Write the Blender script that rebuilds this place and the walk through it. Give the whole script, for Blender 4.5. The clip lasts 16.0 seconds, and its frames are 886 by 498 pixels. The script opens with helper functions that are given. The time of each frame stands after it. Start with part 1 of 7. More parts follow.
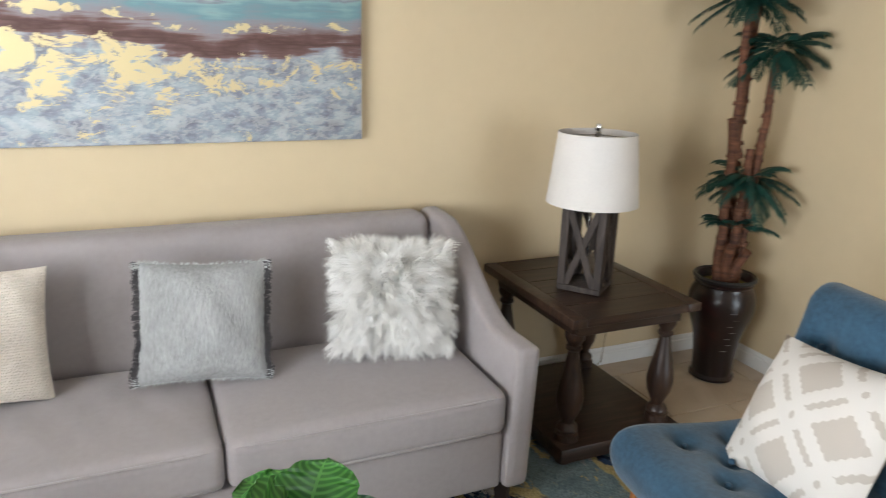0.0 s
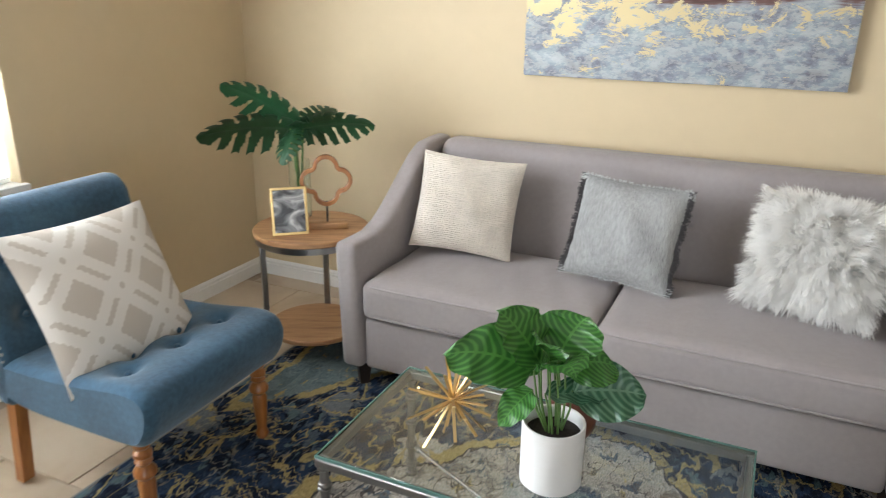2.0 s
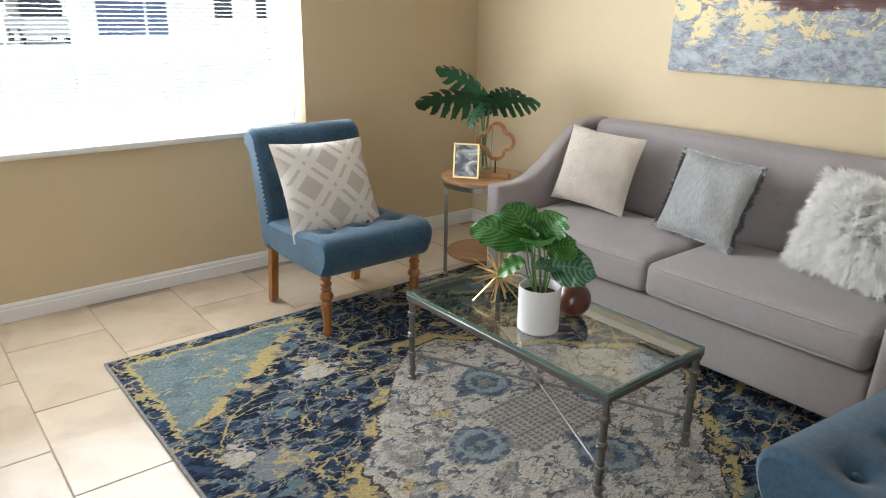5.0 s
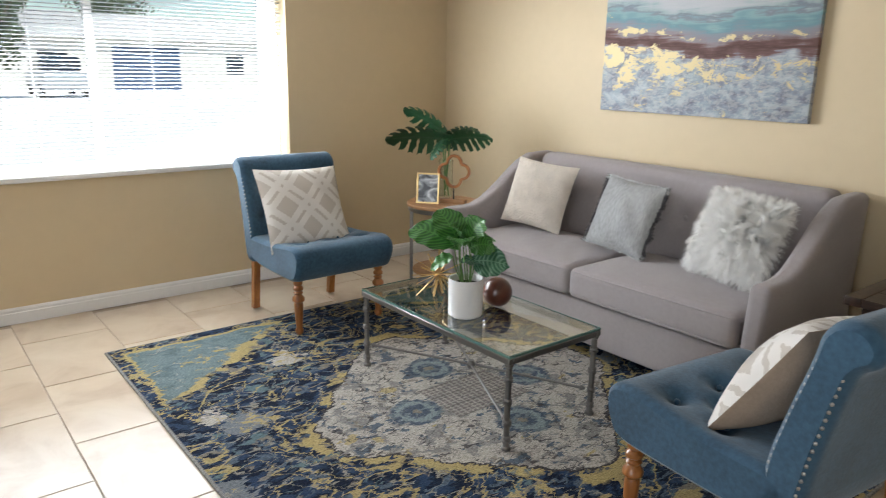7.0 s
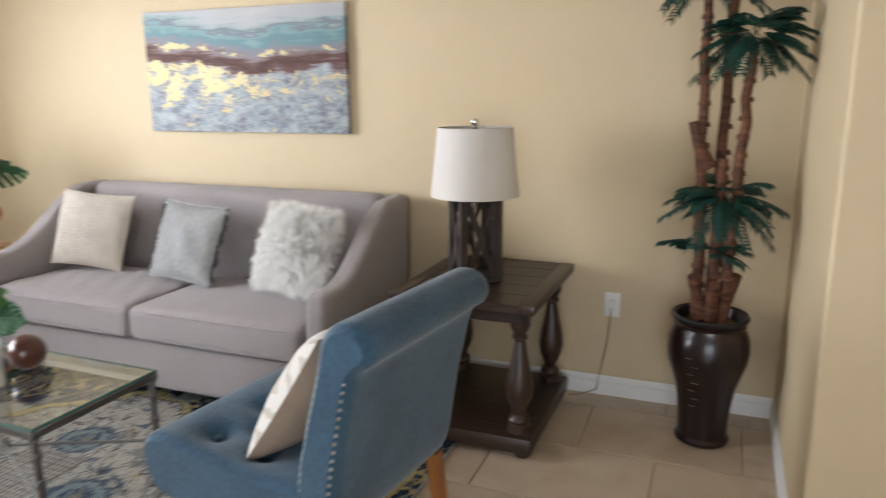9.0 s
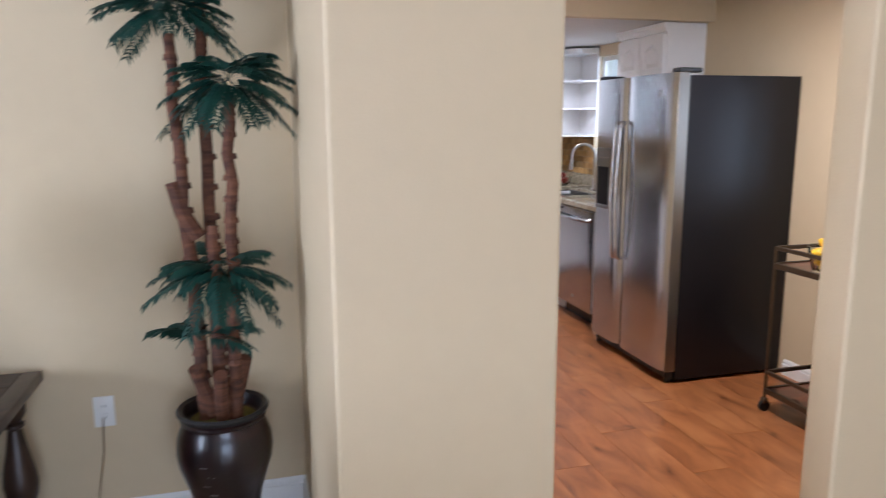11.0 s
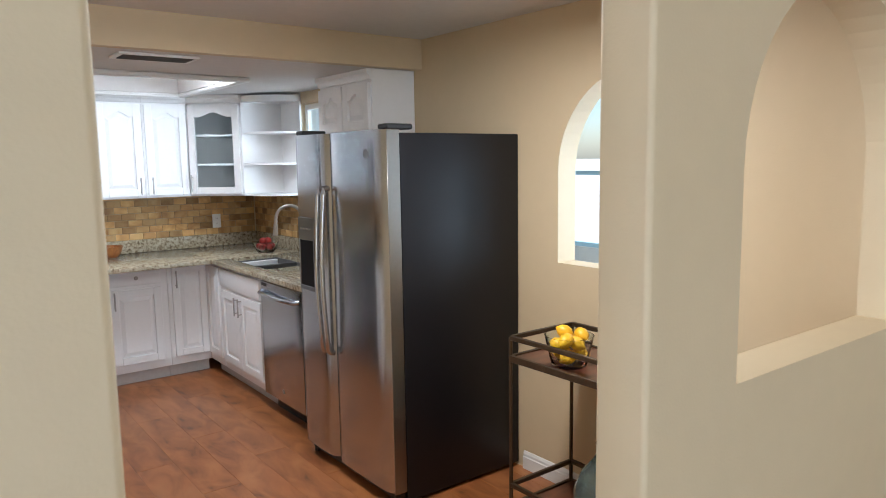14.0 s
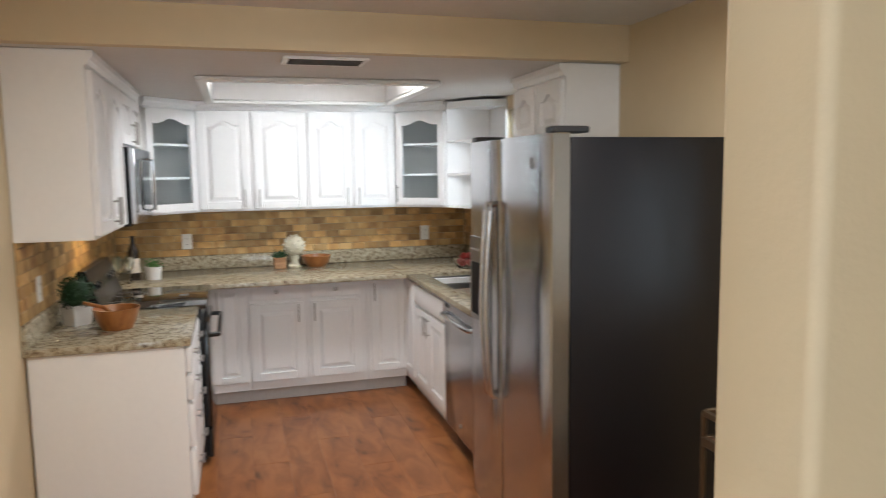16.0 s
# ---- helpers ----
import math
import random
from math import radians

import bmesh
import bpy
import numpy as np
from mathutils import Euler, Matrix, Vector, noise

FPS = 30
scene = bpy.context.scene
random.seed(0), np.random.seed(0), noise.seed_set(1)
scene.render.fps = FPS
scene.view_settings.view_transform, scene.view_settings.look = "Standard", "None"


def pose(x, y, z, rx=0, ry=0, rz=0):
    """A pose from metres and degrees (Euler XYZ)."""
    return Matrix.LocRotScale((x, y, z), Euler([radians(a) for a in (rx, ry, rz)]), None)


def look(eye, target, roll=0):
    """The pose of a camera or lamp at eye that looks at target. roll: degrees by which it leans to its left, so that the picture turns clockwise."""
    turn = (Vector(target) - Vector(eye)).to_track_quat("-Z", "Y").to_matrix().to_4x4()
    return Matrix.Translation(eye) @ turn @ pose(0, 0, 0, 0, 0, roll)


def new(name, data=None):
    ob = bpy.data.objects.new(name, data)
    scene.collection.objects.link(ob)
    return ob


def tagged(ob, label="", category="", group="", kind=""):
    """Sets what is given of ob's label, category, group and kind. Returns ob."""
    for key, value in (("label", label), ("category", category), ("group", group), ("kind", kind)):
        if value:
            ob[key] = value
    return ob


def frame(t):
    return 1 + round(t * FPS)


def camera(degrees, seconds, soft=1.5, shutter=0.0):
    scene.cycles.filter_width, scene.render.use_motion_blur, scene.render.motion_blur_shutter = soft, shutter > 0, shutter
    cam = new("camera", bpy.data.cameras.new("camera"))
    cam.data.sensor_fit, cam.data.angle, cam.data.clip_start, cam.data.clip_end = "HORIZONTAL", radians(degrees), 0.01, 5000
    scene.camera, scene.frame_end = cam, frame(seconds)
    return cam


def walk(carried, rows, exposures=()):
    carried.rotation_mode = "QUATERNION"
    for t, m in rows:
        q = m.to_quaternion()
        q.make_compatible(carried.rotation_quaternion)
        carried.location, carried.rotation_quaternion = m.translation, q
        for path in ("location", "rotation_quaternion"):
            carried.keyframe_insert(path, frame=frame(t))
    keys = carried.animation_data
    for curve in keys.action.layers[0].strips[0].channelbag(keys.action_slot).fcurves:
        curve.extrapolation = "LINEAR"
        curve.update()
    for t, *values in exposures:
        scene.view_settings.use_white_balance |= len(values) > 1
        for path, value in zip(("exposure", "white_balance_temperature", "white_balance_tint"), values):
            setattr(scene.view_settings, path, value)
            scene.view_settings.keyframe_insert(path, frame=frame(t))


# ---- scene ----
cam = camera(64.1, 16.0, soft=0.95, shutter=0.4)
PATH = [
    (0, (-0.088, -0.019, 1.625), (0.689, 1.736, 1.06), 1.8),
    (0.5, (0.057, -0.051, 1.584), (0.446, 1.82, 0.994), 1.5),
    (1, (0.205, -0.119, 1.538), (0.019, 1.776, 0.928), 1.1),
    (1.5, (0.379, -0.209, 1.515), (-0.18, 1.604, 0.883), 0.9),
    (2, (0.524, -0.351, 1.53), (-0.266, 1.365, 0.874), 0.8),
    (2.5, (0.66, -0.426, 1.506), (-0.262, 1.224, 0.852), 1.1),
    (3, (0.899, -0.469, 1.498), (-0.108, 1.13, 0.843), 1.1),
    (3.5, (1.141, -0.468, 1.511), (0.05, 1.074, 0.854), 1.2),
    (4, (1.379, -0.513, 1.539), (0.205, 0.967, 0.882), 1.2),
    (4.5, (1.566, -0.572, 1.52), (0.184, 0.714, 0.859), 1.5),
    (4.7, (1.647, -0.615, 1.521), (0.215, 0.612, 0.855), 1.5),
    (6.8, (2.375, -0.823, 1.476), (0.847, 0.358, 0.954), 1.1),
    (7, (2.404, -0.823, 1.468), (0.89, 0.386, 0.972), 1.0),
    (7.5, (2.469, -0.809, 1.436), (1.045, 0.522, 0.992), 0.9),
    (8, (2.523, -0.77, 1.419), (1.272, 0.731, 0.99), 0.5),
    (8.5, (2.542, -0.671, 1.408), (1.526, 1.0, 0.986), 0.1),
    (9, (2.575, -0.48, 1.433), (1.849, 1.334, 1.003), -0.4),
    (9.5, (2.574, -0.304, 1.429), (2.205, 1.616, 1.01), -0.6),
    (10, (2.605, -0.164, 1.44), (2.544, 1.794, 1.04), -0.7),
    (12.5, (2.892, 0.395, 1.597), (4.004, 2.039, 1.348), -0.3),
    (13, (3.021, 0.531, 1.596), (4.198, 2.128, 1.347), -0.4),
    (13.5, (3.146, 0.679, 1.606), (4.342, 2.264, 1.362), -0.5),
    (14, (3.241, 0.837, 1.627), (4.44, 2.417, 1.374), -0.9),
    (14.5, (3.387, 0.977, 1.624), (4.578, 2.564, 1.372), -0.9),
    (15, (3.583, 1.063, 1.628), (4.722, 2.688, 1.374), -1.2),
    (15.5, (3.736, 1.112, 1.624), (4.632, 2.884, 1.384), -1.0),
    (16, (3.857, 1.176, 1.63), (4.417, 3.084, 1.412), -0.8),
]
walk(cam, [(t, look(eye, target, roll)) for t, eye, target, roll in PATH],
     [(0.0, 0.02, 6250, 9), (3.5, -0.08, 6300, 9), (7.0, -0.18, 6200, 10), (8.0, -0.07, 6220, 11), (8.6, 0.07, 6250, 12), (9.5, 0.12, 6150, 12), (10.2, 0.40, 5700, 18), (12.4, 0.08, 5200, 10), (14.5, 0.11, 5550, 7), (16.0, 0.10, 5900, 7)])

# ---- light ----
W = bpy.data.worlds.new("sky"); scene.world = W; W.use_nodes = True
_n = W.node_tree.nodes; _sky = _n.new("ShaderNodeTexSky"); _sky.sky_type = 'NISHITA'; _sky.sun_disc = False
_sky.sun_elevation, _sky.sun_rotation = radians(58), radians(100)
_n["Background"].inputs[1].default_value = 0.15
W.node_tree.links.new(_sky.outputs[0], _n["Background"].inputs[0])
_s = bpy.data.lights.new("sun", 'SUN'); _s.energy, _s.angle, _s.color = 5.0, radians(0.5), (1, 0.95, 0.88)
new("sun", _s).matrix_world = look((20, -3.5, 33), (0, 0, 0))


def area(name, eye, target, sx, sy, power, colour):
    l = bpy.data.lights.new(name, 'AREA'); l.shape, l.size, l.size_y, l.energy, l.color = 'RECTANGLE', sx, sy, power, colour
    o = new(name, l); o.matrix_world = look(eye, target); return o


# daylight in the openings
area("window_daylight", (-2.2, 0.2, 1.46), (1.0, 0.3, 1.0), 2.3, 1.2, 195, (0.93, 0.97, 1.0))
# cool fill lamp added at an unseen opening in the south wall
area("patio_daylight", (3.2, -3.95, 1.2), (3.4, 0, 1.1), 2.4, 2.0, 78, (0.86, 0.94, 1.0))
area("sunroom_daylight", (8.3, 2.6, 1.5), (5.0, 2.7, 1.2), 2.8, 1.6, 200, (0.88, 0.96, 1.0))
area("sink_window_daylight", (5.78, 5.5, 1.6), (4.0, 5.5, 1.0), 0.9, 0.8, 1.5, (0.95, 0.98, 1.0))
area("tray_tubes", (4.38, 5.42, 2.37), (4.38, 5.47, 0), 0.55, 0.2, 23, (1.0, 0.96, 0.92))
area("dome_lamp", (4.55, 2.75, 2.235), (4.55, 2.75, 0), 0.26, 0.26, 36, (1.0, 0.9, 0.78))
area("hood_lamp", (3.15, 5.62, 1.352), (3.1, 5.62, 0), 0.2, 0.1, 1.6, (1.0, 0.72, 0.4))

# ---- materials ----
_mats = {}


def mat(name, base, rough=0.5, metal=0.0, spec=0.5, var=0.08, scale=6.0, bump=0.0, bscale=80.0, stretch=(1, 1, 1), coat=0.0, sheen=0.0, trans=0.0, ior=1.45, rnd=0.0, emit=None, estr=0.0):
    """Principled material: two scales of value variation, fine bump, random tint per object."""
    m = bpy.data.materials.new(name); m.use_nodes = True; nt = m.node_tree; N, L = nt.nodes, nt.links
    b = N["Principled BSDF"]
    b.inputs["Roughness"].default_value = rough; b.inputs["Metallic"].default_value = metal
    b.inputs["Specular IOR Level"].default_value = spec; b.inputs["Coat Weight"].default_value = coat
    b.inputs["Sheen Weight"].default_value = sheen; b.inputs["Transmission Weight"].default_value = trans; b.inputs["IOR"].default_value = ior
    tc = N.new("ShaderNodeTexCoord"); mp = N.new("ShaderNodeMapping"); mp.inputs["Scale"].default_value = stretch
    L.new(tc.outputs["Object"], mp.inputs[0])
    c = None
    if var or rnd:
        n1 = N.new("ShaderNodeTexNoise"); n1.inputs["Scale"].default_value = scale; n1.inputs["Detail"].default_value = 3
        n2 = N.new("ShaderNodeTexNoise"); n2.inputs["Scale"].default_value = scale * 12; n2.inputs["Detail"].default_value = 4
        L.new(mp.outputs[0], n1.inputs["Vector"]); L.new(mp.outputs[0], n2.inputs["Vector"])
        a = N.new("ShaderNodeMath"); a.operation = 'ADD'; L.new(n1.outputs[0], a.inputs[0]); L.new(n2.outputs[0], a.inputs[1])
        mr = N.new("ShaderNodeMapRange"); mr.inputs[1].default_value, mr.inputs[2].default_value = 0.6, 1.4
        mr.inputs[3].default_value, mr.inputs[4].default_value = 1 - var, 1 + var
        L.new(a.outputs[0], mr.inputs[0])
        val = mr.outputs[0]
        if rnd:
            oi = N.new("ShaderNodeObjectInfo"); r2 = N.new("ShaderNodeMapRange")
            r2.inputs[3].default_value, r2.inputs[4].default_value = 1 - rnd, 1 + rnd
            L.new(oi.outputs["Random"], r2.inputs[0]); mu = N.new("ShaderNodeMath"); mu.operation = 'MULTIPLY'
            L.new(val, mu.inputs[0]); L.new(r2.outputs[0], mu.inputs[1]); val = mu.outputs[0]
        vm = N.new("ShaderNodeVectorMath"); vm.operation = 'SCALE'; vm.inputs[0].default_value = base
        L.new(val, vm.inputs["Scale"]); L.new(vm.outputs[0], b.inputs["Base Color"])
    else:
        b.inputs["Base Color"].default_value = (*base, 1)
    if bump:
        nb = N.new("ShaderNodeTexNoise"); nb.inputs["Scale"].default_value = bscale; nb.inputs["Detail"].default_value = 4
        L.new(mp.outputs[0], nb.inputs["Vector"])
        bp = N.new("ShaderNodeBump"); bp.inputs["Strength"].default_value = bump; bp.inputs["Distance"].default_value = 0.004
        L.new(nb.outputs[0], bp.inputs["Height"]); L.new(bp.outputs[0], b.inputs["Normal"])
    if emit:
        b.inputs["Emission Color"].default_value = (*emit, 1); b.inputs["Emission Strength"].default_value = estr
    return m


def ramp_mat(name, stops, rough=0.5, scale=4.0, detail=6.0, dist=0.0, stretch=(1, 1, 1), bump=0.0, kind='NOISE', rnd=0.0, coat=0.0, bscale=None, metal=0.0, tex_rough=0.5):
    """Material whose colour follows a ramp over a noise or wave pattern."""
    m = bpy.data.materials.new(name); m.use_nodes = True; N, L = m.node_tree.nodes, m.node_tree.links
    b = N["Principled BSDF"]; b.inputs["Roughness"].default_value = rough; b.inputs["Coat Weight"].default_value = coat; b.inputs["Metallic"].default_value = metal
    tc = N.new("ShaderNodeTexCoord"); mp = N.new("ShaderNodeMapping"); mp.inputs["Scale"].default_value = stretch
    L.new(tc.outputs["Object"], mp.inputs[0])
    if rnd:
        oi = N.new("ShaderNodeObjectInfo"); mm = N.new("ShaderNodeVectorMath"); mm.operation = 'SCALE'; mm.inputs[0].default_value = (7.3, 3.1, 5.7)
        L.new(oi.outputs["Random"], mm.inputs["Scale"]); L.new(mm.outputs[0], mp.inputs["Location"])
    if kind == 'NOISE':
        t = N.new("ShaderNodeTexNoise"); t.inputs["Scale"].default_value = scale; t.inputs["Detail"].default_value = detail; t.inputs["Distortion"].default_value = dist; t.inputs["Roughness"].default_value = tex_rough
    else:
        t = N.new("ShaderNodeTexWave"); t.inputs["Scale"].default_value = scale; t.inputs["Distortion"].default_value = dist; t.inputs["Detail"].default_value = detail
    L.new(mp.outputs[0], t.inputs["Vector"])
    cr = N.new("ShaderNodeValToRGB"); e = cr.color_ramp.elements
    while len(e) < len(stops): e.new(0.5)
    for el, (p, c) in zip(e, stops): el.position, el.color = p, (*c, 1)
    L.new(t.outputs[0], cr.inputs[0]); col = cr.outputs[0]
    if rnd:
        r2 = N.new("ShaderNodeMapRange"); r2.inputs[3].default_value, r2.inputs[4].default_value = 1 - rnd, 1 + rnd
        L.new(oi.outputs["Random"], r2.inputs[0]); vm = N.new("ShaderNodeVectorMath"); vm.operation = 'SCALE'
        L.new(col, vm.inputs[0]); L.new(r2.outputs[0], vm.inputs["Scale"]); col = vm.outputs[0]
    L.new(col, b.inputs["Base Color"])
    if bump:
        h = t.outputs[0]
        if bscale:
            nb = N.new("ShaderNodeTexNoise"); nb.inputs["Scale"].default_value = bscale; L.new(mp.outputs[0], nb.inputs["Vector"]); h = nb.outputs[0]
        bp = N.new("ShaderNodeBump"); bp.inputs["Strength"].default_value = bump; bp.inputs["Distance"].default_value = 0.004
        L.new(h, bp.inputs["Height"]); L.new(bp.outputs[0], b.inputs["Normal"])
    return m


PAINT = mat("wall_paint", (0.61, 0.49, 0.315), 0.6, var=0.025, scale=1.2, bump=0.12, bscale=140)
WHITE = mat("white_trim_paint", (0.78, 0.77, 0.75), 0.4, var=0.03, scale=3, bump=0.05)
CEIL = mat("ceiling_paint", (0.64, 0.61, 0.585), 0.8, var=0.04, scale=2, bump=0.3, bscale=160)
GROUT = mat("tile_grout", (0.38, 0.31, 0.24), 0.9, var=0.1, scale=5)
TILE = ramp_mat("travertine_floor_tile", [(0.25, (0.38, 0.28, 0.19)), (0.5, (0.50, 0.40, 0.29)), (0.75, (0.56, 0.47, 0.36))], 0.3, 3.5, 8, 0.6, rnd=0.06, bump=0.12)
LAMINATE = ramp_mat("cherry_laminate", [(0.26, (0.07, 0.022, 0.010)), (0.36, (0.22, 0.075, 0.024)), (0.55, (0.33, 0.125, 0.040)), (0.75, (0.40, 0.17, 0.060))], 0.28, 4.2, 5, 0.7, (2.2, 0.9, 1), rnd=0.03, bump=0.06)
SOFA = mat("taupe_linen_upholstery", (0.325, 0.288, 0.284), 0.9, spec=0.2, var=0.07, scale=4, bump=0.35, bscale=420, sheen=0.25)
VELVET = mat("blue_velvet", (0.036, 0.082, 0.130), 0.8, spec=0.15, var=0.38, scale=5, bump=0.25, bscale=120, sheen=0.28)
HONEY = ramp_mat("honey_stained_wood", [(0.3, (0.22, 0.075, 0.018)), (0.6, (0.36, 0.14, 0.035)), (0.8, (0.42, 0.18, 0.05))], 0.35, 6, 5, 0.5, (6, 6, 0.7), coat=0.3)
ESPRESSO = ramp_mat("espresso_stained_wood", [(0.3, (0.016, 0.008, 0.005)), (0.55, (0.032, 0.016, 0.010)), (0.8, (0.065, 0.035, 0.022))], 0.45, 5, 6, 0.6, (1, 9, 9), bump=0.15, coat=0.1)
ESPRESSO_V = ramp_mat("espresso_turned_wood", [(0.3, (0.018, 0.009, 0.006)), (0.55, (0.042, 0.021, 0.013)), (0.8, (0.075, 0.04, 0.026))], 0.4, 5, 6, 0.6, (8, 8, 1), coat=0.1)
OAK = ramp_mat("mango_wood", [(0.25, (0.20, 0.09, 0.035)), (0.5, (0.36, 0.19, 0.085)), (0.8, (0.46, 0.27, 0.13))], 0.45, 4, 6, 0.8, (1.2, 9, 9), bump=0.1)
BARN = ramp_mat("weathered_grey_wood", [(0.3, (0.022, 0.015, 0.012)), (0.6, (0.055, 0.040, 0.033)), (0.8, (0.10, 0.08, 0.07))], 0.75, 6, 6, 0.6, (9, 9, 1), bump=0.3)
BLACKWOOD = mat("dark_sofa_leg_wood", (0.02, 0.013, 0.010), 0.4)
PEWTER = mat("brushed_pewter_metal", (0.20, 0.19, 0.18), 0.42, 0.85, var=0.15, scale=12, bump=0.1)
STEELLEG = mat("polished_grey_steel", (0.38, 0.37, 0.36), 0.28, 1.0, var=0.06, stretch=(9, 9, 0.5))
CHROME = mat("chrome", (0.75, 0.75, 0.76), 0.1, 1.0, var=0.0)
NICKEL = mat("brushed_nickel", (0.42, 0.40, 0.38), 0.32, 1.0, var=0.05)
GOLD = mat("brushed_gold_metal", (0.62, 0.44, 0.20), 0.3, 1.0, var=0.08, scale=14)
BRONZE = mat("antique_bronze_metal", (0.10, 0.07, 0.045), 0.45, 0.8, var=0.2, scale=14)
GLASS = mat("clear_glass", (0.93, 0.98, 0.96), 0.02, trans=1.0, ior=1.45, var=0.0)
GLASSEDGE = mat("green_glass_edge", (0.16, 0.30, 0.26), 0.1, trans=0.4, var=0.0)
CERAMIC = mat("white_ceramic", (0.72, 0.71, 0.70), 0.35, var=0.02, coat=0.2)
SOIL = mat("dark_potting_soil", (0.02, 0.014, 0.010), 0.95, var=0.5, scale=30, bump=0.9, bscale=120)
BALLWOOD = ramp_mat("polished_red_brown_wood", [(0.3, (0.055, 0.014, 0.008)), (0.6, (0.11, 0.030, 0.014)), (0.8, (0.17, 0.055, 0.022))], 0.28, 4, 5, 1.2, (3, 1, 1), coat=0.4)
SHADE = mat("white_linen_lampshade", (0.66, 0.62, 0.58), 0.9, var=0.04, scale=10, bump=0.3, bscale=300)
POT = ramp_mat("glazed_oxblood_ceramic", [(0.3, (0.003, 0.0015, 0.0015)), (0.55, (0.010, 0.002, 0.002)), (0.75, (0.034, 0.006, 0.005))], 0.3, 7, 4, 0.5, coat=0.2, bump=0.25, bscale=30)
TRUNK = ramp_mat("palm_trunk_bark", [(0.3, (0.045, 0.016, 0.008)), (0.6, (0.14, 0.052, 0.024)), (0.8, (0.22, 0.10, 0.05))], 0.8, 9, 6, 0.5, (1, 1, 5), bump=0.6)
PALM = mat("palm_frond_green", (0.010, 0.052, 0.038), 0.5, var=0.35, scale=9)
MONST = mat("monstera_leaf_green", (0.014, 0.060, 0.022), 0.42, var=0.3, scale=14)
STEM = mat("pale_green_stem", (0.10, 0.19, 0.05), 0.5, var=0.15, scale=20)
OUTLET = mat("white_plastic", (0.76, 0.75, 0.72), 0.35, var=0.0)
BLACK = mat("black_plastic", (0.012, 0.012, 0.013), 0.35, var=0.05)
BLIND = mat("white_vinyl_blind", (0.80, 0.80, 0.79), 0.5, var=0.02)
_bn, _bl = BLIND.node_tree.nodes, BLIND.node_tree.links  # thin vinyl lets daylight through
_tr = _bn.new("ShaderNodeBsdfTranslucent"); _tr.inputs[0].default_value = (0.85, 0.87, 0.88, 1); _mx = _bn.new("ShaderNodeMixShader"); _mx.inputs[0].default_value = 0.5
_out = [q for q in _bn if q.type == 'OUTPUT_MATERIAL'][0]
_bl.new(_bn["Principled BSDF"].outputs[0], _mx.inputs[1]); _bl.new(_tr.outputs[0], _mx.inputs[2]); _bl.new(_mx.outputs[0], _out.inputs[0])


# ---- mesh helpers ----
def BM():
    return bmesh.new()


def link(name, bm, material, smooth=True):
    me = bpy.data.meshes.new(name); bmesh.ops.recalc_face_normals(bm, faces=bm.faces[:]); bm.to_mesh(me); bm.free()
    if isinstance(material, (list, tuple)):
        for m_ in material: me.materials.append(m_)
    else:
        me.materials.append(material)
    if smooth:
        for p in me.polygons: p.use_smooth = True
        me.set_sharp_from_angle(angle=radians(38))
    return new(name, me)


def part(name, bm, material, parent, label="", smooth=True):
    ob = link(name, bm, material, smooth); ob.parent = parent
    if label: ob["label"] = label
    return ob


def thing(name, m, label, category, group="", kind=""):
    e = new(name); e.empty_display_size = 0.1; e.matrix_world = m
    return tagged(e, label, category, group, kind)


def solid(name, bm, material, label, category="", group="", kind="", m=None, smooth=True):
    ob = link(name, bm, material, smooth)
    if m is not None: ob.matrix_world = m
    return tagged(ob, label, category, group, kind)


def box(bm, lo, hi, bev=0.0, seg=1, m=None):
    lo, hi = Vector(lo), Vector(hi)
    r = bmesh.ops.create_cube(bm, size=1, matrix=Matrix.Translation((lo + hi) / 2) @ Matrix.Diagonal((*(hi - lo), 1)))
    vs = r["verts"]
    if bev:
        es = {e for v in vs for e in v.link_edges}
        o = bmesh.ops.bevel(bm, geom=list(es), offset=bev, segments=seg, affect='EDGES', profile=0.5)
        vs = list({v for f in o["faces"] for v in f.verts} | {v for v in vs if v.is_valid})
    if m is not None: bmesh.ops.transform(bm, matrix=m, verts=vs)
    return vs


def quad(bm, pts):
    return bm.faces.new([bm.verts.new(p) for p in pts])


def cyl(bm, p0, p1, r0, r1=None, seg=16, cap=True):
    p0, p1 = Vector(p0), Vector(p1); r1 = r0 if r1 is None else r1
    d = p1 - p0; q = d.to_track_quat('Z', 'Y').to_matrix().to_4x4()
    bmesh.ops.create_cone(bm, cap_ends=cap, cap_tris=False, segments=seg, radius1=max(r0, 1e-4), radius2=max(r1, 1e-4), depth=d.length,
                          matrix=Matrix.Translation((p0 + p1) / 2) @ q)


def ball(bm, c, r, u=16, v=10, scale=(1, 1, 1)):
    bmesh.ops.create_uvsphere(bm, u_segments=u, v_segments=v, radius=r, matrix=Matrix.Translation(c) @ Matrix.Diagonal((*scale, 1)))


def lathe(bm, prof, seg=28, c=(0, 0, 0), cap=True):
    rings = []
    for r, z in prof:
        rings.append([bm.verts.new((c[0] + r * math.cos(2 * math.pi * i / seg), c[1] + r * math.sin(2 * math.pi * i / seg), c[2] + z)) for i in range(seg)])
    for a, b in zip(rings, rings[1:]):
        for i in range(seg): bm.faces.new((a[i], a[(i + 1) % seg], b[(i + 1) % seg], b[i]))
    if cap:
        if prof[0][0] > 1e-5: bm.faces.new(rings[0][::-1])
        if prof[-1][0] > 1e-5: bm.faces.new(rings[-1])
    return rings


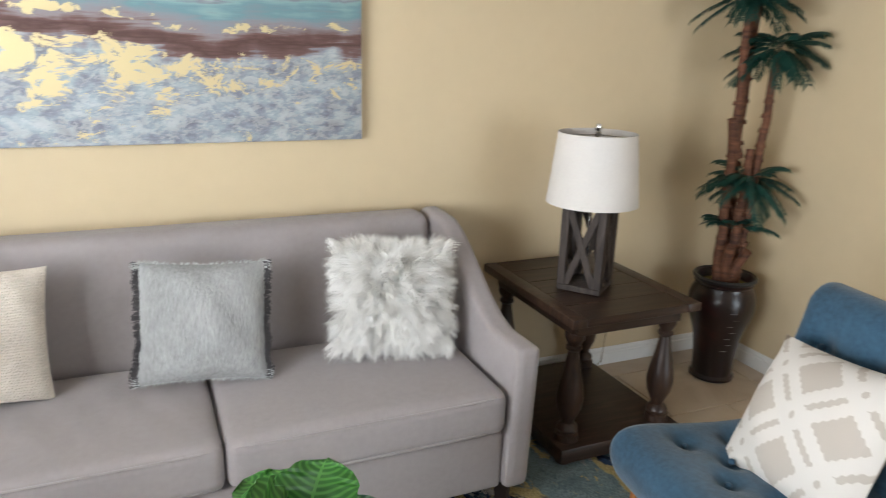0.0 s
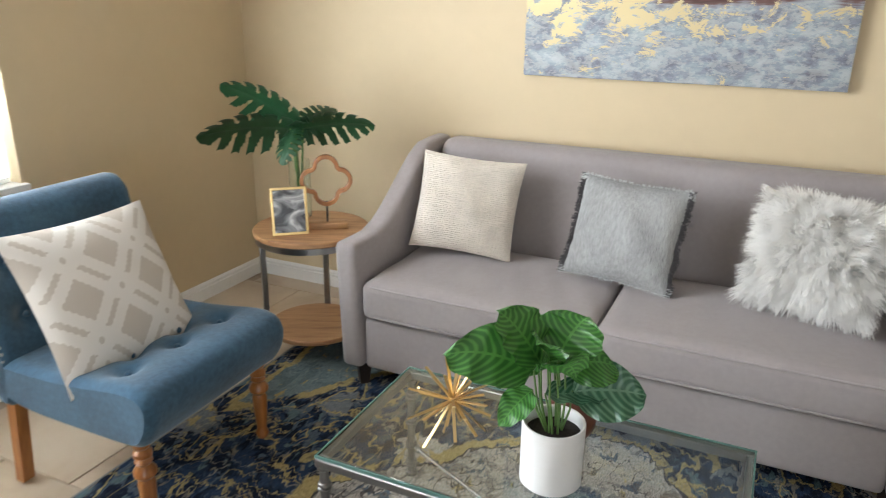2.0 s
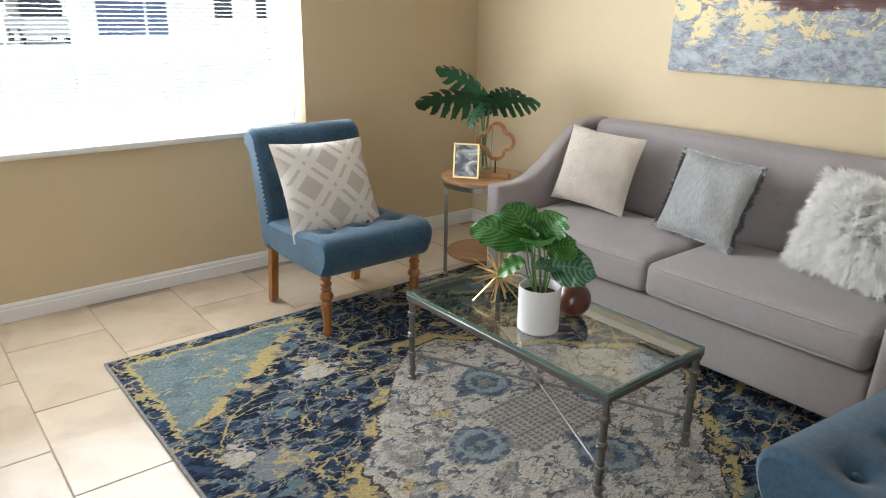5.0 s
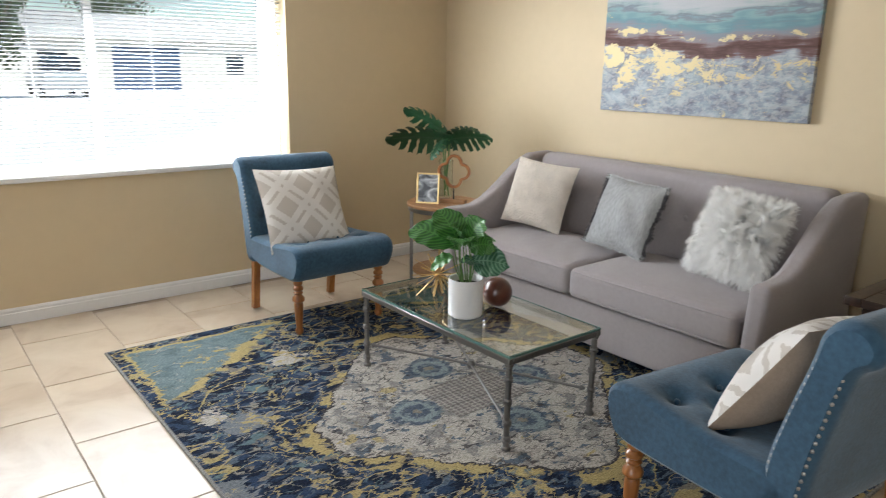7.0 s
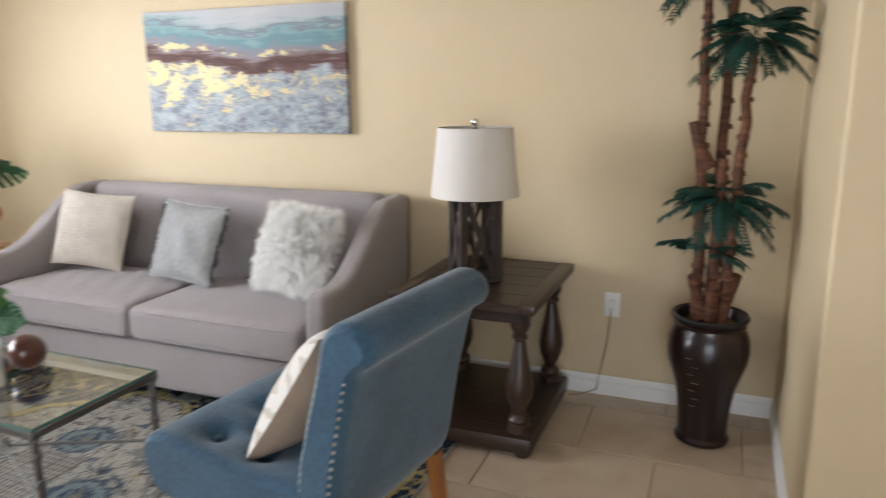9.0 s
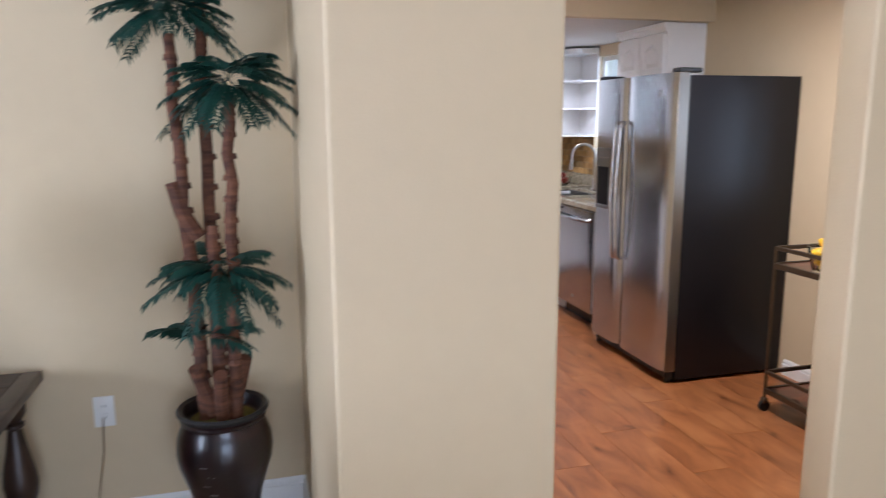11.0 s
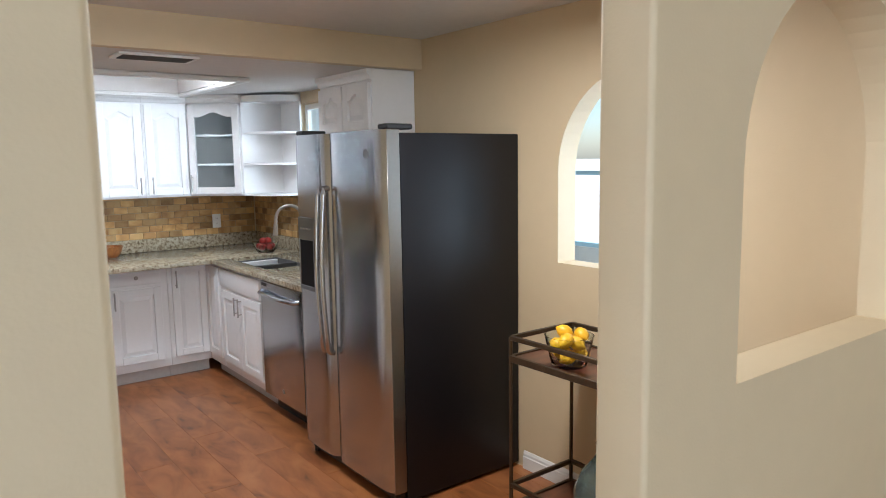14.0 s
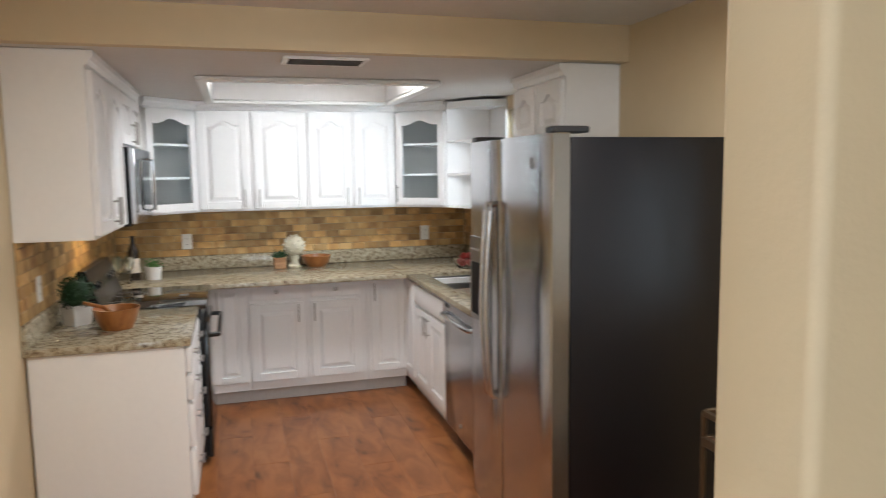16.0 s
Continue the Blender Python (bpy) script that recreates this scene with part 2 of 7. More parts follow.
def tube(bm, pts, r, seg=8, taper=1.0):
    pts = [Vector(p) for p in pts]; rings = []
    up = Vector((0.31, 0.27, 0.91))
    for i, p in enumerate(pts):
        d = (pts[min(i + 1, len(pts) - 1)] - pts[max(i - 1, 0)]).normalized()
        a = d.cross(up).normalized(); b = d.cross(a)
        rr = r * (1 + (taper - 1) * i / max(len(pts) - 1, 1))
        rings.append([bm.verts.new(p + rr * (math.cos(2 * math.pi * k / seg) * a + math.sin(2 * math.pi * k / seg) * b)) for k in range(seg)])
    for a, b in zip(rings, rings[1:]):
        for i in range(seg): bm.faces.new((a[i], a[(i + 1) % seg], b[(i + 1) % seg], b[i]))
    bm.faces.new(rings[0][::-1]); bm.faces.new(rings[-1])


def rbox(bm, lo, hi, r, n=4, puff=0.0, fn=None, m=None):
    """Box with rounded edges, optionally puffed on top, each vertex passed through fn."""
    lo, hi = Vector(lo), Vector(hi); c, h = (lo + hi) / 2, (hi - lo) / 2
    r = min(r, *(0.98 * x for x in h))
    ax = []
    for k in range(3):
        inner = h[k] - r
        s = [-h[k], -h[k] + r * 0.35, -h[k] + r] + [-inner + 2 * inner * j / n for j in range(1, n)] + [h[k] - r, h[k] - r * 0.35, h[k]]
        ax.append(s)
    cache = {}

    def V(p):
        key = tuple(round(q, 5) for q in p)
        if key not in cache:
            p = Vector(p); inn = Vector([max(-(h[k] - r), min(h[k] - r, p[k])) for k in range(3)]); d = p - inn
            if d.length > 1e-9: p = inn + d.normalized() * r
            if puff: p.z += (1 if p.z > 0 else -0.25) * puff * max(0, 1 - (p.x / h.x) ** 2) ** 0.6 * max(0, 1 - (p.y / h.y) ** 2) ** 0.6 * (abs(p.z) / h.z)
            p = p + c
            if fn: p = Vector(fn(p))
            if m is not None: p = m @ p
            cache[key] = bm.verts.new(p)
        return cache[key]
    for k in range(3):
        u, v = (k + 1) % 3, (k + 2) % 3
        for s in (-1, 1):
            for i in range(len(ax[u]) - 1):
                for j in range(len(ax[v]) - 1):
                    q = []
                    for di, dj in ((0, 0), (1, 0), (1, 1), (0, 1)):
                        p = [0, 0, 0]; p[k] = s * h[k]; p[u] = ax[u][i + di]; p[v] = ax[v][j + dj]; q.append(V(p))
                    if len(set(q)) == 4:
                        bm.faces.new(q if s > 0 else q[::-1])


def prism(bm, poly, axis, a, b):
    """Extrude a polygon (list of 2D points) along an axis between a and b."""
    def P(u, v, w): return {0: (w, u, v), 1: (u, w, v), 2: (u, v, w)}[axis]
    A = [bm.verts.new(P(u, v, a)) for u, v in poly]; B = [bm.verts.new(P(u, v, b)) for u, v in poly]
    bm.faces.new(A); bm.faces.new(B[::-1])
    for i in range(len(poly)):
        j = (i + 1) % len(poly); bm.faces.new((A[i], B[i], B[j], A[j]))


# ---- setting ----
WX, NY, AX, SY, KW, KE, KN, HZ = -2.12, 2.79, 2.85, 1.60, 2.98, 5.73, 6.87, 2.32
LE, LS = 5.55, -4.0


def structure(name, boxes, material, label, category="wall"):
    bm = BM()
    for lo, hi in boxes: box(bm, lo, hi)
    return solid(name, bm, material, label, category, kind="structure", smooth=False)


WIN = (-0.95, 1.415, 0.835, 2.08)
structure("wall_west", [((WX - 0.2, LS - 0.2, 0), (WX, WIN[0], HZ)), ((WX - 0.2, WIN[1], 0), (WX, NY + 0.12, HZ)),
                        ((WX - 0.2, WIN[0], 0), (WX, WIN[1], WIN[2])), ((WX - 0.2, WIN[0], WIN[3]), (WX, WIN[1], HZ))], PAINT, "tan painted wall with a wide window opening")
structure("wall_north", [((WX, NY, 0), (AX + 0.12, NY + 0.12, HZ))], PAINT, "tan painted wall behind the sofa")
def nose(cx, cy, r, a0, a1, n=9):
    """Points of a rounded wall corner, angles in degrees."""
    return [(cx + r * math.cos(radians(a0 + (a1 - a0) * i / n)), cy + r * math.sin(radians(a0 + (a1 - a0) * i / n))) for i in range(n + 1)]


bm = BM(); NR = 0.012
prism(bm, [(AX, NY)] + nose(AX + NR, SY + NR, NR, 180, 270) + nose(3.40 - NR, SY + NR, NR, -90, 0) + nose(3.40 - NR, SY + 0.12 - NR, NR, 0, 90) + [(KW, SY + 0.12), (KW, NY)], 2, 0, HZ)
solid("wall_alcove", bm, PAINT, "tan painted wall stub with rounded corners beside the kitchen opening", "wall", kind="structure", smooth=False)


def arch_wall(name, axis, at, thick, a0, a1, o0, o1, sill, spring, material, label):
    """Wall slab along one axis with an arched opening through it."""
    bm = BM(); r = (o1 - o0) / 2; cx = (o0 + o1) / 2; rise = r * 1.0; n = 24
    arc = [(cx - r * math.cos(math.pi * i / n), spring + rise * math.sin(math.pi * i / n)) for i in range(n + 1)]

    def strip(poly):
        prism(bm, poly, axis, at, at + thick)
    if axis == 1: prism(bm, nose(a0 + 0.012, at + 0.012, 0.012, 180, 270) + [(o0, at), (o0, at + thick)] + nose(a0 + 0.012, at + thick - 0.012, 0.012, 90, 180), 2, 0, HZ)
    else: strip([(a0, 0), (o0, 0), (o0, HZ), (a0, HZ)])
    strip([(o1, 0), (a1, 0), (a1, HZ), (o1, HZ)]); strip([(o0, 0), (o1, 0), (o1, sill), (o0, sill)])
    for (u0, z0), (u1, z1) in zip(arc, arc[1:]):
        strip([(u0, z0), (u1, z1), (u1, HZ), (u0, HZ)])
    return solid(name, bm, material, label, "wall", kind="structure", smooth=False)


arch_wall("wall_partition", 1, SY, 0.12, 4.275, LE, 4.575, 5.42, 1.155, 1.60, PAINT, "tan painted partition with an arched pass-through opening")
arch_wall("wall_east", 0, KE, 0.12, SY, 4.2, 2.30, 3.20, 1.12, 1.56, PAINT, "tan painted kitchen wall with an arched opening to a bright room")
EW = (5.0, 5.95, 1.16, 2.06)
structure("wall_east_kitchen", [((KE, 4.2, 0), (KE + 0.12, EW[0], HZ)), ((KE, EW[1], 0), (KE + 0.12, KN + 0.12, HZ)), ((KE, EW[0], 0), (KE + 0.12, EW[1], EW[2])),
                                ((KE, EW[0], EW[3]), (KE + 0.12, EW[1], HZ))], PAINT, "tan painted wall with a window over the sink")
structure("wall_kitchen_back", [((KW - 0.12, KN, 0), (KE, KN + 0.12, HZ))], PAINT, "tan painted kitchen back wall")
structure("wall_kitchen_west", [((KW - 0.12, NY, 0), (KW, KN, HZ))], PAINT, "tan painted kitchen side wall")
# south wall is out of view; its opening is added for the fill lamp
structure("wall_south", [((WX, LS - 0.2, 0), (1.9, LS, HZ)), ((4.5, LS - 0.2, 0), (LE + 0.12, LS, HZ)), ((1.9, LS - 0.2, 2.2), (4.5, LS, HZ))], PAINT, "plain tan wall with an added, unseen wide opening")
structure("wall_hall_east", [((LE, LS, 0), (LE + 0.12, SY, HZ))], PAINT, "plain tan painted wall")
structure("ceiling", [((WX - 0.2, LS - 0.2, HZ), (KE + 0.12, 4.295, HZ + 0.1))], CEIL, "off-white textured ceiling", "ceiling")
# dropped kitchen ceiling with a light tray
TX0, TX1, TY0, TY1, SZ = 3.75, 4.965, 5.20, 6.40, 2.148
structure("soffit", [((KW, 4.295, SZ), (KE, 4.36, HZ + 0.1))], PAINT, "tan painted face of the dropped kitchen ceiling", "soffit")
structure("ceiling_kitchen", [((KW, 4.36, SZ), (KE, TY0, SZ + 0.25)), ((KW, TY1, SZ), (KE, KN, SZ + 0.25)), ((KW, TY0, SZ), (TX0, TY1, SZ + 0.25)), ((TX1, TY0, SZ), (KE, TY1, SZ + 0.25)),
                              ((TX0 - 0.05, TY0 - 0.05, SZ + 0.25), (TX1 + 0.05, TY1 + 0.05, SZ + 0.3))], CEIL, "white lowered ceiling with a recessed light tray", "ceiling")
bm = BM()
for lo, hi in (((TX0 - 0.06, TY0 - 0.06, SZ - 0.03), (TX1 + 0.06, TY0, SZ - 0.001)), ((TX0 - 0.06, TY1, SZ - 0.03), (TX1 + 0.06, TY1 + 0.06, SZ - 0.001)),
               ((TX0 - 0.06, TY0, SZ - 0.03), (TX0, TY1, SZ - 0.001)), ((TX1, TY0, SZ - 0.03), (TX1 + 0.06, TY1, SZ - 0.001))): box(bm, lo, hi, 0.008)
solid("tray_trim", bm, WHITE, "white moulding round the ceiling light tray", "trim", kind="structure")
structure("floor_slab", [((WX - 0.2, LS - 0.2, -0.16), (LE + 0.12, SY, -0.005)), ((WX - 0.2, SY, -0.16), (KW, NY + 0.12, -0.005))], GROUT, "sanded grout bed under floor tiles", "floor")
structure("floor_kitchen_base", [((KW, SY, -0.16), (8.6, 8.5, -0.006))], mat("dark_underlay", (0.03, 0.015, 0.01), 0.9), "dark gaps between laminate boards", "floor")
# sunroom beyond the east arch
structure("wall_sunroom", [((8.5, 0.6, 0), (8.62, 8.4, 0.75)), ((8.5, 0.6, 2.25), (8.62, 8.4, 2.5)), ((KE + 0.12, 0.5, 0), (8.62, 0.6, 2.5)), ((KE + 0.12, 8.4, 0), (8.62, 8.5, 2.5)),
                           ((8.5, 0.6, 0.75), (8.62, 1.2, 2.25)), ((8.5, 8.0, 0.75), (8.62, 8.4, 2.25)), ((KE + 0.12, KN + 0.12, 0), (KE + 0.24, 8.4, 2.5))], mat("pale_sunroom_paint", (0.72, 0.76, 0.78), 0.6, var=0.03), "pale sunroom wall round a wide window")
structure("ceiling_sunroom", [((KE + 0.12, 0.5, 2.5), (8.62, 8.5, 2.6))], CEIL, "white sunroom ceiling", "ceiling")


# baseboards
def baseboard(name, x0, y0, x1, y1, nx, ny):
    bm = BM(); h, t = 0.095, 0.014
    L = math.hypot(x1 - x0, y1 - y0)
    prism(bm, [(0, 0), (t, 0), (t, h * 0.68), (t * 0.7, h * 0.72), (t * 0.7, h * 0.86), (t * 0.25, h), (0, h)], 0, 0, L)
    ux, uy = (x1 - x0) / L, (y1 - y0) / L
    m = Matrix(((ux, nx, 0, x0), (uy, ny, 0, y0), (0, 0, 1, 0), (0, 0, 0, 1)))
    ob = solid(name, bm, WHITE, "white moulded baseboard", "baseboard", kind="structure", smooth=False); ob.matrix_world = m


baseboard("baseboard", WX, LS, WX, NY, 1, 0)
baseboard("baseboard", WX + 0.015, NY, AX, NY, 0, -1)
baseboard("baseboard", AX, SY, AX, NY - 0.015, -1, 0)
baseboard("baseboard", AX - 0.014, SY, 3.40, SY, 0, -1)
baseboard("baseboard", 4.275, SY, LE, SY, 0, -1)
baseboard("baseboard", KE, SY + 0.12, KE, 3.43, -1, 0)
baseboard("baseboard", KW, SY + 0.12, KW, 4.45, 1, 0)

# window with sill, frame, panes and blinds
win = thing("window_1", pose(WX, 0, 0), "wide white-framed window with lowered mini blinds", "window", kind="structure")
bm = BM(); box(bm, (-0.17, WIN[0] - 0.02, WIN[2] - 0.028), (0.03, WIN[1] + 0.02, WIN[2] + 0.004), 0.006, 2); part("window_sill", bm, WHITE, win, "white window sill")
bm = BM(); ym = (WIN[0] + WIN[1]) / 2
for y0, y1, z0, z1 in ((WIN[0], WIN[0] + 0.05, WIN[2] + 0.004, WIN[3]), (WIN[1] - 0.13, WIN[1], WIN[2] + 0.004, WIN[3]), (WIN[0] + 0.05, WIN[1] - 0.13, WIN[2] + 0.004, WIN[2] + 0.05),
                       (WIN[0] + 0.05, WIN[1] - 0.13, WIN[3] - 0.05, WIN[3]), (ym - 0.025, ym + 0.025, WIN[2] + 0.05, WIN[3] - 0.05)): box(bm, (-0.19, y0, z0), (-0.14, y1, z1), 0.004)
part("window_frame", bm, WHITE, win, "white aluminium window frame")
for y0, y1 in ((WIN[0] + 0.05, ym - 0.025), (ym + 0.025, WIN[1] - 0.13)):
    bm = BM(); box(bm, (-0.168, y0, WIN[2] + 0.05), (-0.163, y1, WIN[3] - 0.05)); p = part("pane", bm, GLASS, win); p.visible_shadow = False
blind = thing("mini_blind", pose(WX - 0.055, 0, 0), "white vinyl mini blind lowered over the window", "blind")
bm = BM(); box(bm, (-0.02, WIN[0] + 0.012, WIN[3] - 0.04), (0.02, WIN[1] - 0.012, WIN[3]), 0.003); part("head_rail", bm, BLIND, blind)
bm = BM(); box(bm, (-0.014, WIN[0] + 0.015, WIN[2] + 0.006), (0.014, WIN[1] - 0.015, WIN[2] + 0.024), 0.003); part("bottom_rail", bm, BLIND, blind)
for y0 in (-0.75, -0.1, 0.55, 1.25):
    bm = BM()
    for x0 in (-0.012, 0.012): cyl(bm, (x0, y0, WIN[2] + 0.02), (x0, y0, WIN[3] - 0.03), 0.0012, seg=5)
    part("ladder_cord", bm, BLIND, blind)
bm = BM()
quad(bm, [(-0.0125, WIN[0] + 0.015, -0.003), (0, WIN[0] + 0.015, 0.001), (0, WIN[1] - 0.015, 0.001), (-0.0125, WIN[1] - 0.015, -0.003)])
quad(bm, [(0, WIN[0] + 0.015, 0.001), (0.0125, WIN[0] + 0.015, -0.003 + 0.004), (0.0125, WIN[1] - 0.015, -0.003 + 0.004), (0, WIN[1] - 0.015, 0.001)])
first = part("slat", bm, BLIND, blind, smooth=False)
z = WIN[2] + 0.04; first.location.z = z
while z < WIN[3] - 0.07:
    z += 0.0215; o = first.copy(); scene.collection.objects.link(o); o.location.z = z

# ---- living room ----
# painting
def painting_mat():
    m = bpy.data.materials.new("abstract_seascape_paint"); m.use_nodes = True; N, L = m.node_tree.nodes, m.node_tree.links
    b = N["Principled BSDF"]; b.inputs["Roughness"].default_value = 0.68; b.inputs["Specular IOR Level"].default_value = 0.25
    tc = N.new("ShaderNodeTexCoord"); sep = N.new("ShaderNodeSeparateXYZ"); L.new(tc.outputs["Object"], sep.inputs[0])
    mp = N.new("ShaderNodeMapping"); mp.inputs["Scale"].default_value = (1.5, 1, 2.5); L.new(tc.outputs["Object"], mp.inputs[0])

    def noi(scale, detail, v=mp.outputs[0], dist=0.3, rough=0.6):
        n = N.new("ShaderNodeTexNoise"); n.inputs["Scale"].default_value = scale; n.inputs["Detail"].default_value = detail; n.inputs["Distortion"].default_value = dist; n.inputs["Roughness"].default_value = rough
        L.new(v, n.inputs["Vector"]); return n.outputs[0]

    def math_(op, a, b_):
        n = N.new("ShaderNodeMath"); n.operation = op
        for i, q in enumerate((a, b_)):
            if isinstance(q, (int, float)): n.inputs[i].default_value = q
            else: L.new(q, n.inputs[i])
        return n.outputs[0]

    def ramp(f, stops, interp='LINEAR'):
        cr = N.new("ShaderNodeValToRGB"); cr.color_ramp.interpolation = interp; e = cr.color_ramp.elements
        while len(e) < len(stops): e.new(0.5)
        for el, (p, c) in zip(e, stops): el.position, el.color = p, (*c, 1)
        L.new(f, cr.inputs[0]); return cr.outputs[0]

    def mix(f, a, b_):
        n = N.new("ShaderNodeMix"); n.data_type = 'RGBA'; L.new(f, n.inputs[0]); L.new(a, n.inputs[6])
        if isinstance(b_, tuple): n.inputs[7].default_value = (*b_, 1)
        else: L.new(b_, n.inputs[7])
        return n.outputs[2]
    # height over the canvas 0..1 warped by broad strokes
    mw = N.new("ShaderNodeMapping"); mw.inputs["Scale"].default_value = (1.0, 1, 0.4); L.new(tc.outputs["Object"], mw.inputs[0])
    warp = noi(2.6, 4, mw.outputs[0], 0.2)
    h = math_('ADD', math_('DIVIDE', sep.outputs[2], 0.65), math_('MULTIPLY', math_('SUBTRACT', warp, 0.5), 0.34))
    h = math_('SUBTRACT', h, math_('MULTIPLY', math_('ABSOLUTE', math_('SUBTRACT', sep.outputs[0], 0.08), 0.0), 0.17))
    streak_map = N.new("ShaderNodeMapping"); streak_map.inputs["Scale"].default_value = (1.0, 1, 9); L.new(tc.outputs["Object"], streak_map.inputs[0])
    streak = noi(3.0, 5, streak_map.outputs[0], 0.4)
    hs = math_('ADD', h, math_('MULTIPLY', math_('SUBTRACT', streak, 0.5), 0.27))
    sky = ramp(hs, [(0.0, (0.33, 0.36, 0.46)), (0.41, (0.33, 0.36, 0.44)), (0.475, (0.17, 0.10, 0.09)), (0.52, (0.10, 0.055, 0.05)), (0.56, (0.16, 0.09, 0.08)), (0.60, (0.27, 0.23, 0.24)),
                    (0.655, (0.24, 0.27, 0.30)), (0.70, (0.17, 0.29, 0.32)), (0.755, (0.25, 0.38, 0.39)), (0.79, (0.22, 0.24, 0.27)), (0.82, (0.34, 0.42, 0.42)), (0.86, (0.46, 0.48, 0.49)), (1.0, (0.54, 0.53, 0.53))])
    low = ramp(noi(7, 8, rough=0.7), [(0.32, (0.16, 0.165, 0.195)), (0.45, (0.24, 0.26, 0.305)), (0.55, (0.32, 0.365, 0.40)), (0.72, (0.45, 0.50, 0.52))])
    flecks = ramp(noi(17, 7, rough=0.7), [(0.49, (0, 0, 0)), (0.53, (1, 1, 1))])
    low = mix(math_('MULTIPLY', flecks, 0.28), low, (0.70, 0.68, 0.62))
    ml = ramp(hs, [(0.42, (1, 1, 1)), (0.47, (0, 0, 0))])
    col = mix(ml, sky, low)
    # gold leaf, dense in a band under the dark stroke
    gold = noi(5.2, 9, dist=0.5, rough=0.72)
    band = ramp(h, [(0.0, (0.30,) * 3), (0.18, (0.40,) * 3), (0.36, (0.60,) * 3), (0.46, (0.55,) * 3), (0.52, (0.22,) * 3), (0.56, (0.25,) * 3), (0.61, (0.62,) * 3), (0.66, (0.18,) * 3), (0.8, (0.12,) * 3), (1.0, (0.0,) * 3)])
    leafx = N.new("ShaderNodeMapRange"); leafx.inputs[1].default_value, leafx.inputs[2].default_value, leafx.inputs[3].default_value, leafx.inputs[4].default_value = -0.65, 0.65, 0.05, -0.06
    L.new(sep.outputs[0], leafx.inputs[0])
    gm = ramp(math_('ADD', math_('ADD', gold, math_('MULTIPLY', math_('SUBTRACT', band, 0.5), 0.40)), leafx.outputs[0]), [(0.535, (0, 0, 0)), (0.55, (1, 1, 1))])
    col = mix(gm, col, (0.68, 0.57, 0.33)); L.new(col, b.inputs["Base Color"])
    L.new(math_('MULTIPLY', gm, 0.35), b.inputs["Metallic"])
    bp = N.new("ShaderNodeBump"); bp.inputs["Strength"].default_value = 0.4; bp.inputs["Distance"].default_value = 0.003
    L.new(noi(22, 6), bp.inputs["Height"]); L.new(bp.outputs[0], b.inputs["Normal"])
    return m


pt = thing("painting", pose(0.122, 2.786, 1.232), "unframed abstract seascape canvas in blues, brown and gold leaf", "painting")
bm = BM(); box(bm, (-0.642, -0.036, 0), (0.642, 0, 0.65), 0.004, 2); part("canvas", bm, painting_mat(), pt)
for lo, hi in (((-0.63, 0.0005, 0.012), (0.63, 0.0035, 0.052)), ((-0.63, 0.0005, 0.598), (0.63, 0.0035, 0.638)), ((-0.63, 0.0005, 0.053), (-0.59, 0.0035, 0.597)), ((0.59, 0.0005, 0.053), (0.63, 0.0035, 0.597))):
    bm = BM(); box(bm, lo, hi); part("stretcher_bar", bm, OAK, pt, smooth=False)

# sofa
sofa = thing("sofa", pose(0.078, 1.86, 0), "taupe linen two-cushion sofa with sloped arms and buttoned back", "sofa")
def arm_h(y):
    t = max(0, min(1, (y - 0.16) / 0.56)); return 0.64 + 0.30 * (t * t * (3 - 2 * t))
for s in (-1, 1):
    bm = BM()
    def arm(p, s=s):
        k = (p.z - 0.10) / 0.54
        z = 0.10 + k * (arm_h(p.y) - 0.10)
        flare = 0.02 * max(0, k) * max(0, 1 - p.y / 0.5)
        return (p.x + s * flare, p.y + (0.0 if p.y < 0.7 else 0.06 * max(0, k - 0.5)), z)
    x0, x1 = (0.905, 1.0) if s > 0 else (-1.0, -0.905)
    rbox(bm, (x0, 0.0, 0.10), (x1, 0.86, 0.64), 0.028, 10, fn=arm)
    part("arm", bm, SOFA, sofa)
bm = BM()
def back(p):
    k = (p.z - 0.3) / 0.64
    dent = sum(0.020 * math.exp(-((p.x - bx) ** 2 + (p.z - 0.70) ** 2) / 0.0022) for bx in (-0.6, -0.2, 0.2, 0.6)) if p.y < 0.70 else 0.0
    return (p.x, p.y + 0.11 * max(0, k) - 0.03 - 0.012 * max(0, 1 - ((p.z - 0.62) / 0.2) ** 2) + dent, p.z)
rbox(bm, (-0.90, 0.64, 0.28), (0.90, 0.80, 0.945), 0.05, 60, fn=back)
bk = part("backrest", bm, SOFA, sofa)
for x in (-0.6, -0.2, 0.2, 0.6):
    bm = BM(); ball(bm, (x, 0.688, 0.70), 0.015, 12, 8, (1, 0.5, 1)); part("button", bm, SOFA, bk)
bm = BM(); rbox(bm, (-0.905, 0.025, 0.10), (0.905, 0.74, 0.325), 0.02, 6); part("frame_base", bm, SOFA, sofa)
def seat_fn(x0, x1):
    def f(p):
        w = (0.0028 * math.sin(46 * p.x + 11 * p.y + 5 * math.sin(3 * p.y)) + 0.0018 * math.sin(83 * p.x - 14 * p.y)) * max(0, 1 - ((p.y - 0.3) / 0.3) ** 2) * (1 if p.z > 0.44 else 0)
        return (p.x, p.y, p.z + w)
    return f
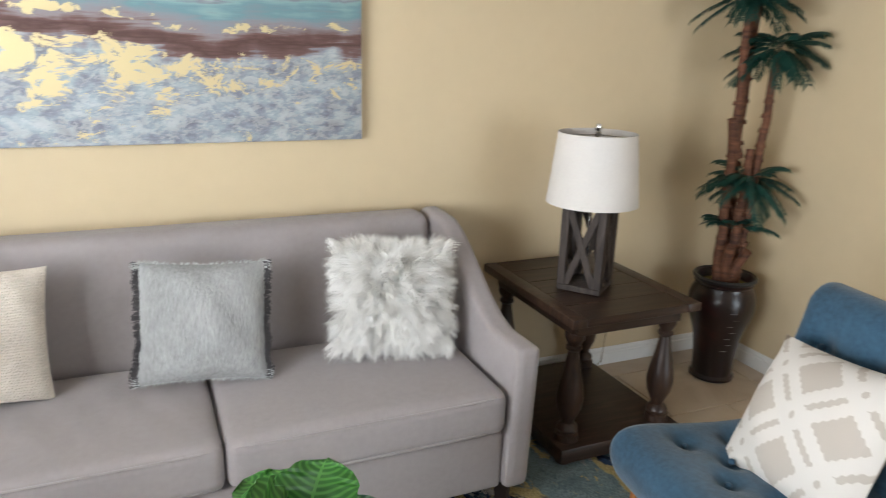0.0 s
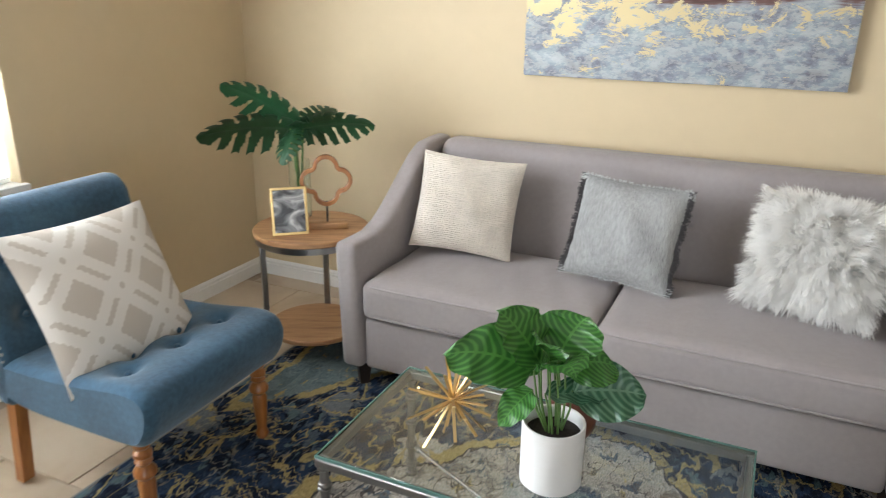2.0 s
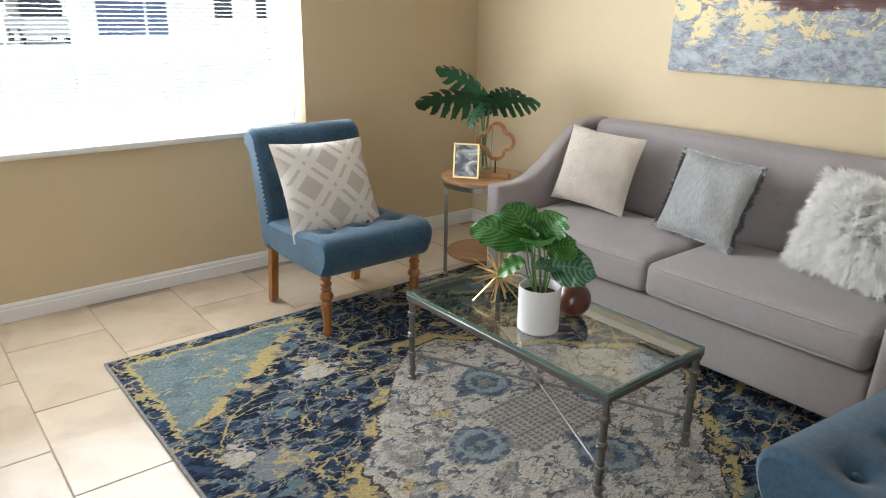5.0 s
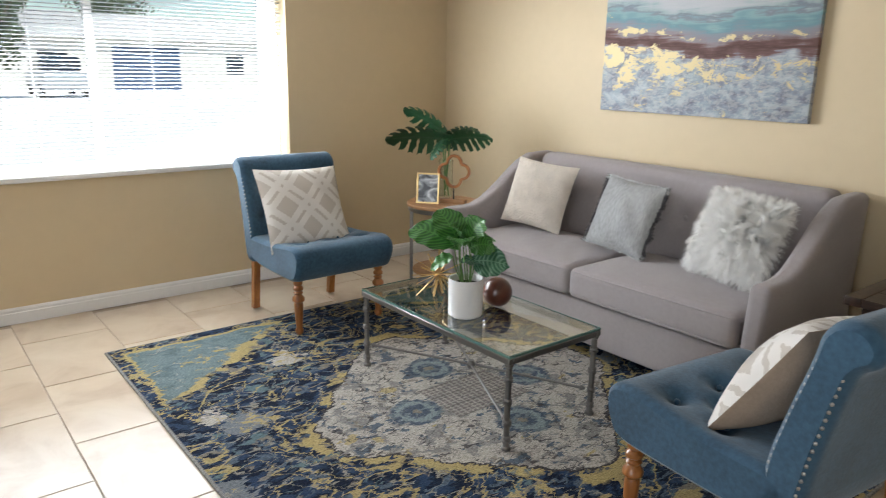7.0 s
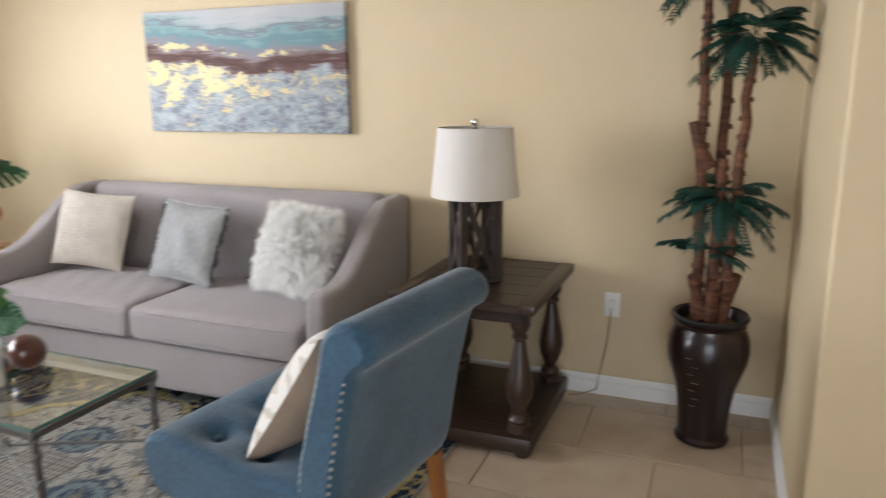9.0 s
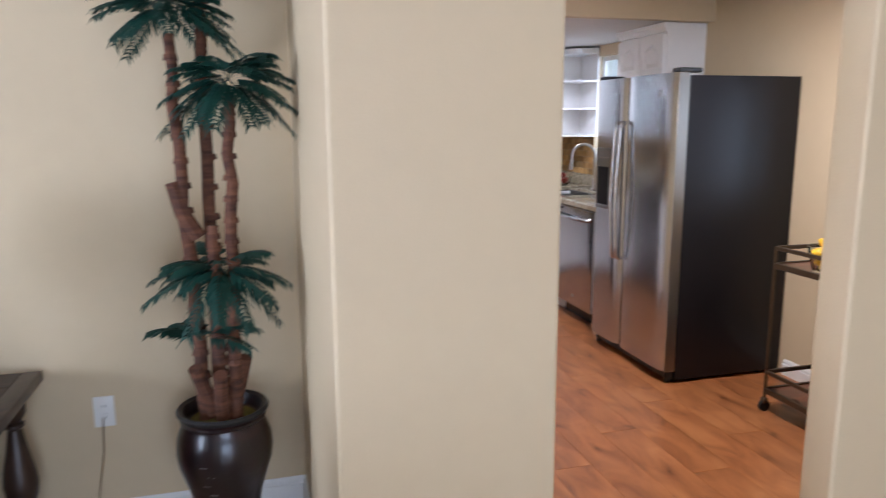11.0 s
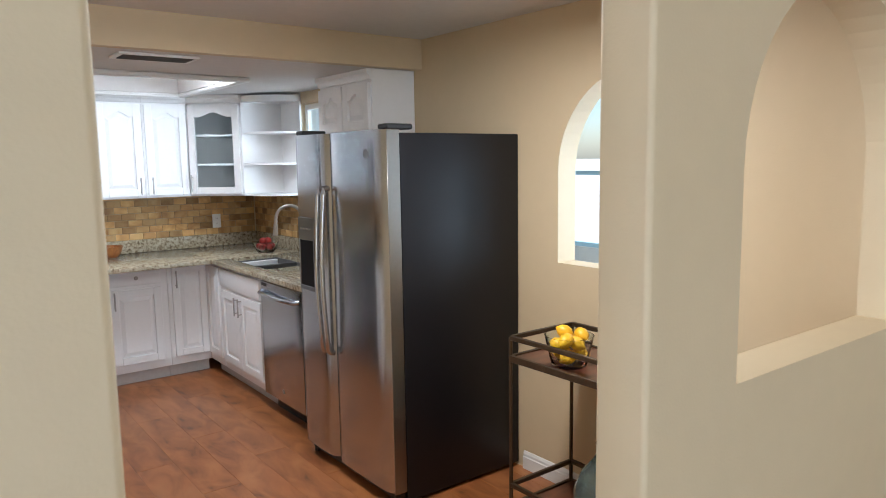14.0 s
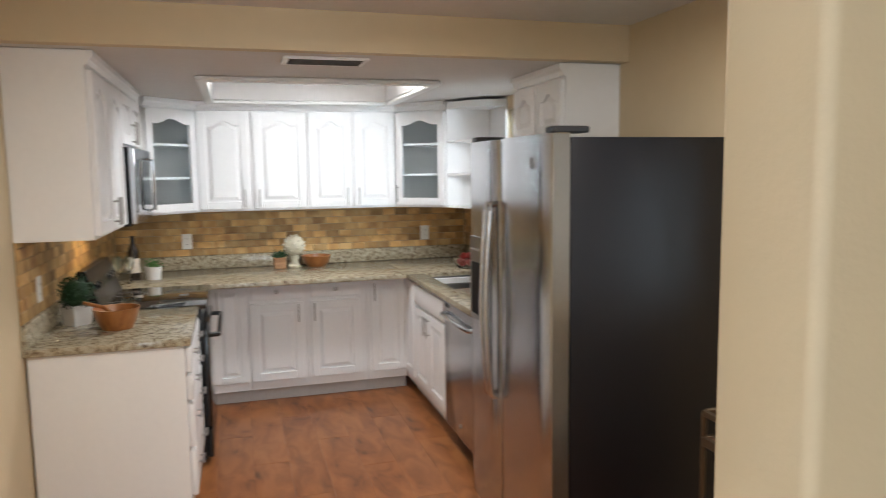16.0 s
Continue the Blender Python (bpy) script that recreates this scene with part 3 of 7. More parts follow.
for i, (x0, x1) in enumerate(((-0.90, -0.002), (0.002, 0.90))):
    bm = BM(); rbox(bm, (x0, -0.005, 0.335), (x1, 0.62, 0.488), 0.032, 30, puff=0.026, fn=seat_fn(x0, x1) if i == 0 else None)
    cu = part("seat_cushion", bm, SOFA, sofa)
    for zz in (0.474, 0.350):
        bm = BM(); pts = [(x0 + 0.02, 0.6, zz), (x0 + 0.006, 0.04, zz), (x0 + 0.03, 0.004, zz)] + [(x0 + 0.03 + (x1 - x0 - 0.06) * k / 8, -0.003, zz) for k in range(1, 8)] + [(x1 - 0.03, 0.004, zz), (x1 - 0.006, 0.04, zz), (x1 - 0.02, 0.6, zz)]
        tube(bm, pts, 0.0045, 6); part("piping", bm, SOFA, cu)
for x in (-0.93, 0.93):
    for y in (0.06, 0.72):
        bm = BM(); cyl(bm, (x, y, 0.012 if y < 0.5 else 0.0), (x, y, 0.105), 0.026, 0.038, 4); part("leg", bm, BLACKWOOD, sofa, "dark tapered wooden foot", smooth=False)
for q in sofa.children_recursive: q.data.transform(Matrix.Diagonal((1.03, 1, 1, 1)))


# pillows
def pillow(name, label, w, h, t, material, m, parts=None, corner=0.10):
    ob = thing(name, m, label, "pillow"); n = 22; bm = BM(); rows = {}
    for s in (1, -1):
        for i in range(n + 1):
            for j in range(n + 1):
                if s < 0 and (i in (0, n) or j in (0, n)): rows[s, i, j] = rows[1, i, j]; continue
                u, v = -1 + 2 * i / n, -1 + 2 * j / n
                e = (max(0, 1 - u ** 2) ** 0.55) * (max(0, 1 - v ** 2) ** 0.55)
                pinch_u, pinch_v = 1 - corner * 0.6 * (1 - v * v) ** 1.0, 1 - corner * 0.6 * (1 - u * u)
                wr = 0.006 * math.sin(7 * u + 5 * v) + 0.004 * noise.noise((u * 3, v * 3, s))
                rows[s, i, j] = bm.verts.new((u * w / 2 * pinch_u, s * (t / 2 * e + wr * e), v * h / 2 * pinch_v))
    b2 = BM() if parts else bm
    for s in (1, -1):
        for i in range(n):
            for j in range(n):
                q = [rows[s, i, j], rows[s, i + 1, j], rows[s, i + 1, j + 1], rows[s, i, j + 1]]
                if parts and s > 0: q = [b2.verts.new(v.co) for v in q]
                (b2 if s > 0 else bm).faces.new(q)
    if parts:
        bmesh.ops.remove_doubles(b2, verts=b2.verts[:], dist=1e-5); part("back_cover", b2, parts, ob, "plain tan back")
        bmesh.ops.delete(bm, geom=[v for v in bm.verts if not v.link_faces], context='VERTS')
    part("cover", bm, material, ob)
    return ob


CREAM = mat("cream_boucle", (0.74, 0.67, 0.59), 0.95, spec=0.1, var=0.15, scale=14, bump=1.0, bscale=70, sheen=0.3)
GREYL = mat("grey_slub_linen", (0.335, 0.335, 0.33), 0.95, spec=0.1, var=0.28, scale=9, bump=1.0, bscale=160, stretch=(1, 1, 0.3))
FUR = mat("white_mongolian_fur", (0.96, 0.945, 0.92), 0.9, spec=0.1, var=0.04, scale=12)
_fn, _fl = FUR.node_tree.nodes, FUR.node_tree.links  # pale hairs let light through
_ft = _fn.new("ShaderNodeBsdfTranslucent"); _ft.inputs[0].default_value = (0.97, 0.96, 0.94, 1); _fx = _fn.new("ShaderNodeMixShader"); _fx.inputs[0].default_value = 0.42
_fo = [q for q in _fn if q.type == 'OUTPUT_MATERIAL'][0]
_fl.new(_fn["Principled BSDF"].outputs[0], _fx.inputs[1]); _fl.new(_ft.outputs[0], _fx.inputs[2]); _fl.new(_fx.outputs[0], _fo.inputs[0])


def lean(x, y, z, tilt, yaw, roll=0):
    return pose(x, y, z) @ pose(0, 0, 0, 0, 0, yaw) @ pose(0, 0, 0, -tilt, 0, 0) @ pose(0, 0, 0, 0, roll, 0)


cpw = pillow("throw_pillow", "cream looped boucle throw pillow leaning on the sofa", 0.45, 0.42, 0.17, CREAM, lean(-0.60, 2.325, 0.722, 20, 9, 4))
random.seed(3); bm = BM()
for i in range(1, 50):
    for j in range(1, 48):
        u, v = -1 + 2 * (i + 0.5 * (j % 2)) / 50 + random.uniform(-0.008, 0.008), -1 + 2 * j / 48 + random.uniform(-0.008, 0.008)
        if abs(u) > 0.98: continue
        e = ((1 - u * u) ** 0.55) * ((1 - v * v) ** 0.55); c = Vector((u * 0.2225 * (1 - 0.06 * (1 - v * v)), -e * (0.086 + 0.006 * math.sin(7 * u + 5 * v) + 0.004 * noise.noise((u * 3, v * 3, -1))), v * 0.21 * (1 - 0.06 * (1 - u * u)))); r = random.uniform(0.0035, 0.0055)
        vs = [bm.verts.new(c + Vector(q)) for q in ((r * 1.3, 0, r * 0.4), (-r * 1.3, 0, -r * 0.4), (0, r, 0), (0, -r, 0), (0, 0, r), (0, 0, -r))]
        for a, b_ in ((0, 4), (4, 1), (1, 5), (5, 0)): bm.faces.new((vs[a], vs[b_], vs[3]))
tagged(part("boucle_yarn", bm, CREAM, cpw, "looped cream yarn"), kind="stuff")
gp = pillow("throw_pillow", "grey slub linen throw pillow with frayed edges on the sofa", 0.42, 0.405, 0.16, GREYL, lean(0.075, 2.295, 0.706, 22, -4, 3))
bm = BM(); bw_ = BM(); random.seed(4)
for k in range(1500):
    side = random.choice((-1, 1)); z0 = random.uniform(-0.2, 0.2); x0 = side * (0.207 - 0.013 * (1 - (z0 / 0.203) ** 2) - 0.010)
    wave = noise.noise((z0 * 22, side * 3.0, 0.4)); a = Vector((x0, random.uniform(-0.006, 0.006), z0)); white = abs(z0) > 0.172 and random.random() < 0.45
    d = Vector((side * random.uniform(0.018, 0.032) * (1 + 0.35 * wave), random.uniform(-0.014, 0.006) + 0.014 * wave, random.uniform(-0.012, 0.008)))
    nrm = Vector((0, 0.0004, 0.0016)); quad(bw_ if white else bm, [a - nrm, a + nrm, a + d + nrm * 0.5, a + d - nrm * 0.5])
for k in range(260):
    x0 = random.uniform(-0.2, 0.2); edge = random.choice((-1, 1)); a = Vector((x0, random.uniform(-0.005, 0.005), edge * (0.2 - 0.012 * (1 - (x0 / 0.205) ** 2) - 0.002))); d = Vector((random.uniform(-0.008, 0.008), random.uniform(-0.008, 0.004), edge * random.uniform(0.004, 0.014)))
    nrm = Vector((0.0014, 0, 0)); quad(bw_, [a - nrm, a + nrm, a + d + nrm * 0.5, a + d - nrm * 0.5])
tagged(part("frayed_edge", bm, mat("dark_grey_frayed_thread", (0.055, 0.05, 0.052), 0.95, var=0.4, scale=60), gp, "dark frayed fringe", smooth=False), kind="stuff")
tagged(part("pale_fray", bw_, mat("pale_frayed_thread", (0.55, 0.56, 0.55), 0.95, var=0.2, scale=60), gp, "pale loose threads", smooth=False), kind="stuff")
fp = pillow("throw_pillow", "fluffy white long-haired fur throw pillow on the sofa", 0.405, 0.385, 0.16, FUR, lean(0.735, 2.285, 0.722, 22, -10, 3))
bm = BM(); random.seed(5)
for k in range(26000):
    u, v = random.uniform(-1, 1), random.uniform(-1, 1); s = -1 if random.random() < 0.82 else 1
    e = (max(0, 1 - u * u) ** 0.55) * (max(0, 1 - v * v) ** 0.55)
    p = Vector((u * 0.2025 * (1 - 0.06 * (1 - v * v)), s * 0.078 * e, v * 0.19 * (1 - 0.06 * (1 - u * u))))
    nv_ = Vector((u * abs(u) * 1.2, s * (0.25 + 0.75 * e), v * abs(v) * 1.2)).normalized(); cl = noise.noise_vector(p * 30) * 0.95; cl -= nv_ * cl.dot(nv_)
    d = (nv_ * random.uniform(0.5, 0.85) + cl + Vector((u * 0.3, 0, v * 0.25 - 0.22)) + Vector((random.uniform(-1, 1), random.uniform(-1, 1), random.uniform(-1, 1))) * 0.12).normalized() * random.uniform(0.036, 0.072)
    w = (d.cross(nv_).normalized() + Vector((random.uniform(-1, 1), random.uniform(-1, 1), random.uniform(-1, 1))) * 0.35).normalized() * 0.0011
    mid = p + d * 0.55 + nv_ * 0.004; tip = p + d + Vector((0, 0, -0.009))
    a, b_, c_, d_, e_ = (bm.verts.new(q) for q in (p - w, p + w, mid + w * 0.9, mid - w * 0.9, tip))
    bm.faces.new((a, b_, c_, d_)); bm.faces.new((d_, c_, e_))
tagged(part("long_fur", bm, FUR, fp, "long white fur strands", smooth=True), kind="stuff")


# slipper chairs
def resample(pts, n):
    pts = [Vector((*p, 0)) for p in pts]; pts.append(pts[0]); d = [0]
    for a, b_ in zip(pts, pts[1:]): d.append(d[-1] + (b_ - a).length)
    out = []; k = 0
    for i in range(n):
        s = d[-1] * i / n
        while d[k + 1] < s: k += 1
        f = (s - d[k]) / max(1e-9, d[k + 1] - d[k]); out.append(pts[k].lerp(pts[k + 1], f))
    return out


def smooth_closed(pts, it=2):
    for _ in range(it):
        q = []
        for i in range(len(pts)):
            a, b_ = Vector(pts[i]), Vector(pts[(i + 1) % len(pts)]); q += [tuple(a.lerp(b_, 0.25)), tuple(a.lerp(b_, 0.75))]
        pts = q
    return pts


def upholstered(bm, profile, y0, y1, buttons, n=120, nv=40, depth=0.034):
    prof = resample(smooth_closed(profile, 3), n); grid = []
    for j in range(nv + 1):
        tv = j / nv; y = y0 + (y1 - y0) * tv; edge = min(tv, 1 - tv) * (y1 - y0); row = []
        sh = 0.020 * max(0, 1 - edge / 0.028) ** 2
        for i, p in enumerate(prof):
            t = (prof[(i + 1) % n] - prof[i - 1]).normalized(); nr = Vector((t.y, -t.x, 0))
            off = -sh
            for bx, bz, by, side in buttons:
                dd = (p.x - bx) ** 2 + (p.y - bz) ** 2 + (y - by) ** 2
                off -= depth * math.exp(-dd / 0.0014) + 0.25 * depth * math.exp(-dd / 0.008)
            q = p + nr * off; row.append(bm.verts.new((q.x, y, q.y)))
        grid.append(row)
    for a, b_ in zip(grid, grid[1:]):
        for i in range(n): bm.faces.new((a[i], a[(i + 1) % n], b_[(i + 1) % n], b_[i]))
    bm.faces.new(grid[0][::-1]); bm.faces.new(grid[-1])
    return prof


LEGP = [(0.024, 0.375), (0.026, 0.35), (0.019, 0.338), (0.028, 0.325), (0.028, 0.310), (0.018, 0.300), (0.027, 0.288), (0.020, 0.275), (0.034, 0.252), (0.034, 0.235), (0.022, 0.218), (0.026, 0.200), (0.024, 0.14),
        (0.018, 0.055), (0.017, 0.045), (0.024, 0.030), (0.022, 0.012), (0.016, 0.0)]


def slipper_chair(m, label):
    ch = thing("slipper_chair", m, label, "chair", "blue slipper chairs"); hw = 0.315
    seat_p = [(-0.27, 0.315), (0.20, 0.305), (0.31, 0.31), (0.345, 0.34), (0.375, 0.41), (0.372, 0.468), (0.33, 0.505), (0.24, 0.508), (0.1, 0.487), (-0.1, 0.475), (-0.27, 0.48)]
    back_p = [(-0.285, 0.31), (-0.19, 0.31), (-0.185, 0.50), (-0.225, 0.66), (-0.272, 0.82), (-0.282, 0.88), (-0.325, 0.924), (-0.39, 0.924), (-0.432, 0.882), (-0.425, 0.83), (-0.378, 0.805), (-0.36, 0.74), (-0.32, 0.56)]
    sb = [(x, 0.49, y, 0) for x in (0.18, 0.0) for y in (-0.2, 0.0, 0.2)] + [(0.09, 0.487, y, 0) for y in (-0.1, 0.1)]
    bb = [(-0.208, 0.59, y, 0) for y in (-0.2, 0.0, 0.2)] + [(-0.252, 0.75, y, 0) for y in (-0.2, 0.0, 0.2)] + [(-0.229, 0.67, y, 0) for y in (-0.1, 0.1)]
    bm = BM(); upholstered(bm, seat_p, -hw, hw, sb); st = part("seat", bm, VELVET, ch)
    bm = BM(); upholstered(bm, back_p, -hw, hw, bb, n=130); bkr = part("backrest", bm, VELVET, ch)
    for par, bs in ((st, sb), (bkr, bb)):
        for bx, bz, by, _ in bs:
            bm = BM(); ball(bm, (bx - (0.012 if par is bkr else 0), by, bz - (0.0 if par is bkr else 0.02)), 0.011, 10, 6); part("tuft_button", bm, VELVET, par)
    # nailhead trim along both sides
    for par, line in ((st, [(-0.19, 0.44), (-0.1, 0.43), (0.1, 0.425), (0.20, 0.412), (0.27, 0.38), (0.305, 0.345), (0.315, 0.325)]),
                      (bkr, [(-0.215, 0.36), (-0.208, 0.5), (-0.25, 0.67), (-0.297, 0.83), (-0.31, 0.872), (-0.342, 0.893), (-0.388, 0.888), (-0.405, 0.858)]),
                      (bkr, [(-0.272, 0.36), (-0.305, 0.56), (-0.342, 0.74), (-0.36, 0.825), (-0.385, 0.85)])):
        P = [Vector((*q, 0)) for q in line]; dens = []
        for a, b_ in zip(P, P[1:]):
            k = max(1, int((b_ - a).length / 0.021)); dens += [a.lerp(b_, i / k) for i in range(k)]
        bm = BM()
        for s in (-1, 1):
            for q in dens: ball(bm, (q.x, s * (hw - 0.004), q.y), 0.0062, 8, 5, (1, 0.6, 1))
        part("nailhead_trim", bm, NICKEL, par, "row of silver nailheads")["kind"] = "stuff"
    for y in (-0.265, 0.265):
        bm = BM(); lathe(bm, [(r, z * 0.84) for r, z in LEGP[::-1]], 20, (0.27, y, 0)); part("leg", bm, HONEY, ch, "turned honey-stained front leg")
        bm = BM()
        prism(bm, [(-0.31, 0.0), (-0.275, 0.0), (-0.235, 0.32), (-0.275, 0.32)], 1, y - 0.02, y + 0.02); part("leg", bm, HONEY, ch, "square raked back leg", smooth=False)
    return ch


def lattice_mat():
    m = bpy.data.materials.new("woven_lattice_cover"); m.use_nodes = True; N, L = m.node_tree.nodes, m.node_tree.links
    b = N["Principled BSDF"]; b.inputs["Roughness"].default_value = 0.92
    tc = N.new("ShaderNodeTexCoord"); sep = N.new("ShaderNodeSeparateXYZ"); L.new(tc.outputs["Object"], sep.inputs[0])

    def mt(op, a, b_=0.0, c=0.0):
        n = N.new("ShaderNodeMath"); n.operation = op
        for i, q in enumerate((a, b_, c)):
            if isinstance(q, (int, float)): n.inputs[i].default_value = q
            else: L.new(q, n.inputs[i])
        return n.outputs[0]
    x, z = sep.outputs[0], sep.outputs[2]
    wig = N.new("ShaderNodeTexWave"); wig.inputs["Scale"].default_value = 22; L.new(tc.outputs["Object"], wig.inputs["Vector"])
    j = mt('MULTIPLY', wig.outputs[0], 0.004)
    outs = []
    for sgn in (1, -1):
        d = mt('ADD', mt('MULTIPLY', mt('ADD', x, mt('MULTIPLY', z, sgn)), 0.7071), j)
        p = mt('PINGPONG', mt('ADD', d, 0.0), 0.092)
        outs += [mt('LESS_THAN', mt('ABSOLUTE', mt('SUBTRACT', p, 0.026)), 0.0175)]
    f = mt('MAXIMUM', outs[0], outs[1])
    # plain woven back
    fr = mt('LESS_THAN', sep.outputs[1], 0.012); f2 = mt('MULTIPLY', f, fr)
    mx = N.new("ShaderNodeMix"); mx.data_type = 'RGBA'; L.new(f2, mx.inputs[0]); mx.inputs[6].default_value = (0.52, 0.465, 0.405, 1); mx.inputs[7].default_value = (0.70, 0.66, 0.61, 1)
    m2 = N.new("ShaderNodeMix"); m2.data_type = 'RGBA'; L.new(fr, m2.inputs[0]); m2.inputs[6].default_value = (0.42, 0.29, 0.19, 1); L.new(mx.outputs[2], m2.inputs[7])
    L.new(m2.outputs[2], b.inputs["Base Color"])
    nb = N.new("ShaderNodeTexNoise"); nb.inputs["Scale"].default_value = 260; bp = N.new("ShaderNodeBump"); bp.inputs["Strength"].default_value = 0.6; bp.inputs["Distance"].default_value = 0.004
    hh = mt('ADD', mt('MULTIPLY', nb.outputs[0], 0.5), f2); L.new(hh, bp.inputs["Height"]); L.new(bp.outputs[0], b.inputs["Normal"])
    return m


LATTICE = lattice_mat()
slipper_chair(pose(-1.272, 1.137, 0.012, 0, 0, 1), "blue tufted velvet slipper chair with turned legs by the window")
slipper_chair(pose(1.50, 1.17, 0.012, 0, 0, 173), "blue tufted velvet slipper chair with turned legs by the end table")
# pillow local front is -y: turn it to face along the chair
pillow("lattice_pillow", "beige pillow with raised white lattice on the chair", 0.535, 0.51, 0.15, LATTICE, pose(-1.30, 1.085, 0.655) @ pose(0, 0, 0, 0, 0, 92) @ pose(0, 0, 0, -27, 0, 0) @ pose(0, 0, 0, 0, 2, 0))
TANB = mat("plain_tan_cotton", (0.36, 0.27, 0.20), 0.9, spec=0.15, var=0.12, scale=8, bump=0.4, bscale=200)
pillow("lattice_pillow", "beige pillow with raised white lattice and tan back on the chair", 0.44, 0.44, 0.20, LATTICE, pose(1.56, 1.15, 0.635) @ pose(0, 0, 0, 0, 0, -95) @ pose(0, 0, 0, -32, 0, 0) @ pose(0, 0, 0, 0, -6, 0), TANB)


# rug
def rug_mat():
    m = bpy.data.materials.new("oriental_rug_pile"); m.use_nodes = True; N, L = m.node_tree.nodes, m.node_tree.links
    b = N["Principled BSDF"]; b.inputs["Roughness"].default_value = 0.95; b.inputs["Specular IOR Level"].default_value = 0.1
    tc = N.new("ShaderNodeTexCoord"); sep = N.new("ShaderNodeSeparateXYZ"); L.new(tc.outputs["Object"], sep.inputs[0]); warp = [tc.outputs["Object"]]

    def mt(op, a, b_=0.0, c=0.0):
        n = N.new("ShaderNodeMath"); n.operation = op
        for i, q in enumerate((a, b_, c)):
            if isinstance(q, (int, float)): n.inputs[i].default_value = q
            else: L.new(q, n.inputs[i])
        return n.outputs[0]

    def noi(scale, detail=4, dist=0.0, off=(0, 0, 0), rough=0.55, st=(1, 1, 1)):
        mp = N.new("ShaderNodeMapping"); mp.inputs["Location"].default_value = off; mp.inputs["Scale"].default_value = st; L.new(warp[0], mp.inputs[0])
        n = N.new("ShaderNodeTexNoise"); n.inputs["Scale"].default_value = scale; n.inputs["Detail"].default_value = detail; n.inputs["Distortion"].default_value = dist; n.inputs["Roughness"].default_value = rough
        L.new(mp.outputs[0], n.inputs["Vector"]); return n.outputs[0]

    def step(f, a, b_):
        n = N.new("ShaderNodeMapRange"); n.inputs[1].default_value, n.inputs[2].default_value = a, b_; L.new(f, n.inputs[0]); return n.outputs[0]

    def band(f, c, w, soft=0.01): return mt('SUBTRACT', 1.0, step(mt('ABSOLUTE', mt('SUBTRACT', f, c)), w, w + soft))

    def mix(f, a, b_):
        n = N.new("ShaderNodeMix"); n.data_type = 'RGBA'; L.new(f, n.inputs[0])
        for i, q in ((6, a), (7, b_)):
            if isinstance(q, tuple): n.inputs[i].default_value = (*q, 1)
            else: L.new(q, n.inputs[i])
        return n.outputs[2]
    # ragged pile: colour borders wander by a few millimetres, in strands along y
    mpw = N.new("ShaderNodeMapping"); mpw.inputs["Scale"].default_value = (2.6, 1, 1); L.new(tc.outputs["Object"], mpw.inputs[0])
    nw = N.new("ShaderNodeTexNoise"); nw.inputs["Scale"].default_value = 26; nw.inputs["Detail"].default_value = 3; L.new(mpw.outputs[0], nw.inputs["Vector"])
    sub = N.new("ShaderNodeVectorMath"); sub.operation = 'SUBTRACT'; L.new(nw.outputs["Color"], sub.inputs[0]); sub.inputs[1].default_value = (0.5, 0.5, 0.5)
    mul = N.new("ShaderNodeVectorMath"); mul.operation = 'MULTIPLY'; L.new(sub.outputs[0], mul.inputs[0]); mul.inputs[1].default_value = (0.028, 0.075, 0)
    add = N.new("ShaderNodeVectorMath"); add.operation = 'ADD'; L.new(tc.outputs["Object"], add.inputs[0]); L.new(mul.outputs[0], add.inputs[1]); warp[0] = add.outputs[0]
    sw = N.new("ShaderNodeSeparateXYZ"); L.new(warp[0], sw.inputs[0])
    ax, ay = mt('ABSOLUTE', sw.outputs[0]), mt('ABSOLUTE', sw.outputs[1]); HX, HY = 1.482, 1.24
    NAVY, BLUE, TEAL, CRM, GLD, GRY = (0.009, 0.014, 0.030), (0.026, 0.048, 0.094), (0.11, 0.165, 0.18), (0.42, 0.385, 0.34), (0.40, 0.315, 0.14), (0.17, 0.185, 0.20)
    TAUPE, SLATE, INK = (0.21, 0.185, 0.15), (0.085, 0.115, 0.15), (0.055, 0.050, 0.052)
    wob = mt('MULTIPLY', mt('SUBTRACT', noi(4.5, 2), 0.5), 0.20)
    # navy field: mottled blues, grey-teal leaves, cream blossoms, gold vines
    field = mix(step(noi(11, 4, 0.6, st=(1.5, 1, 1)), 0.46, 0.56), NAVY, BLUE)
    field = mix(step(noi(8, 4, 1.2, (3, 1, 0), st=(1.6, 1, 1)), 0.565, 0.60), field, SLATE)
    field = mix(mt('MULTIPLY', step(noi(6, 3, 1.4, (5, 8, 0), st=(1.5, 1, 1)), 0.60, 0.63), 0.9), field, TEAL)
    field = mix(mt('MULTIPLY', step(noi(7, 3, 1.6, (21, 5, 0), st=(1.5, 1, 1)), 0.61, 0.635), 0.9), field, TAUPE)
    # blossoms: ragged star shapes scattered on a loose grid
    vo = N.new("ShaderNodeTexVoronoi"); vo.inputs["Scale"].default_value = 2.7; vo.inputs["Randomness"].default_value = 0.75; L.new(warp[0], vo.inputs["Vector"])
    pick = N.new("ShaderNodeSeparateXYZ"); L.new(vo.outputs["Color"], pick.inputs[0])
    petal = mt('ADD', vo.outputs["Distance"], mt('MULTIPLY', mt('SUBTRACT', noi(13, 3, 0.8, (9, 4, 0)), 0.5), 0.62))
    field = mix(mt('SUBTRACT', 1.0, step(petal, 0.235, 0.26)), field, mix(mt('LESS_THAN', pick.outputs[0], 0.45), CRM, GRY))
    field = mix(mt('MULTIPLY', mt('SUBTRACT', 1.0, step(petal, 0.03, 0.05)), 0.8), field, GLD)
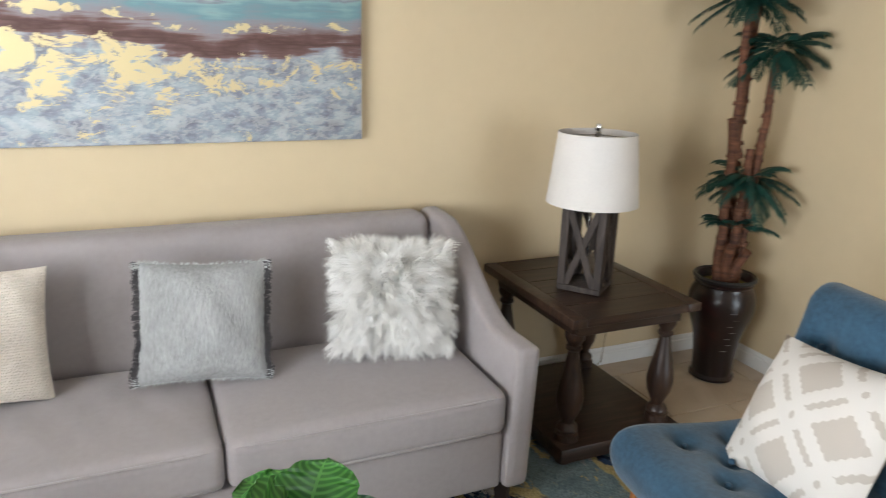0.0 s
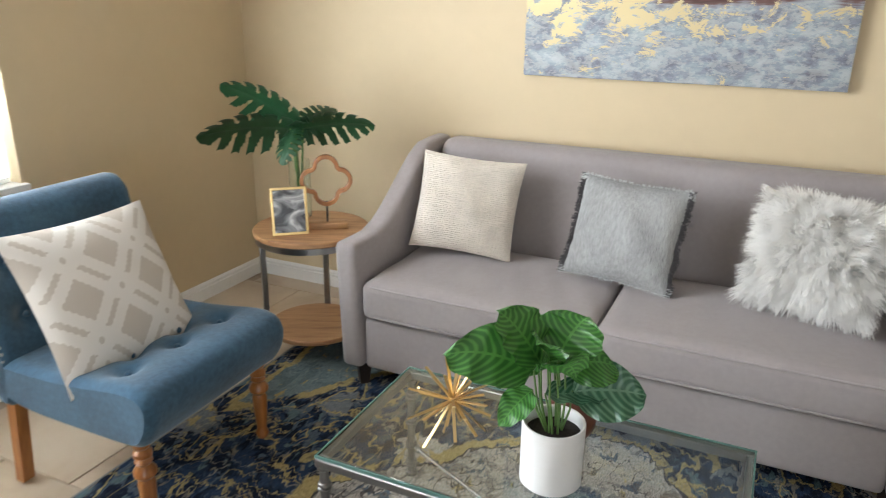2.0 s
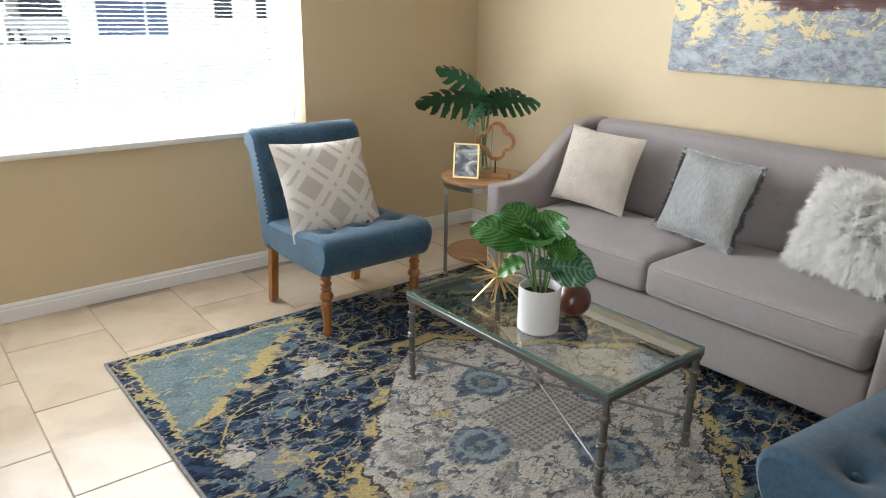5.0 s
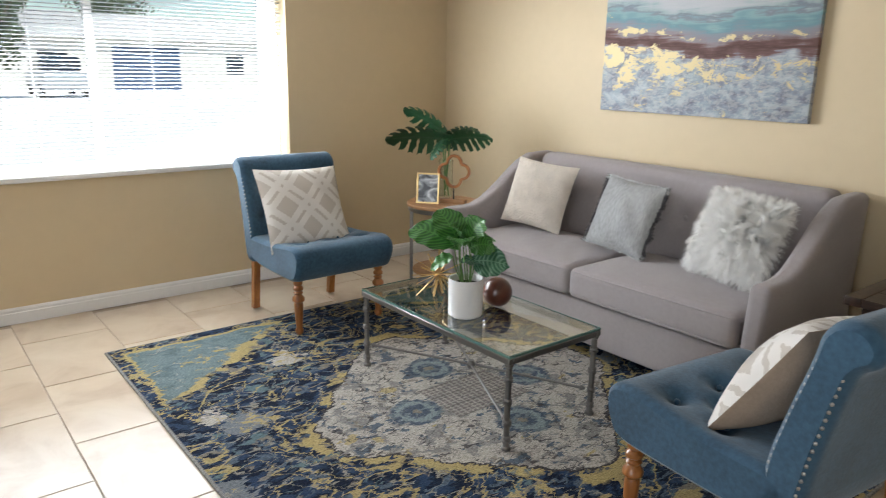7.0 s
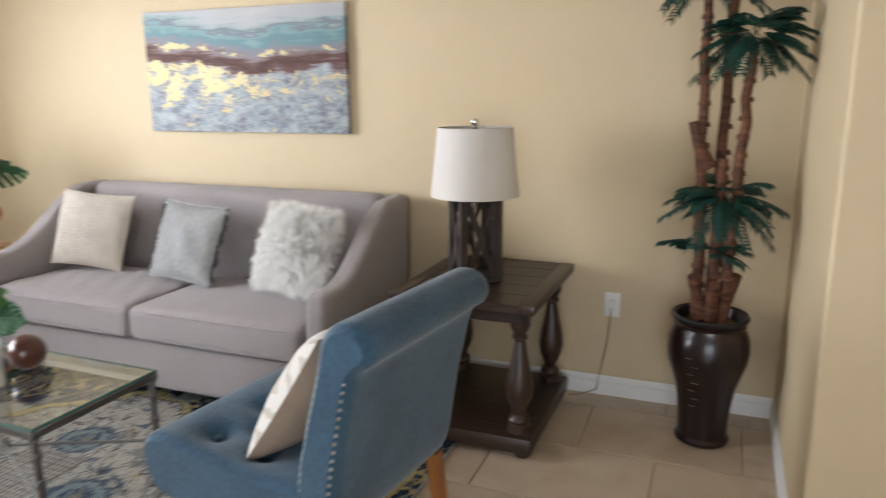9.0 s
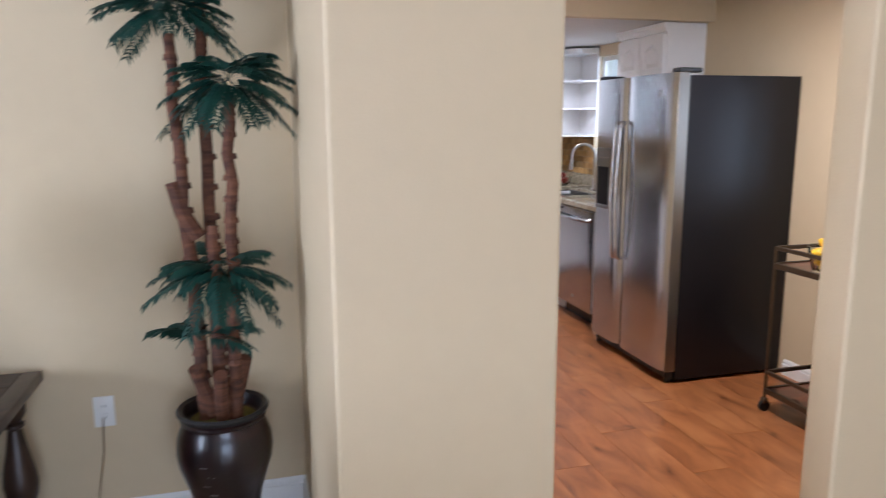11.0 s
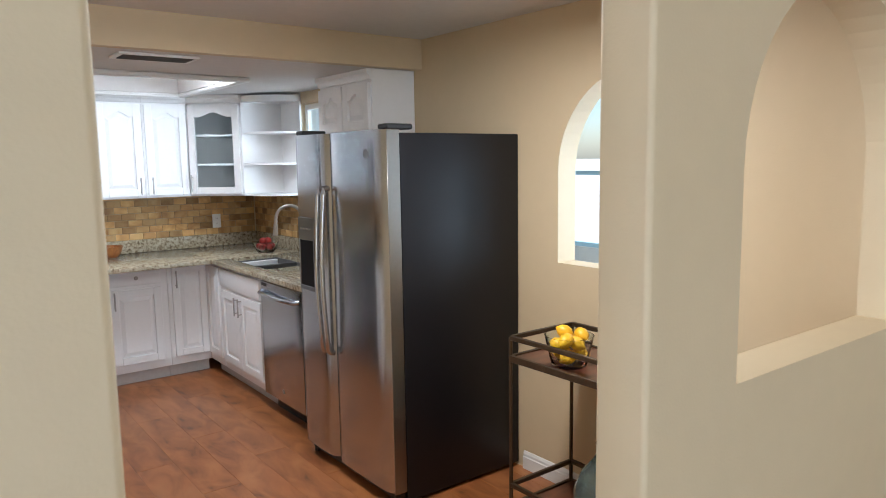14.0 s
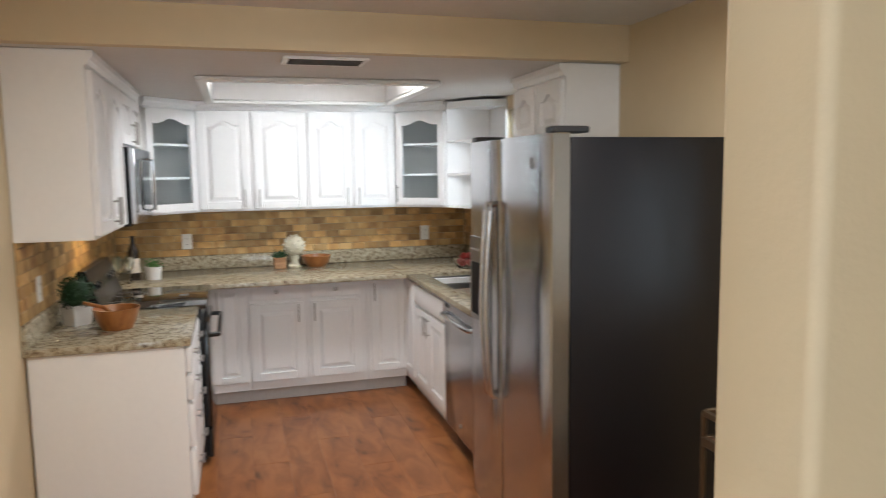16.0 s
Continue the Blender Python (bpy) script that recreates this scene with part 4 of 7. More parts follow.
    v1 = band(noi(2.1, 2, 1.6, (2, 7, 0)), 0.5, 0.008, 0.007); v2 = band(noi(2.9, 2, 1.4, (11, 2, 0)), 0.47, 0.0055, 0.006); v3 = band(noi(3.6, 2, 1.5, (15, 9, 0)), 0.54, 0.0045, 0.005)
    field = mix(mt('MULTIPLY', mt('MAXIMUM', v1, v2), 0.9), field, GLD); field = mix(mt('MULTIPLY', v3, 0.8), field, (0.30, 0.28, 0.23))
    # cream medallion with slate blossoms, taupe leaves, thin dark stems
    dm = mt('ADD', mt('MULTIPLY', mt('ADD', ax, ay), 0.92), wob)
    dm = mt('MAXIMUM', mt('MAXIMUM', dm, mt('ADD', mt('MULTIPLY', ax, 1.03), mt('MULTIPLY', wob, 0.5))), mt('ADD', mt('MULTIPLY', ay, 1.05), mt('MULTIPLY', wob, 0.5)))
    med = mix(mt('MULTIPLY', step(noi(9, 3, 1.3, (4, 4, 0)), 0.545, 0.58), 0.9), CRM, (0.22, 0.215, 0.205))
    med = mix(mt('MULTIPLY', step(noi(10, 3, 1.2, (7, 1, 0)), 0.585, 0.61), 0.95), med, SLATE)
    med = mix(mt('MULTIPLY', step(noi(13, 3, 1.0, (1, 9, 0)), 0.64, 0.665), 0.9), med, TAUPE)
    med = mix(mt('MULTIPLY', step(noi(8, 2, 0.8, (31, 9, 0)), 0.68, 0.70), 0.8), med, GLD)
    med = mix(mt('MULTIPLY', band(noi(4.0, 2, 1.8, (6, 3, 0)), 0.5, 0.006, 0.006), 0.85), med, INK); med = mix(mt('MULTIPLY', band(noi(6.0, 2, 1.4, (16, 3, 0)), 0.47, 0.005, 0.006), 0.7), med, (0.13, 0.115, 0.105))
    # four oval rosettes with ringed edges
    def ell(x, y): return mt('SQRT', mt('ADD', mt('MULTIPLY', mt('MULTIPLY', x, x), 1.25), mt('MULTIPLY', mt('MULTIPLY', y, y), 1.25)))
    rr = mt('ADD', mt('MINIMUM', ell(mt('SUBTRACT', ax, 0.33), ay), ell(ax, mt('SUBTRACT', ay, 0.33))), mt('MULTIPLY', mt('SUBTRACT', noi(16, 3, 0.4, (9, 9, 0)), 0.5), 0.075))
    ros = mix(step(noi(20, 3, 0.8, (2, 6, 0)), 0.50, 0.56), (0.055, 0.08, 0.12), (0.14, 0.17, 0.19))
    ros = mix(band(rr, 0.085, 0.012, 0.01), ros, (0.20, 0.245, 0.25)); ros = mix(mt('SUBTRACT', 1.0, step(rr, 0.018, 0.026)), ros, TAUPE)
    med = mix(mt('MULTIPLY', mt('SUBTRACT', 1.0, step(rr, 0.125, 0.14)), 0.93), med, ros)
    # striped beaded bars crossing the centre
    bead = mt('MULTIPLY', band(mt('PINGPONG', sep.outputs[0], 0.022), 0.011, 0.006, 0.004), band(mt('PINGPONG', sep.outputs[1], 0.03), 0.015, 0.008, 0.004))
    bar = mt('MULTIPLY', mt('LESS_THAN', ax, 0.15), mt('LESS_THAN', ay, 0.21))
    med = mix(mt('MULTIPLY', bar, 0.75), med, (0.36, 0.325, 0.29)); med = mix(mt('MULTIPLY', mt('MULTIPLY', bead, bar), 0.6), med, (0.085, 0.07, 0.07))
    med = mix(mt('MULTIPLY', mt('MULTIPLY', band(mt('PINGPONG', sep.outputs[0], 0.05), 0.05, 0.003, 0.004), mt('LESS_THAN', ay, 0.21)), mt('MULTIPLY', mt('LESS_THAN', ax, 0.17), 0.6)), med, (0.13, 0.115, 0.105))
    inside = mt('SUBTRACT', 1.0, step(dm, 0.80, 0.806))
    col = mix(mt('MULTIPLY', band(dm, 0.845, 0.03, 0.012), step(noi(8, 3, 0.8, (14, 2, 0)), 0.45, 0.50)), field, GLD); col = mix(inside, col, med)
    col = mix(band(dm, 0.806, 0.0045, 0.005), col, INK)
    # grey-teal corner pieces between gold outlines
    dx_, dy_ = mt('SUBTRACT', HX, ax), mt('SUBTRACT', HY, ay)
    dc = mt('ADD', mt('ADD', mt('DIVIDE', dx_, 0.93), mt('DIVIDE', dy_, 1.08)), mt('MULTIPLY', wob, 1.3)); ed_ = mt('ADD', mt('MINIMUM', dx_, mt('MULTIPLY', dy_, 1.2)), mt('MULTIPLY', wob, 0.55))
    corner = mt('MULTIPLY', mt('SUBTRACT', 1.0, step(dc, 0.92, 0.935)), step(ed_, 0.085, 0.095))
    cc = mix(mt('MULTIPLY', step(noi(8, 3, 1.2, (2, 2, 0), st=(1.5, 1, 1)), 0.50, 0.60), 0.6), (0.165, 0.215, 0.22), (0.085, 0.125, 0.145))
    cc = mix(mt('MULTIPLY', step(noi(10, 3, 1.2, (12, 2, 0), st=(1.5, 1, 1)), 0.62, 0.65), 0.9), cc, GLD); cc = mix(mt('MULTIPLY', step(noi(12, 3, 1.2, (3, 9, 0)), 0.64, 0.67), 0.9), cc, (0.30, 0.30, 0.27))
    col = mix(corner, col, cc); col = mix(mt('MULTIPLY', mt('MULTIPLY', band(dc, 0.95, 0.024, 0.014), step(ed_, 0.085, 0.095)), step(noi(6, 3, 0.6, (4, 2, 0)), 0.42, 0.47)), col, GLD)
    col = mix(mt('MULTIPLY', band(ed_, 0.088, 0.010, 0.008), mt('LESS_THAN', dc, 0.93)), col, GLD)
    # selvedge
    ed = mt('MAXIMUM', mt('SUBTRACT', mt('ABSOLUTE', sep.outputs[0]), HX), mt('SUBTRACT', mt('ABSOLUTE', sep.outputs[1]), HY)); col = mix(step(ed, -0.014, -0.010), col, (0.26, 0.255, 0.24))
    # worn, strandy pile
    warp[0] = tc.outputs["Object"]; wear = noi(75, 4, 0.3, (0, 0, 0), 0.7, (3.0, 0.9, 1)); sh = N.new("ShaderNodeMapRange"); sh.inputs[1].default_value, sh.inputs[2].default_value, sh.inputs[3].default_value, sh.inputs[4].default_value = 0.32, 0.68, 0.5, 1.45
    L.new(wear, sh.inputs[0]); vm = N.new("ShaderNodeVectorMath"); vm.operation = 'SCALE'; L.new(mix(mt('MULTIPLY', step(noi(60, 3, 0.2, (7, 7, 0), 0.7, (2.6, 1, 1)), 0.54, 0.68), 0.12), col, (0.25, 0.26, 0.27)), vm.inputs[0]); L.new(sh.outputs[0], vm.inputs["Scale"]); L.new(vm.outputs[0], b.inputs["Base Color"])
    bp = N.new("ShaderNodeBump"); bp.inputs["Strength"].default_value = 0.9; bp.inputs["Distance"].default_value = 0.006; L.new(wear, bp.inputs["Height"]); L.new(bp.outputs[0], b.inputs["Normal"])
    return m


bm = BM(); rbox(bm, (-1.482, -1.24, 0.0), (1.482, 1.24, 0.012), 0.005, 12)
solid("area_rug", bm, rug_mat(), "navy, cream and gold oriental medallion area rug on the tile floor", "rug", m=pose(0.137, 1.18, 0.0))

# coffee table
tb = thing("coffee_table", pose(0.095, 1.20, 0.012), "glass-topped coffee table with ringed pewter metal legs", "coffee table"); hx, hy, tz = 0.525, 0.268, 0.40
bm = BM(); box(bm, (-hx + 0.006, -hy + 0.006, tz - 0.008), (hx - 0.006, hy - 0.006, tz), 0.003); gt = part("glass_top", bm, GLASS, tb, "clear green-edged glass top"); gt.visible_shadow = False
bm = BM()
for a in (-1, 1):
    box(bm, (-hx + 0.001, a * (hy - 0.004) - 0.002, tz - 0.009), (hx - 0.001, a * (hy - 0.004) + 0.002, tz + 0.001)); box(bm, (a * (hx - 0.004) - 0.002, -hy + 0.003, tz - 0.009), (a * (hx - 0.004) + 0.002, hy - 0.003, tz + 0.001))
part("glass_edge", bm, GLASSEDGE, gt)
for a in (-1, 1):
    bm = BM(); box(bm, (-hx, a * (hy - 0.012) - 0.012, tz - 0.036), (hx, a * (hy - 0.012) + 0.012, tz - 0.010), 0.003); part("rail", bm, PEWTER, tb)
    bm = BM(); box(bm, (a * (hx - 0.012) - 0.012, -hy + 0.025, tz - 0.036), (a * (hx - 0.012) + 0.012, hy - 0.025, tz - 0.010), 0.003); part("rail", bm, PEWTER, tb)
LP = [(0.0, 0.0), (0.020, 0.0), (0.020, 0.012), (0.013, 0.016), (0.013, 0.03)]
for zc in (0.045, 0.115, 0.205, 0.30): LP += [(0.0125, zc - 0.012), (0.019, zc - 0.009), (0.020, zc - 0.004), (0.0135, zc - 0.001), (0.0135, zc + 0.003), (0.019, zc + 0.006), (0.018, zc + 0.011), (0.0125, zc + 0.014)]
LP += [(0.0125, 0.35), (0.018, 0.355), (0.018, 0.364), (0.0, 0.364)]
for a in (-1, 1):
    for c in (-1, 1):
        bm = BM(); lathe(bm, LP, 16, (a * (hx - 0.018), c * (hy - 0.018), 0), cap=False); part("leg", bm, PEWTER, tb, "ringed pewter metal leg")
        bm = BM(); p0, p1 = Vector((a * (hx - 0.04), c * (hy - 0.03), 0.115)), Vector((a * 0.02, c * 0.012, 0.12))
        cyl(bm, p0, p1, 0.006, seg=10); ball(bm, p0.lerp(p1, 0.03), 0.012, 10, 8); part("cross_brace", bm, PEWTER, tb)
bm = BM(); ball(bm, (0, 0, 0.12), 0.02, 14, 10); cyl(bm, (0, 0, 0.10), (0, 0, 0.14), 0.014, seg=14); part("brace_hub", bm, PEWTER, tb)
TT = 0.413

# calathea in a white pot
def leaf_mat(name, dark, light, scale):
    m = bpy.data.materials.new(name); m.use_nodes = True; N, L = m.node_tree.nodes, m.node_tree.links
    b = N["Principled BSDF"]; b.inputs["Roughness"].default_value = 0.4
    uv = N.new("ShaderNodeUVMap"); sep = N.new("ShaderNodeSeparateXYZ"); L.new(uv.outputs[0], sep.inputs[0])

    def mt(op, a, b_=0.0):
        n = N.new("ShaderNodeMath"); n.operation = op
        for i, q in enumerate((a, b_)):
            if isinstance(q, (int, float)): n.inputs[i].default_value = q
            else: L.new(q, n.inputs[i])
        return n.outputs[0]
    side = mt('ABSOLUTE', mt('SUBTRACT', sep.outputs[0], 0.5)); ph = mt('SUBTRACT', sep.outputs[1], mt('MULTIPLY', mt('POWER', side, 1.5), 0.95))
    s = mt('SINE', mt('MULTIPLY', ph, scale)); r = N.new("ShaderNodeMapRange"); r.inputs[1].default_value, r.inputs[2].default_value = -0.5, 1.0; L.new(s, r.inputs[0])
    mid = mt('LESS_THAN', side, 0.02); f = mt('MAXIMUM', r.outputs[0], mid)
    mx = N.new("ShaderNodeMix"); mx.data_type = 'RGBA'; L.new(f, mx.inputs[0]); mx.inputs[6].default_value = (*dark, 1); mx.inputs[7].default_value = (*light, 1); L.new(mx.outputs[2], b.inputs["Base Color"])
    return m


def leaf(bm, base, direction, length, width, droop=0.4, fold=0.25, tip=0.5, roll=0.0, n=14, k=8, ruffle=0.0):
    """Broad leaf blade with uv: u across, v along."""
    uvl = bm.loops.layers.uv.verify(); d = Vector(direction).normalized(); up = Vector((0, 0, 1))
    side = d.cross(up); side = side.normalized() if side.length > 1e-3 else Vector((1, 0, 0)); side = Matrix.Rotation(roll, 3, d) @ side; nr = side.cross(d).normalized(); grid = []
    for i in range(n + 1):
        t = i / n; w = width / 2 * (math.sin(math.pi * t ** 0.8) ** 0.58 if 0 < t < 1 else 0.0); w = max(w, 0.0015)
        c = Vector(base) + d * length * t * (1 - 0.12 * droop * t) + Vector((0, 0, -droop * length * t * t * 0.6)) + nr * 0.0
        row = []
        for j in range(k + 1):
            s = -1 + 2 * j / k; q = c + side * w * s + nr * (fold * abs(s) * w) + nr * ruffle * math.sin(t * 22 + s) * abs(s) * width * 0.08
            row.append((bm.verts.new(q), (j / k, t)))
        grid.append(row)
    for a, b_ in zip(grid, grid[1:]):
        for j in range(k):
            f = bm.faces.new((a[j][0], a[j + 1][0], b_[j + 1][0], b_[j][0]))
            for lp, src in zip(f.loops, (a[j], a[j + 1], b_[j + 1], b_[j])): lp[uvl].uv = src[1]


CALA = leaf_mat("striped_calathea_leaf", (0.026, 0.115, 0.018), (0.078, 0.235, 0.042), 62)
CALB = leaf_mat("silver_striped_leaf", (0.018, 0.090, 0.040), (0.11, 0.22, 0.13), 54)
cp = thing("potted_plant", pose(0.155, 1.105, TT), "striped calathea plant in a white ceramic pot on the glass table", "plant")
bm = BM(); lathe(bm, [(0.0, 0.0), (0.068, 0.0), (0.076, 0.008), (0.077, 0.166), (0.075, 0.171), (0.070, 0.169), (0.068, 0.135), (0.0, 0.135)], 40, cap=False); part("pot", bm, CERAMIC, cp, "white cylindrical ceramic pot")
bm = BM(); lathe(bm, [(0.0, 0.146), (0.03, 0.145), (0.0685, 0.139), (0.0685, 0.136), (0, 0.1355)], 24, cap=False); part("soil", bm, SOIL, cp, "dark potting soil")
for r, sa, sz, az, el, ln, wd, dr, roll, mtl in (
        (0.040, 210, 0.185, 212, 34, 0.255, 0.150, 0.55, -0.85, CALA), (0.022, 200, 0.200, 205, 62, 0.225, 0.135, 0.45, -0.75, CALA), (0.020, 60, 0.215, 40, 66, 0.175, 0.150, 0.55, 0.75, CALA),
        (0.035, 30, 0.185, 22, 34, 0.150, 0.125, 0.75, 0.85, CALA), (0.055, 20, 0.125, 18, 14, 0.170, 0.140, 0.35, 1.05, CALB), (0.015, 250, 0.120, 25, 4, 0.150, 0.080, 0.15, 0.25, CALB),
        (0.045, 225, 0.135, 240, -18, 0.100, 0.075, 0.50, -0.4, CALA), (0.030, 120, 0.190, 125, 48, 0.190, 0.145, 0.60, 0.0, CALA), (0.025, 320, 0.200, 315, 52, 0.150, 0.125, 0.90, 0.1, CALA),
        (0.030, 170, 0.165, 168, 36, 0.190, 0.130, 0.60, -0.5, CALA), (0.035, 90, 0.170, 80, 40, 0.165, 0.130, 0.70, 0.3, CALA), (0.020, 280, 0.225, 250, 70, 0.150, 0.110, 0.8, -0.2, CALA)):
    a, b_, e = radians(sa), radians(az), radians(el); p0 = Vector((0.018 * math.cos(a), 0.018 * math.sin(a), 0.14)); p1 = Vector((r * math.cos(a) - 0.016, r * math.sin(a) - 0.008, 0.145 + sz * 0.88))
    bm = BM(); tube(bm, [p0, p0.lerp(p1, 0.55) + Vector((0.006 * math.cos(b_), 0.006 * math.sin(b_), 0)), p1], 0.0032, 6, 0.7); sm = part("stem", bm, STEM, cp)
    bm = BM(); leaf(bm, p1 - Vector((0, 0, 0.002)), (math.cos(b_) * math.cos(e), math.sin(b_) * math.cos(e), math.sin(e)), ln * 1.08, wd * 1.08, dr, 0.22, roll=roll, ruffle=0.75); part("leaf", bm, mtl, sm, "striped green leaf")

# gold starburst
sbm = thing("starburst_ornament", pose(-0.15, 1.19, TT), "gold metal starburst ornament on the glass table", "ornament"); random.seed(12)
bm = BM(); ball(bm, (0, 0, 0.10), 0.012, 12, 8); part("core", bm, GOLD, sbm)
ga = math.pi * (3 - math.sqrt(5))
for k in range(34):
    zz = 1 - 2 * (k + 0.5) / 34; rr = math.sqrt(1 - zz * zz); d = Vector((rr * math.cos(ga * k), rr * math.sin(ga * k), zz)); ln = random.uniform(0.085, 0.15)
    if zz < 0: ln = min(ln, 0.10 / max(0.05, -zz) * 0.995)
    bm = BM(); q = d.to_track_quat('Z', 'Y').to_matrix().to_4x4(); box(bm, (-0.0042, -0.0014, 0.006), (0.0042, 0.0014, ln), m=Matrix.Translation((0, 0, 0.10)) @ q); part("spike", bm, GOLD, sbm, smooth=False)
# wooden ball
bm = BM(); ball(bm, (0, 0, 0.068), 0.068, 40, 24); solid("wooden_ball", bm, BALLWOOD, "polished red-brown wooden ball on the glass table", "ornament", m=pose(0.15, 1.30, TT))

# end table
et = thing("end_table", pose(1.645, 2.37, 0), "dark-stained square end table with four baluster legs", "end table")
for k in range(5):
    y0 = -0.37 + 0.148 * k; bm = BM(); box(bm, (-0.24, y0 + 0.0008, 0.615), (0.24, y0 + 0.1472, 0.648), 0.002); part("plank", bm, ESPRESSO, et, smooth=False)
for s in (-1, 1):
    bm = BM(); box(bm, (s * 0.2725 - 0.0315, -0.37, 0.613), (s * 0.2725 + 0.0315, 0.37, 0.650), 0.005, 2); part("breadboard_end", bm, ESPRESSO_V, et)
bm = BM()
for s in (-1, 1): box(bm, (-0.25, s * 0.315 - 0.011, 0.560), (0.25, s * 0.315 + 0.011, 0.612), 0.003); box(bm, (s * 0.25 - 0.011, -0.30, 0.560), (s * 0.25 + 0.011, 0.30, 0.612), 0.003)
part("apron", bm, ESPRESSO, et)
bm = BM(); box(bm, (-0.295, -0.355, 0.03), (0.295, 0.345, 0.095), 0.006, 2); part("plinth_shelf", bm, ESPRESSO, et)
BAL = [(0.0, 0.0), (0.048, 0.0), (0.048, 0.03), (0.038, 0.035), (0.044, 0.05), (0.040, 0.062), (0.026, 0.075), (0.028, 0.09), (0.050, 0.14), (0.056, 0.185), (0.050, 0.235), (0.034, 0.31), (0.024, 0.37), (0.022, 0.385), (0.032, 0.395), (0.032, 0.405), (0.024, 0.412), (0.036, 0.435), (0.040, 0.445), (0.040, 0.466), (0.0, 0.466)]
for a in (-1, 1):
    for c in (-1, 1):
        bm = BM(); lathe(bm, BAL, 24, (a * 0.225, c * 0.275, 0.0945), cap=False); part("leg", bm, ESPRESSO_V, et, "turned baluster leg")
        bm = BM(); lathe(bm, [(0, 0), (0.03, 0), (0.034, 0.015), (0.026, 0.0305), (0, 0.0305)], 14, (a * 0.25, c * 0.30, 0.0), cap=False); part("foot", bm, ESPRESSO_V, et)

# table lamp
lp = thing("table_lamp", pose(1.602, 2.318, 0.65, 0, 0, 38), "table lamp with weathered wooden crate base and white drum shade", "lamp"); bw = 0.092
bm = BM(); box(bm, (-bw, -bw, 0), (bw, bw, 0.025), 0.003); part("base_plate", bm, BARN, lp)
bm = BM(); box(bm, (-bw, -bw, 0.345), (bw, bw, 0.37), 0.003); part("top_plate", bm, BARN, lp)
for a in (-1, 1):
    for c in (-1, 1):
        bm = BM(); box(bm, (a * (bw - 0.016) - 0.016, c * (bw - 0.016) - 0.016, 0.025), (a * (bw - 0.016) + 0.016, c * (bw - 0.016) + 0.016, 0.345), 0.002); part("post", bm, BARN, lp)
for q in range(4):
    R = pose(0, 0, 0, 0, 0, 90 * q)
    for s in (-1, 1):
        bm = BM()
        L_ = math.hypot(0.12, 0.32); ang = math.degrees(math.atan2(0.12, 0.32)) * s
        box(bm, (-0.014, -0.006, -L_ / 2), (0.014, 0.006, L_ / 2), 0.001, m=R @ pose(0, -bw + 0.011 + 0.002 * s, 0.185) @ pose(0, 0, 0, 0, ang, 0)); part("cross_slat", bm, BARN, lp, smooth=False)
bm = BM(); cyl(bm, (0, 0, 0.025), (0, 0, 0.645), 0.008, seg=12); part("stem", bm, CHROME, lp, "chrome lamp rod")
bm = BM(); n = 48
lathe(bm, [(0.186, 0.362), (0.156, 0.645), (0.154, 0.645), (0.184, 0.362), (0.186, 0.362)], n, cap=False); shd = part("shade", bm, SHADE, lp, "white linen drum shade")
bm = BM()
for q in range(3): a = radians(120 * q + 20); cyl(bm, (0, 0, 0.636), (0.1545 * math.cos(a), 0.1545 * math.sin(a), 0.638), 0.002, seg=6)
part("spider", bm, CHROME, shd)
bm = BM(); lathe(bm, [(0, 0), (0.012, 0.0), (0.012, 0.006), (0.005, 0.01), (0.012, 0.018), (0.015, 0.03), (0.010, 0.042), (0, 0.045)], 16, (0, 0, 0.638), cap=False); part("finial", bm, CHROME, lp, "chrome finial")

# urn with palm
pp = thing("artificial_palm", pose(2.56, 2.48, 0), "tall artificial palm in a glazed oxblood ceramic urn", "plant")
bm = BM(); lathe(bm, [(0.0, 0.0), (0.106, 0.0), (0.118, 0.008), (0.120, 0.022), (0.108, 0.036), (0.110, 0.10), (0.116, 0.18), (0.128, 0.26), (0.150, 0.33), (0.170, 0.39), (0.177, 0.44), (0.173, 0.49), (0.162, 0.525), (0.152, 0.545), (0.150, 0.558), (0.157, 0.566), (0.150, 0.574), (0.153, 0.582), (0.164, 0.592), (0.166, 0.600), (0.160, 0.606), (0.145, 0.602), (0.134, 0.56), (0.0, 0.52)], 44, cap=False); ur = part("urn", bm, POT, pp, "glazed oxblood and black ceramic urn")
bm = BM(); lathe(bm, [(0.1622, 0.586), (0.1668, 0.592), (0.1690, 0.600), (0.1610, 0.6095), (0.1560, 0.6085)], 44, cap=False); part("band", bm, BLACK, ur)
# fine carved bars on the front
for q in range(7):
    a = radians(-90 - 24 + 8 * (q % 2)); z = 0.20 + 0.04 * q; rr = 0.1185 + (0.0 if z < 0.2 else (z - 0.2) * 0.245) + 0.0015
    bm = BM(); box(bm, (-0.014, -0.002, -0.0015), (0.014, 0.002, 0.0015), m=pose(rr * math.cos(a), rr * math.sin(a), z, 0, 0, math.degrees(a) + 90)); part("carved_bar", bm, PEWTER, ur, smooth=False)
bm = BM(); lathe(bm, [(0.0, 0.568), (0.06, 0.566), (0.1325, 0.556), (0.1325, 0.548), (0, 0.546)], 24, cap=False); part("moss", bm, mat("dry_moss", (0.16, 0.13, 0.03), 0.95, var=0.4, scale=40, bump=1.0), pp)
for q in pp.children_recursive: q.data.transform(Matrix.Scale(0.91, 4))
random.seed(21)
